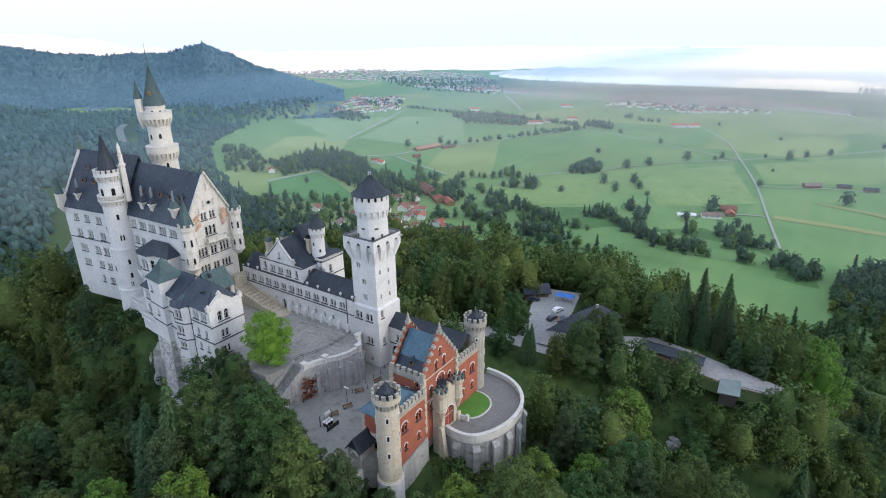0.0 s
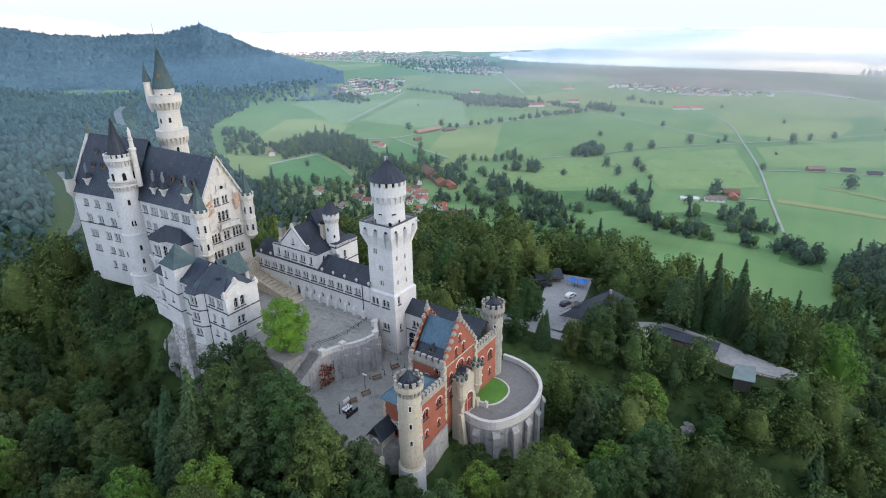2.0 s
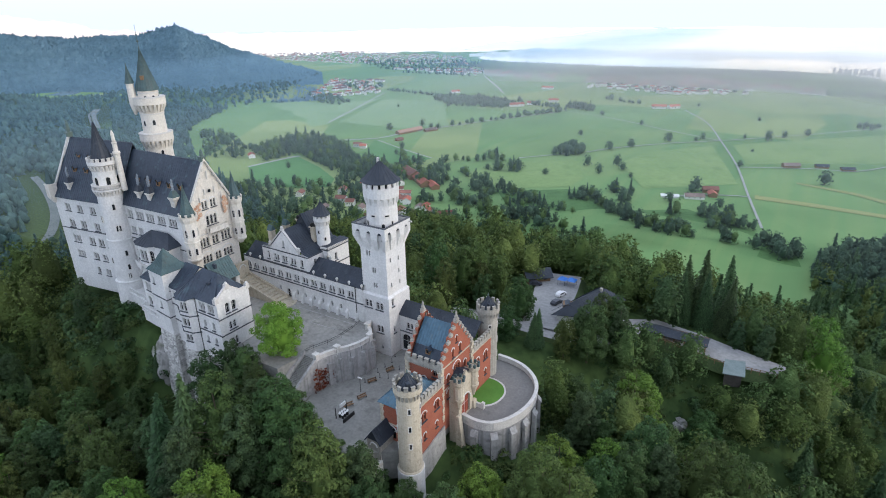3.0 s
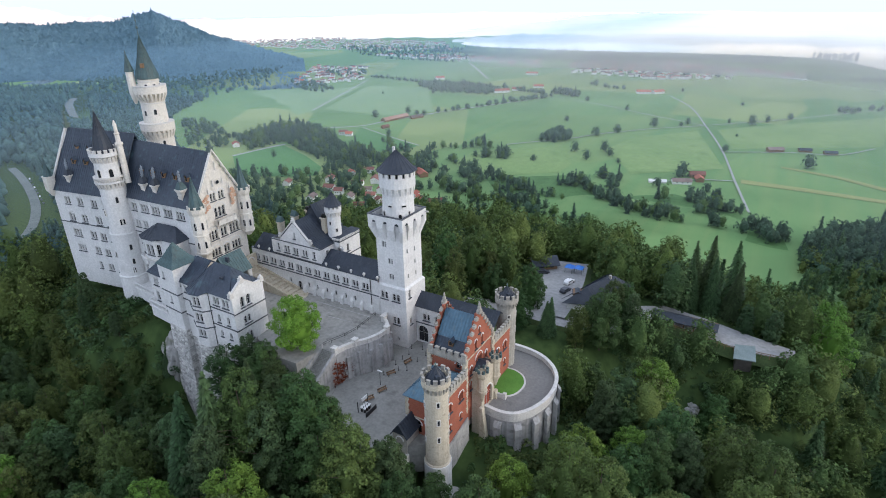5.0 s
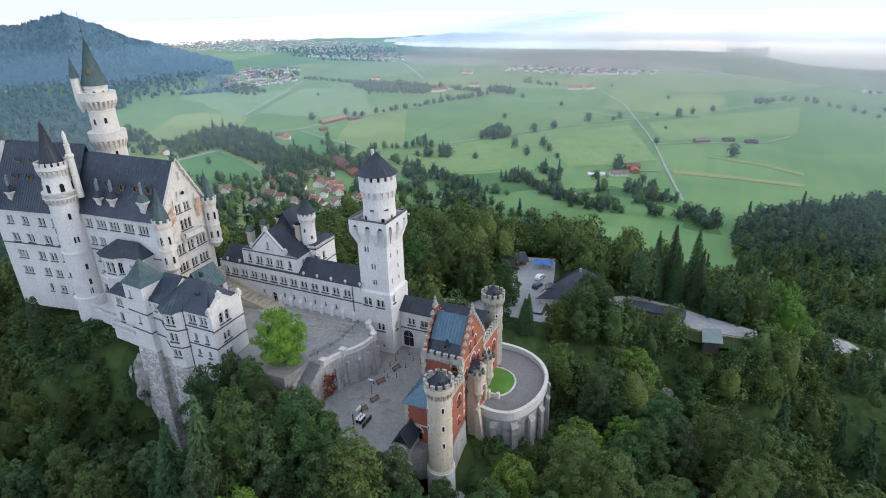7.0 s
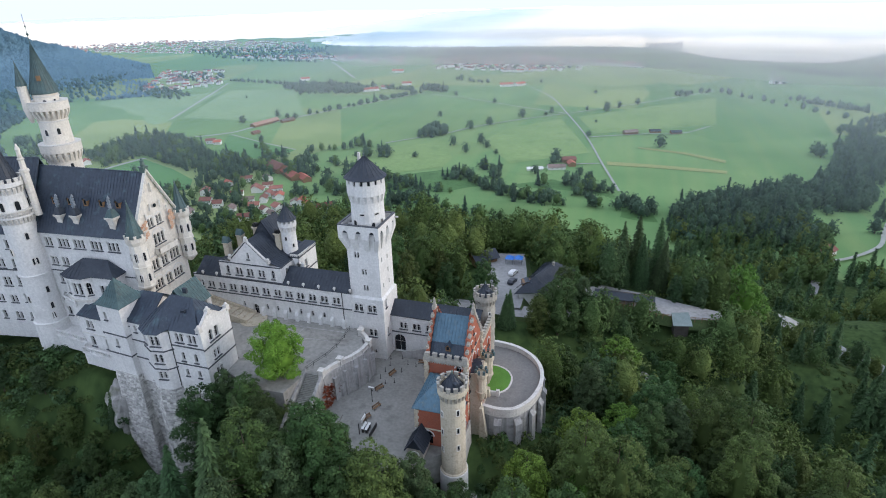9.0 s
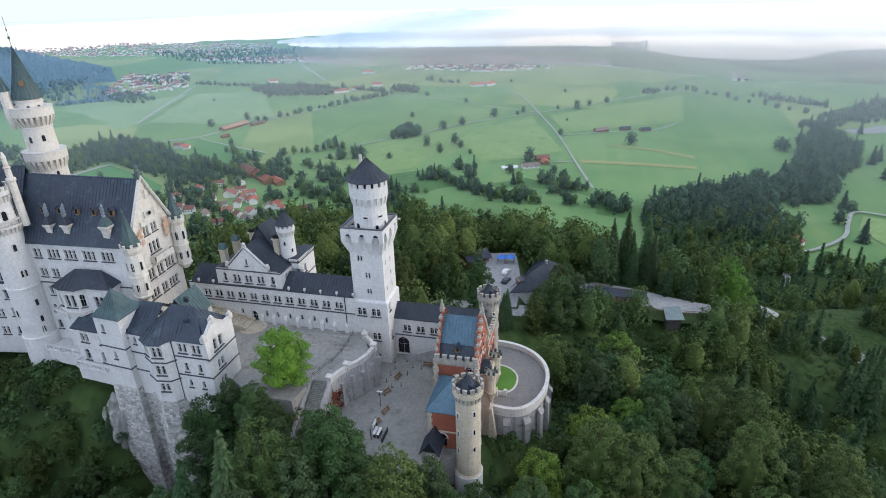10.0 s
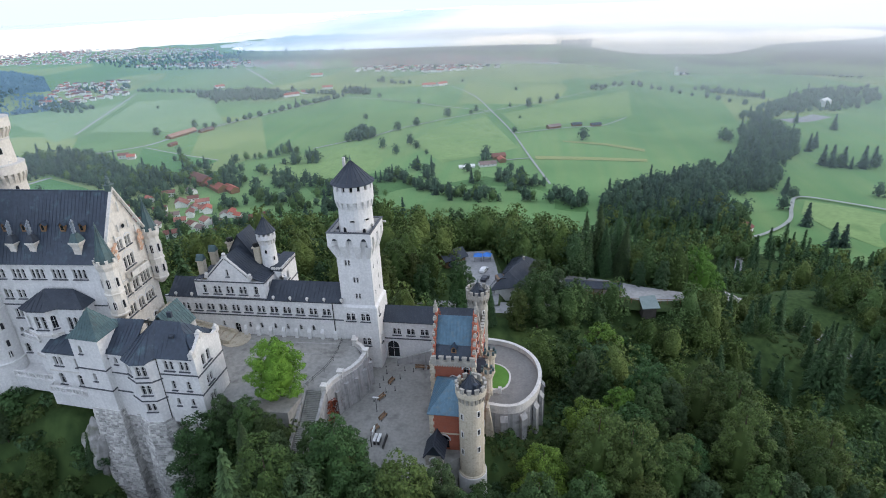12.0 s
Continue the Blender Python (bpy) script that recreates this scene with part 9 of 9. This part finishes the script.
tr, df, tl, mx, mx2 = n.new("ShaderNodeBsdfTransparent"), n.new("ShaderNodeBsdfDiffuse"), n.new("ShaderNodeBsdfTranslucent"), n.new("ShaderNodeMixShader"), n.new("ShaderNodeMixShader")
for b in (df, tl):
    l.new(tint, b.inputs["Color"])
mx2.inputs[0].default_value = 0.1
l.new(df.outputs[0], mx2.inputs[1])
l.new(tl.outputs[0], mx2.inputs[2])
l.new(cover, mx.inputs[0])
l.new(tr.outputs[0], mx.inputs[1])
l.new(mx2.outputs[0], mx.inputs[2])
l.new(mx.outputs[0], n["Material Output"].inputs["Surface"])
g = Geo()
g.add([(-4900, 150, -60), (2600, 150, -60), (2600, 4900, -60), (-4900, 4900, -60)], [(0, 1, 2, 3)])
tagged(new("morning_mist", g.mesh("morning_mist", MIST_HAZE)), "flat sheet standing in for mist and distance haze over the valley", "mist", kind="stuff")

# ---- road and buildings below the castle ----
def banked(name, pts, w, mat, label, category):
    """A made road with its own heights and edges."""
    g = Geo()
    v = []
    P = [Vector(p) for p in pts]
    for i, p in enumerate(P):
        d = (P[min(len(P) - 1, i + 1)] - P[max(0, i - 1)]).to_2d().normalized()
        o = Vector((-d.y, d.x)) * (w[i] / 2)
        for s in (1, -1):
            v += [(p.x + o.x * s, p.y + o.y * s, p.z), (p.x + o.x * s * 1.35, p.y + o.y * s * 1.35, p.z - 3.0)]
    f = []
    for i in range(len(P) - 1):
        a, b = 4 * i, 4 * i + 4
        f += [(a, a + 2, b + 2, b), (a + 1, a, b, b + 1), (a + 2, a + 3, b + 3, b + 2)]
    g.add(v, f[0::3])
    g.add(v, f[1::3] + f[2::3], 1)
    return tagged(new(name, g.mesh(name, [mat, BANK])), label, category, kind="structure")


BANK = material("grassy_bank", (0.050, 0.085, 0.028), (0.085, 0.125, 0.042), 0.95, 0.3, 2.0, 0.8)
banked("road", [(-104, 118, -5), (-92, 127, -7.5), (-82, 133.5, -9.4), (-67, 137, -11.2), (-52, 140, -12.8), (-46, 150, -13.8), (-44, 160, -14.6), (-38, 164.5, -16), (-27, 164.5, -17.6), (-14, 163.2, -18.8), (-2, 164, -19.6)], (5, 5, 6, 7, 7, 7, 8, 10, 11, 10, 6), ROADM, "pale gravel castle road", "road")
banked("forecourt", [(-67, 138, -11.0), (-68, 150, -10.8), (-71, 162, -10.8), (-74, 176, -11)], (10, 12, 14, 14), ROADM, "pale gravel yard before the inn", "yard")

inn = thing("inn", -58, 152, -12, "inn with large dark hipped roof and pale walls", "building")
g = Geo()
q = [(-63.5, 144.5), (-55.5, 147.8), (-49.5, 163.0), (-58.0, 166)]
g.prism([(x * 0.98 - 1.15, y) for x, y in q], -14.5, -8.6)
part("wall", g, WHITE, inn)
g = Geo()
ov = [(-64.8, 143.2, -9.0), (-54.4, 146.8, -9.0), (-48.2, 164.2, -9.0), (-58.8, 167.6, -9.0)]
a, b = (-59.4, 149.6, -5.2), (-54.2, 161.0, -5.2)
for pts in ([ov[0], ov[1], a], [ov[1], ov[2], b, a], [ov[2], ov[3], b], [ov[3], ov[0], a, b]):
    g.slab(pts, 0.25, ribs=0.9)
part("roof", g, DARKROOF, inn, "dark hipped roof")
g = Geo()
g.box(-55.3, -54.6, 158.6, 159.3, -6, -4.3)
part("chimney", g, SANDGREY, inn)
dormer(inn, -61.2, 147.2, -8.0, 22, 3.0, 1.2, 3.0)
barn = thing("long_shed", -32, 162, -18, "long open-fronted dark timber shed with dark roof", "shed")
for i in range(7):
    x = -40.6 + i * 2.9
    zb = -16.4 - 0.13 * (x + 40)
    for y in (159.4, 163.4):
        g = Geo()
        g.box(x - 0.15, x + 0.15, y, y + 0.3, zb - 1.5, -14.9)
        part("post", g, WOOD, barn)
g = Geo()
g.box(-40.8, -23.0, 163.6, 163.8, -19.5, -14.8)
g.box(-41.0, -40.8, 159.4, 163.8, -18.5, -14.8)
part("wall", g, WOOD, barn)
g = Geo()
g.slab([(-41.4, 158.8, -15.0), (-22.6, 158.8, -15.3), (-22.6, 161.7, -14.2), (-41.4, 161.7, -13.9)], 0.2, ribs=0.9)
g.slab([(-41.4, 164.6, -15.0), (-22.6, 164.6, -15.3), (-22.6, 161.7, -14.2), (-41.4, 161.7, -13.9)], 0.2, ribs=0.9)
part("roof", g, DARKROOF, barn)
kiosk = thing("kiosk", -14.5, 156, -20, "small hut with flat grey-green metal roof", "hut")
g = Geo()
g.prism([(-16.6, 153.6), (-12.4, 154.8), (-13.0, 159.2), (-17.0, 157.8)], -23, -18.9)
part("wall", g, material("dark_stained_boards", (0.05, 0.045, 0.04), (0.08, 0.07, 0.06), 0.8, 1.0, 6.0, 0.2), kiosk)
g = Geo()
g.slab([(-17.2, 152.4, -18.4), (-11.6, 153.6, -18.4), (-12.4, 160.2, -17.4), (-17.6, 158.6, -17.4)], 0.25, ribs=0.6)
part("roof", g, material("grey_green_sheet", (0.16, 0.21, 0.20), (0.22, 0.27, 0.26), 0.5, 0.5, 3.0, 0.1), kiosk)
house(-80.5, 168.5, 8, 6, 2.2, 0.7, DARKROOF, "brown wooden lodge with a dark roof beside the yard", -11.2, WOOD)
BLUE = material("blue_tarpaulin", (0.03, 0.16, 0.55), (0.05, 0.22, 0.65), 0.5, 0.5, 3.0, 0.1)
for x, y in ((-71.0, 168.4), (-67.9, 169.0)):
    t = thing("market_tent", x, y, -11, "small tent with bright blue roof", "tent", "blue tents")
    for dx in (-1.2, 1.2):
        for dy in (-1.2, 1.2):
            g = Geo()
            g.turned(x + dx, y + dy, [(0.05, -11.2), (0.05, -8.8)], 6)
            part("pole", g, IRON, t)
    g = Geo()
    g.prism([(x - 1.5, y - 1.5), (x + 1.5, y - 1.5), (x + 1.5, y + 1.5), (x - 1.5, y + 1.5)], -8.9, -7.9, top=[(x - 0.1, y - 0.1), (x + 0.1, y - 0.1), (x + 0.1, y + 0.1), (x - 0.1, y + 0.1)])
    part("canopy", g, BLUE, t)


def car(x, y, z, rot, paint, label):
    t = thing("car", x, y, z, label, "car", "parked cars")
    c, s = math.cos(rot), math.sin(rot)
    P = lambda u, v, w: (x + u * c - v * s, y + u * s + v * c, z + w)
    prof = [(-2.1, 0.3), (2.1, 0.3), (2.15, 0.75), (1.2, 0.95), (0.5, 1.42), (-1.3, 1.45), (-2.0, 0.95)]
    k = len(prof)
    g = Geo()
    g.add([P(u, -0.85, w) for u, w in prof] + [P(u, 0.85, w) for u, w in prof], [tuple(range(k)), tuple(range(2 * k - 1, k - 1, -1))] + [(i, k + i, k + (i + 1) % k, (i + 1) % k) for i in range(k)])
    part("body", g, paint, t)
    g = Geo()
    for v in (-0.87, 0.87):
        g.add([P(1.0, v, 0.95), P(0.45, v, 1.36), P(-1.25, v, 1.38), P(-1.75, v, 0.97)], [(0, 1, 2, 3)])
    part("glass", g, GLASS, t)
    for u in (-1.3, 1.3):
        for v in (-0.8, 0.8):
            g = Geo()
            w = [P(u + 0.33 * math.cos(math.tau * i / 10), v + d, 0.33 + 0.33 * math.sin(math.tau * i / 10)) for d in (-0.1, 0.1) for i in range(10)]
            g.add(w, [tuple(range(10)), tuple(range(19, 9, -1))] + [(i, 10 + i, 10 + (i + 1) % 10, (i + 1) % 10) for i in range(10)])
            part("wheel", g, IRON, t)


CARW, CARD = material("white_car_paint", (0.7, 0.7, 0.7), (0.75, 0.75, 0.75), 0.3, 0.5, 3, 0.0), material("dark_car_paint", (0.03, 0.035, 0.05), (0.05, 0.055, 0.07), 0.3, 0.5, 3, 0.0)
car(-78.5, 163, -10.8, 0.6, CARD, "dark car parked on the gravel yard")
car(-68.2, 160, -10.8, 1.3, CARW, "white car parked on the gravel yard")
car(-67.3, 153.8, -10.8, 1.3, CARD, "dark car parked on the gravel yard")
strip("road", [(-960, 368), (-900, 352), (-820, 325), (-750, 296), (-690, 262), (-640, 220)], 10, STONY, "grey road west of the castle hill", "road", up=1.6)
for i in range(9):
    x, y = -880 + 15.0 * i, 353 - 5.4 * i
    car(x, y, float(ground(np.array([x]), np.array([y]))[0]) + 1.8, -0.36, (CARW, CARD, CARD)[i % 3], ("white car parked beside the west road", "dark car parked beside the west road", "dark car parked beside the west road")[i % 3])
# rail fence along the road's edge
fence = thing("rail_fence", -20, 157.5, -19, "weathered wooden rail fence along the road edge", "fence")
pts = [(-36, 158.2, -16.6), (-28, 157.6, -17.6), (-20, 157.2, -18.5), (-10.5, 158.6, -19.2), (-2, 160.5, -19.8)]
for a, b in zip(pts, pts[1:]):
    A, Bv = Vector(a), Vector(b)
    d = (Bv - A)
    o = Vector((-d.y, d.x, 0)).normalized() * 0.05
    for h in (0.5, 1.0):
        g = Geo()
        v = [A + o + Vector((0, 0, h)), Bv + o + Vector((0, 0, h)), Bv - o + Vector((0, 0, h)), A - o + Vector((0, 0, h))]
        g.add(v + [p + Vector((0, 0, 0.12)) for p in v], [(3, 2, 1, 0), (4, 5, 6, 7), (0, 1, 5, 4), (1, 2, 6, 5), (2, 3, 7, 6), (3, 0, 4, 7)])
        part("rail", g, WOOD, fence)
    for i in range(4):
        p = A.lerp(Bv, i / 4)
        g = Geo()
        g.box(p.x - 0.08, p.x + 0.08, p.y - 0.08, p.y + 0.08, p.z - 0.6, p.z + 1.2)
        part("post", g, WOOD, fence)
# gravel works in the gorge
strip("gravel_bed", [(42, 270), (49, 266), (58, 274), (66, 276), (77, 267), (85, 260), (93, 252), (104, 240)], 14, ROADM, "pale gravel bed in the gorge", "gravel", up=1.2)
strip("gravel_bed", [(104, 414), (112, 433), (124, 470), (138, 507)], 6, ROADM, "pale gravel stream bed in the gorge", "gravel", up=1.5)
for x, y in ((62, 271),):
    zz = float(ground(np.array([float(x)]), np.array([float(y)]))[0]) + 1.2
    house(x, y, 7, 4.5, 2.4, 0.5, TILE, "red-roofed work shed in the gorge", zz, WOOD)

# ---- rocks ----
def rock(x, y, z, rx, ry, rz, seed, label="pale grey limestone outcrop"):
    rnd = random.Random(seed)
    bm = bmesh.new()
    bmesh.ops.create_icosphere(bm, subdivisions=4, radius=1.0)
    off = Vector((seed * 7.1, seed * 3.3, 0))
    for v in bm.verts:
        p = v.co.copy()
        k = 1 + 0.45 * noise.noise(p * 1.6 + off) + 0.22 * noise.noise(p * 4.5 + off) + 0.1 * abs(noise.noise(p * 11 + off))
        v.co = Vector((p.x * rx, p.y * ry, p.z * rz)) * k
    me = bpy.data.meshes.new("rock")
    bm.to_mesh(me)
    bm.free()
    me.materials.append(ROCK)
    ob = new("rock", me)
    ob.location = (x, y, z)
    ob.rotation_euler = (0, 0, rnd.uniform(0, 6))
    return tagged(ob, label, "rock", "limestone outcrops")


for i, (x, y, z, rx, ry, rz) in enumerate(((-137.0, 64.5, -6, 2.6, 1.6, 6), (-115, 67.0, 1.0, 4.2, 2.2, 3.6), (-61.3, 65.5, -15, 3.8, 4.0, 3.6), (-57.6, 63.0, -19.5, 4.0, 4.0, 3.6), (-65, 62.5, -14, 3.0, 2.6, 3), (-146, 57, -24, 2, 1.6, 3), (-156, 52, -27, 2, 1.6, 2),
                                           (-14, 144, -38, 4, 1.6, 2.4), (-3, 147, -42, 5, 2, 2.6), (-25, 142, -33, 2.6, 1.6, 2.6))):
    rock(x, y, z, rx, ry, rz, i + 1)

# ---- undergrowth on the open slopes ----
def leafy_bush(seed):
    """A ragged bush of leaf sprays, wider than high."""
    rnd = np.random.default_rng(seed)
    lob = [(np.array([rnd.normal(scale=0.75), rnd.normal(scale=0.75), rnd.uniform(0.2, 1.5)]), rnd.uniform(0.45, 0.85)) for _ in range(9)]
    q = leafy(rnd, lob, 230, 0.20)
    return q.reshape(-1, 3), np.arange(len(q) * 3).reshape(-1, 3)


ug = []
SHRUB = [leafy_bush(200 + i) for i in range(4)]
for gx in np.arange(-190, -34, 2.1):
    for gy in np.arange(40, 116, 2.1):
        x, y = gx + rng.uniform(-1, 1), gy + rng.uniform(-1, 1)
        if inside([(-188, 68.5), (-158, 70), (-146, 68), (-146, 65), (-134, 64), (-128, 61), (-112, 63), (-104, 66.5), (-96, 66), (-97, 59), (-86, 58), (-70, 58), (-66, 62), (-59, 64), (-59.5, 80.5), (-52, 82), (-48, 90), (-48, 99), (-54, 107), (-67, 109), (-67, 103), (-106, 106), (-128, 106), (-188, 94)], x, y):
            continue
        if rng.random() < 0.8:
            ug.append((x, y))
for gx in np.arange(-50, 26, 3.0):
    for gy in np.arange(100, 158, 3.0):
        x, y = gx + rng.uniform(-1.4, 1.4), gy + rng.uniform(-1.4, 1.4)
        if wooded(x, y) and y < 155 + 0.1 * x:
            ug += [(x, y)]
for gx in np.arange(8, 120, 4.6):
    for gy in np.arange(160, 300, 4.6):
        x, y = gx + rng.uniform(-2, 2), gy + rng.uniform(-2, 2)
        if wooded(x, y):
            ug += [(x, y)]
forest("undergrowth", ug, SHRUB, lambda k: (LEAF, LEAF_B, LEAF_C, LEAF_B)[k], "low shrubs and grass on the castle slope", (0.7, 1.7), lambda x, y: int(rng.integers(0, 4)))

# ---- things in the courts ----
LC, UC = -1.4, 5.9
def bench(x, y, z, rot):
    t = thing("bench", x, y, z, "brown slatted wooden bench on the gravel", "bench", "benches of the lower court")
    c, s = math.cos(rot), math.sin(rot)
    def bar(name, u0, u1, v0, v1, w0, w1, mat):
        g = Geo()
        g.add([(x + u * c - v * s, y + u * s + v * c, z + w) for w in (w0, w1) for u, v in ((u0, v0), (u1, v0), (u1, v1), (u0, v1))], [(3, 2, 1, 0), (4, 5, 6, 7), (0, 1, 5, 4), (1, 2, 6, 5), (2, 3, 7, 6), (3, 0, 4, 7)])
        part(name, g, mat, t)
    for i in range(3):
        bar("slat", -1.1, 1.1, -0.28 + 0.18 * i, -0.14 + 0.18 * i, 0.42, 0.48, WOOD)
    for i in range(2):
        bar("back_slat", -1.1, 1.1, 0.28, 0.33, 0.58 + 0.2 * i, 0.72 + 0.2 * i, WOOD)
    for u in (-0.9, 0.9):
        bar("leg", u - 0.05, u + 0.05, -0.28, -0.2, 0, 0.42, IRON)
        bar("leg", u - 0.05, u + 0.05, 0.26, 0.33, 0, 0.95, IRON)


for x, y, r in ((-80.6, 74.6, 1.2), (-81.2, 70.9, 1.15), (-82.4, 80.4, 1.1), (-81.6, 86.0, 1.3), (-76.4, 91.5, 0.0), (-73.6, 91.4, 0.0)):
    bench(x, y, LC, r)
lamp = thing("lamp_post", -82.3, 76.2, LC, "slim grey lamp post with a flat white head", "lamp")
g = Geo()
g.turned(-82.3, 76.2, [(0.1, LC), (0.06, LC + 0.4), (0.05, LC + 3.6)], 8)
part("pole", g, IRON, lamp)
g = Geo()
g.box(-82.9, -81.7, 76.05, 76.35, LC + 3.6, LC + 3.75)
part("head", g, WHITE, lamp)
sign = thing("information_stand", -80.0, 68.2, LC, "dark information stand with white panels", "sign")
for i in range(2):
    for j in range(3):
        g = Geo()
        x, y = -80.4 + 0.75 * i, 67.3 + 0.72 * j
        g.add([(x - 0.28, y - 0.22, LC + 0.95), (x + 0.28, y - 0.22, LC + 0.95), (x + 0.28, y + 0.22, LC + 1.25), (x - 0.28, y + 0.22, LC + 1.25), (x - 0.28, y - 0.22, LC + 0.9), (x + 0.28, y - 0.22, LC + 0.9), (x + 0.28, y + 0.22, LC + 1.2), (x - 0.28, y + 0.22, LC + 1.2)],
              [(0, 1, 2, 3), (7, 6, 5, 4), (0, 4, 5, 1), (1, 5, 6, 2), (2, 6, 7, 3), (3, 7, 4, 0)])
        part("panel", g, WHITE, sign)
        g = Geo()
        g.box(x - 0.2, x + 0.2, y - 0.16, y + 0.16, LC, LC + 0.95)
        part("pedestal", g, IRON, sign)
for y in (66.6, 69.8):
    g = Geo()
    g.box(-80.9, -80.75, y - 0.07, y + 0.07, LC, LC + 2.6)
    part("post", g, IRON, sign)
g = Geo()
g.box(-80.95, -80.75, 67.9, 69.7, LC + 1.7, LC + 2.5)
part("board", g, WHITE, sign, "white notice board")
g = Geo()
g.box(-78.6, -78.45, 66.2, 69.6, LC, LC + 0.9)
single("barrier", g, IRON, "dark low barrier beside the information stand", "barrier")
for i, (x, y) in enumerate(((-83.4, 89), (-83.6, 86.6), (-83.7, 84), (-82.0, 82.6), (-83.8, 79.5), (-80.2, 83.4), (-80.0, 87.4), (-79.6, 90.4), (-84.2, 91.4), (-81.6, 92.2), (-77.6, 90.2))):
    t = thing("bollard", x, y, LC, "slim dark queue post on the gravel", "bollard", "queue posts of the lower court")
    g = Geo()
    g.turned(x, y, [(0.2, LC), (0.18, LC + 0.06), (0.05, LC + 0.1), (0.05, LC + 1.05), (0.09, LC + 1.1)], 8)
    part("post", g, IRON, t)
# railing that crosses the upper court
rail = thing("court_railing", -92.5, 82, UC, "thin iron railing across the upper court", "railing")
rl = [(-93.2, 89.8), (-92.9, 86.5), (-92.8, 82.5), (-93.4, 78.6), (-94.6, 75.4), (-95.2, 73.2)]
for a, b in zip(rl, rl[1:]):
    for h in (0.55, 1.0):
        d = Vector((b[0] - a[0], b[1] - a[1])).normalized() * 1.0
        w = Vector((-d.y, d.x)) * 0.03
        g = Geo()
        g.prism([(a[0] - w.x, a[1] - w.y), (b[0] - w.x, b[1] - w.y), (b[0] + w.x, b[1] + w.y), (a[0] + w.x, a[1] + w.y)], UC + h, UC + h + 0.06)
        part("bar", g, IRON, rail)
    g = Geo()
    g.turned(a[0], a[1], [(0.05, UC), (0.05, UC + 1.1)], 6)
    part("post", g, IRON, rail)
PAVEBAND = material("worn_paving_stone", (0.27, 0.27, 0.265), (0.42, 0.415, 0.40), 0.95, 0.35, 1.2, 0.5, stain=(0.24, 0.24, 0.235))
# worn pale kerb lines in the upper court
for a, b, w in (((-117, 88.2), (-94, 88.6), 0.3), ((-104, 84.0), (-96, 84.6), 0.25), ((-104.2, 84), (-104.0, 88.2), 0.25)):
    g = Geo()
    d = (Vector(b) - Vector(a)).normalized()
    o = Vector((-d.y, d.x)) * w / 2
    g.prism([(a[0] - o.x, a[1] - o.y), (b[0] - o.x, b[1] - o.y), (b[0] + o.x, b[1] + o.y), (a[0] + o.x, a[1] + o.y)], UC - 0.1, UC + 0.04)
    single("paving_band", g, PAVEBAND, "pale stone band set in the court paving", "paving")
# red creeper on the wall beside the stairs
rnd = np.random.default_rng(3)
lv = []
for i in range(420):
    t = (rnd.random() * 0.3 + rnd.choice([0.0, 0.25, 0.5, 0.7]))
    y = 70.5 + 6.0 * t
    x = -90.2 + 1.2 * max(0, t - 0.5)
    z = -1.0 + 6.2 * rnd.random() ** 1.3 * (1 - 0.55 * t)
    c = np.array((x + rnd.uniform(0, 0.4), y + rnd.uniform(-0.4, 0.4), z))
    a, b = rnd.normal(size=3) * 0.16, rnd.normal(size=3) * 0.16
    lv.append([c - a, c - b, c + a, c + b])
ob = quad_mesh("creeper", np.array(lv) - np.array((-90, 72, -1)), IVY)
cr = new("creeper", ob)
cr.location = (-90, 72, -1)
tagged(cr, "dark red creeper climbing the wall by the stairs", "creeper", kind="stuff")
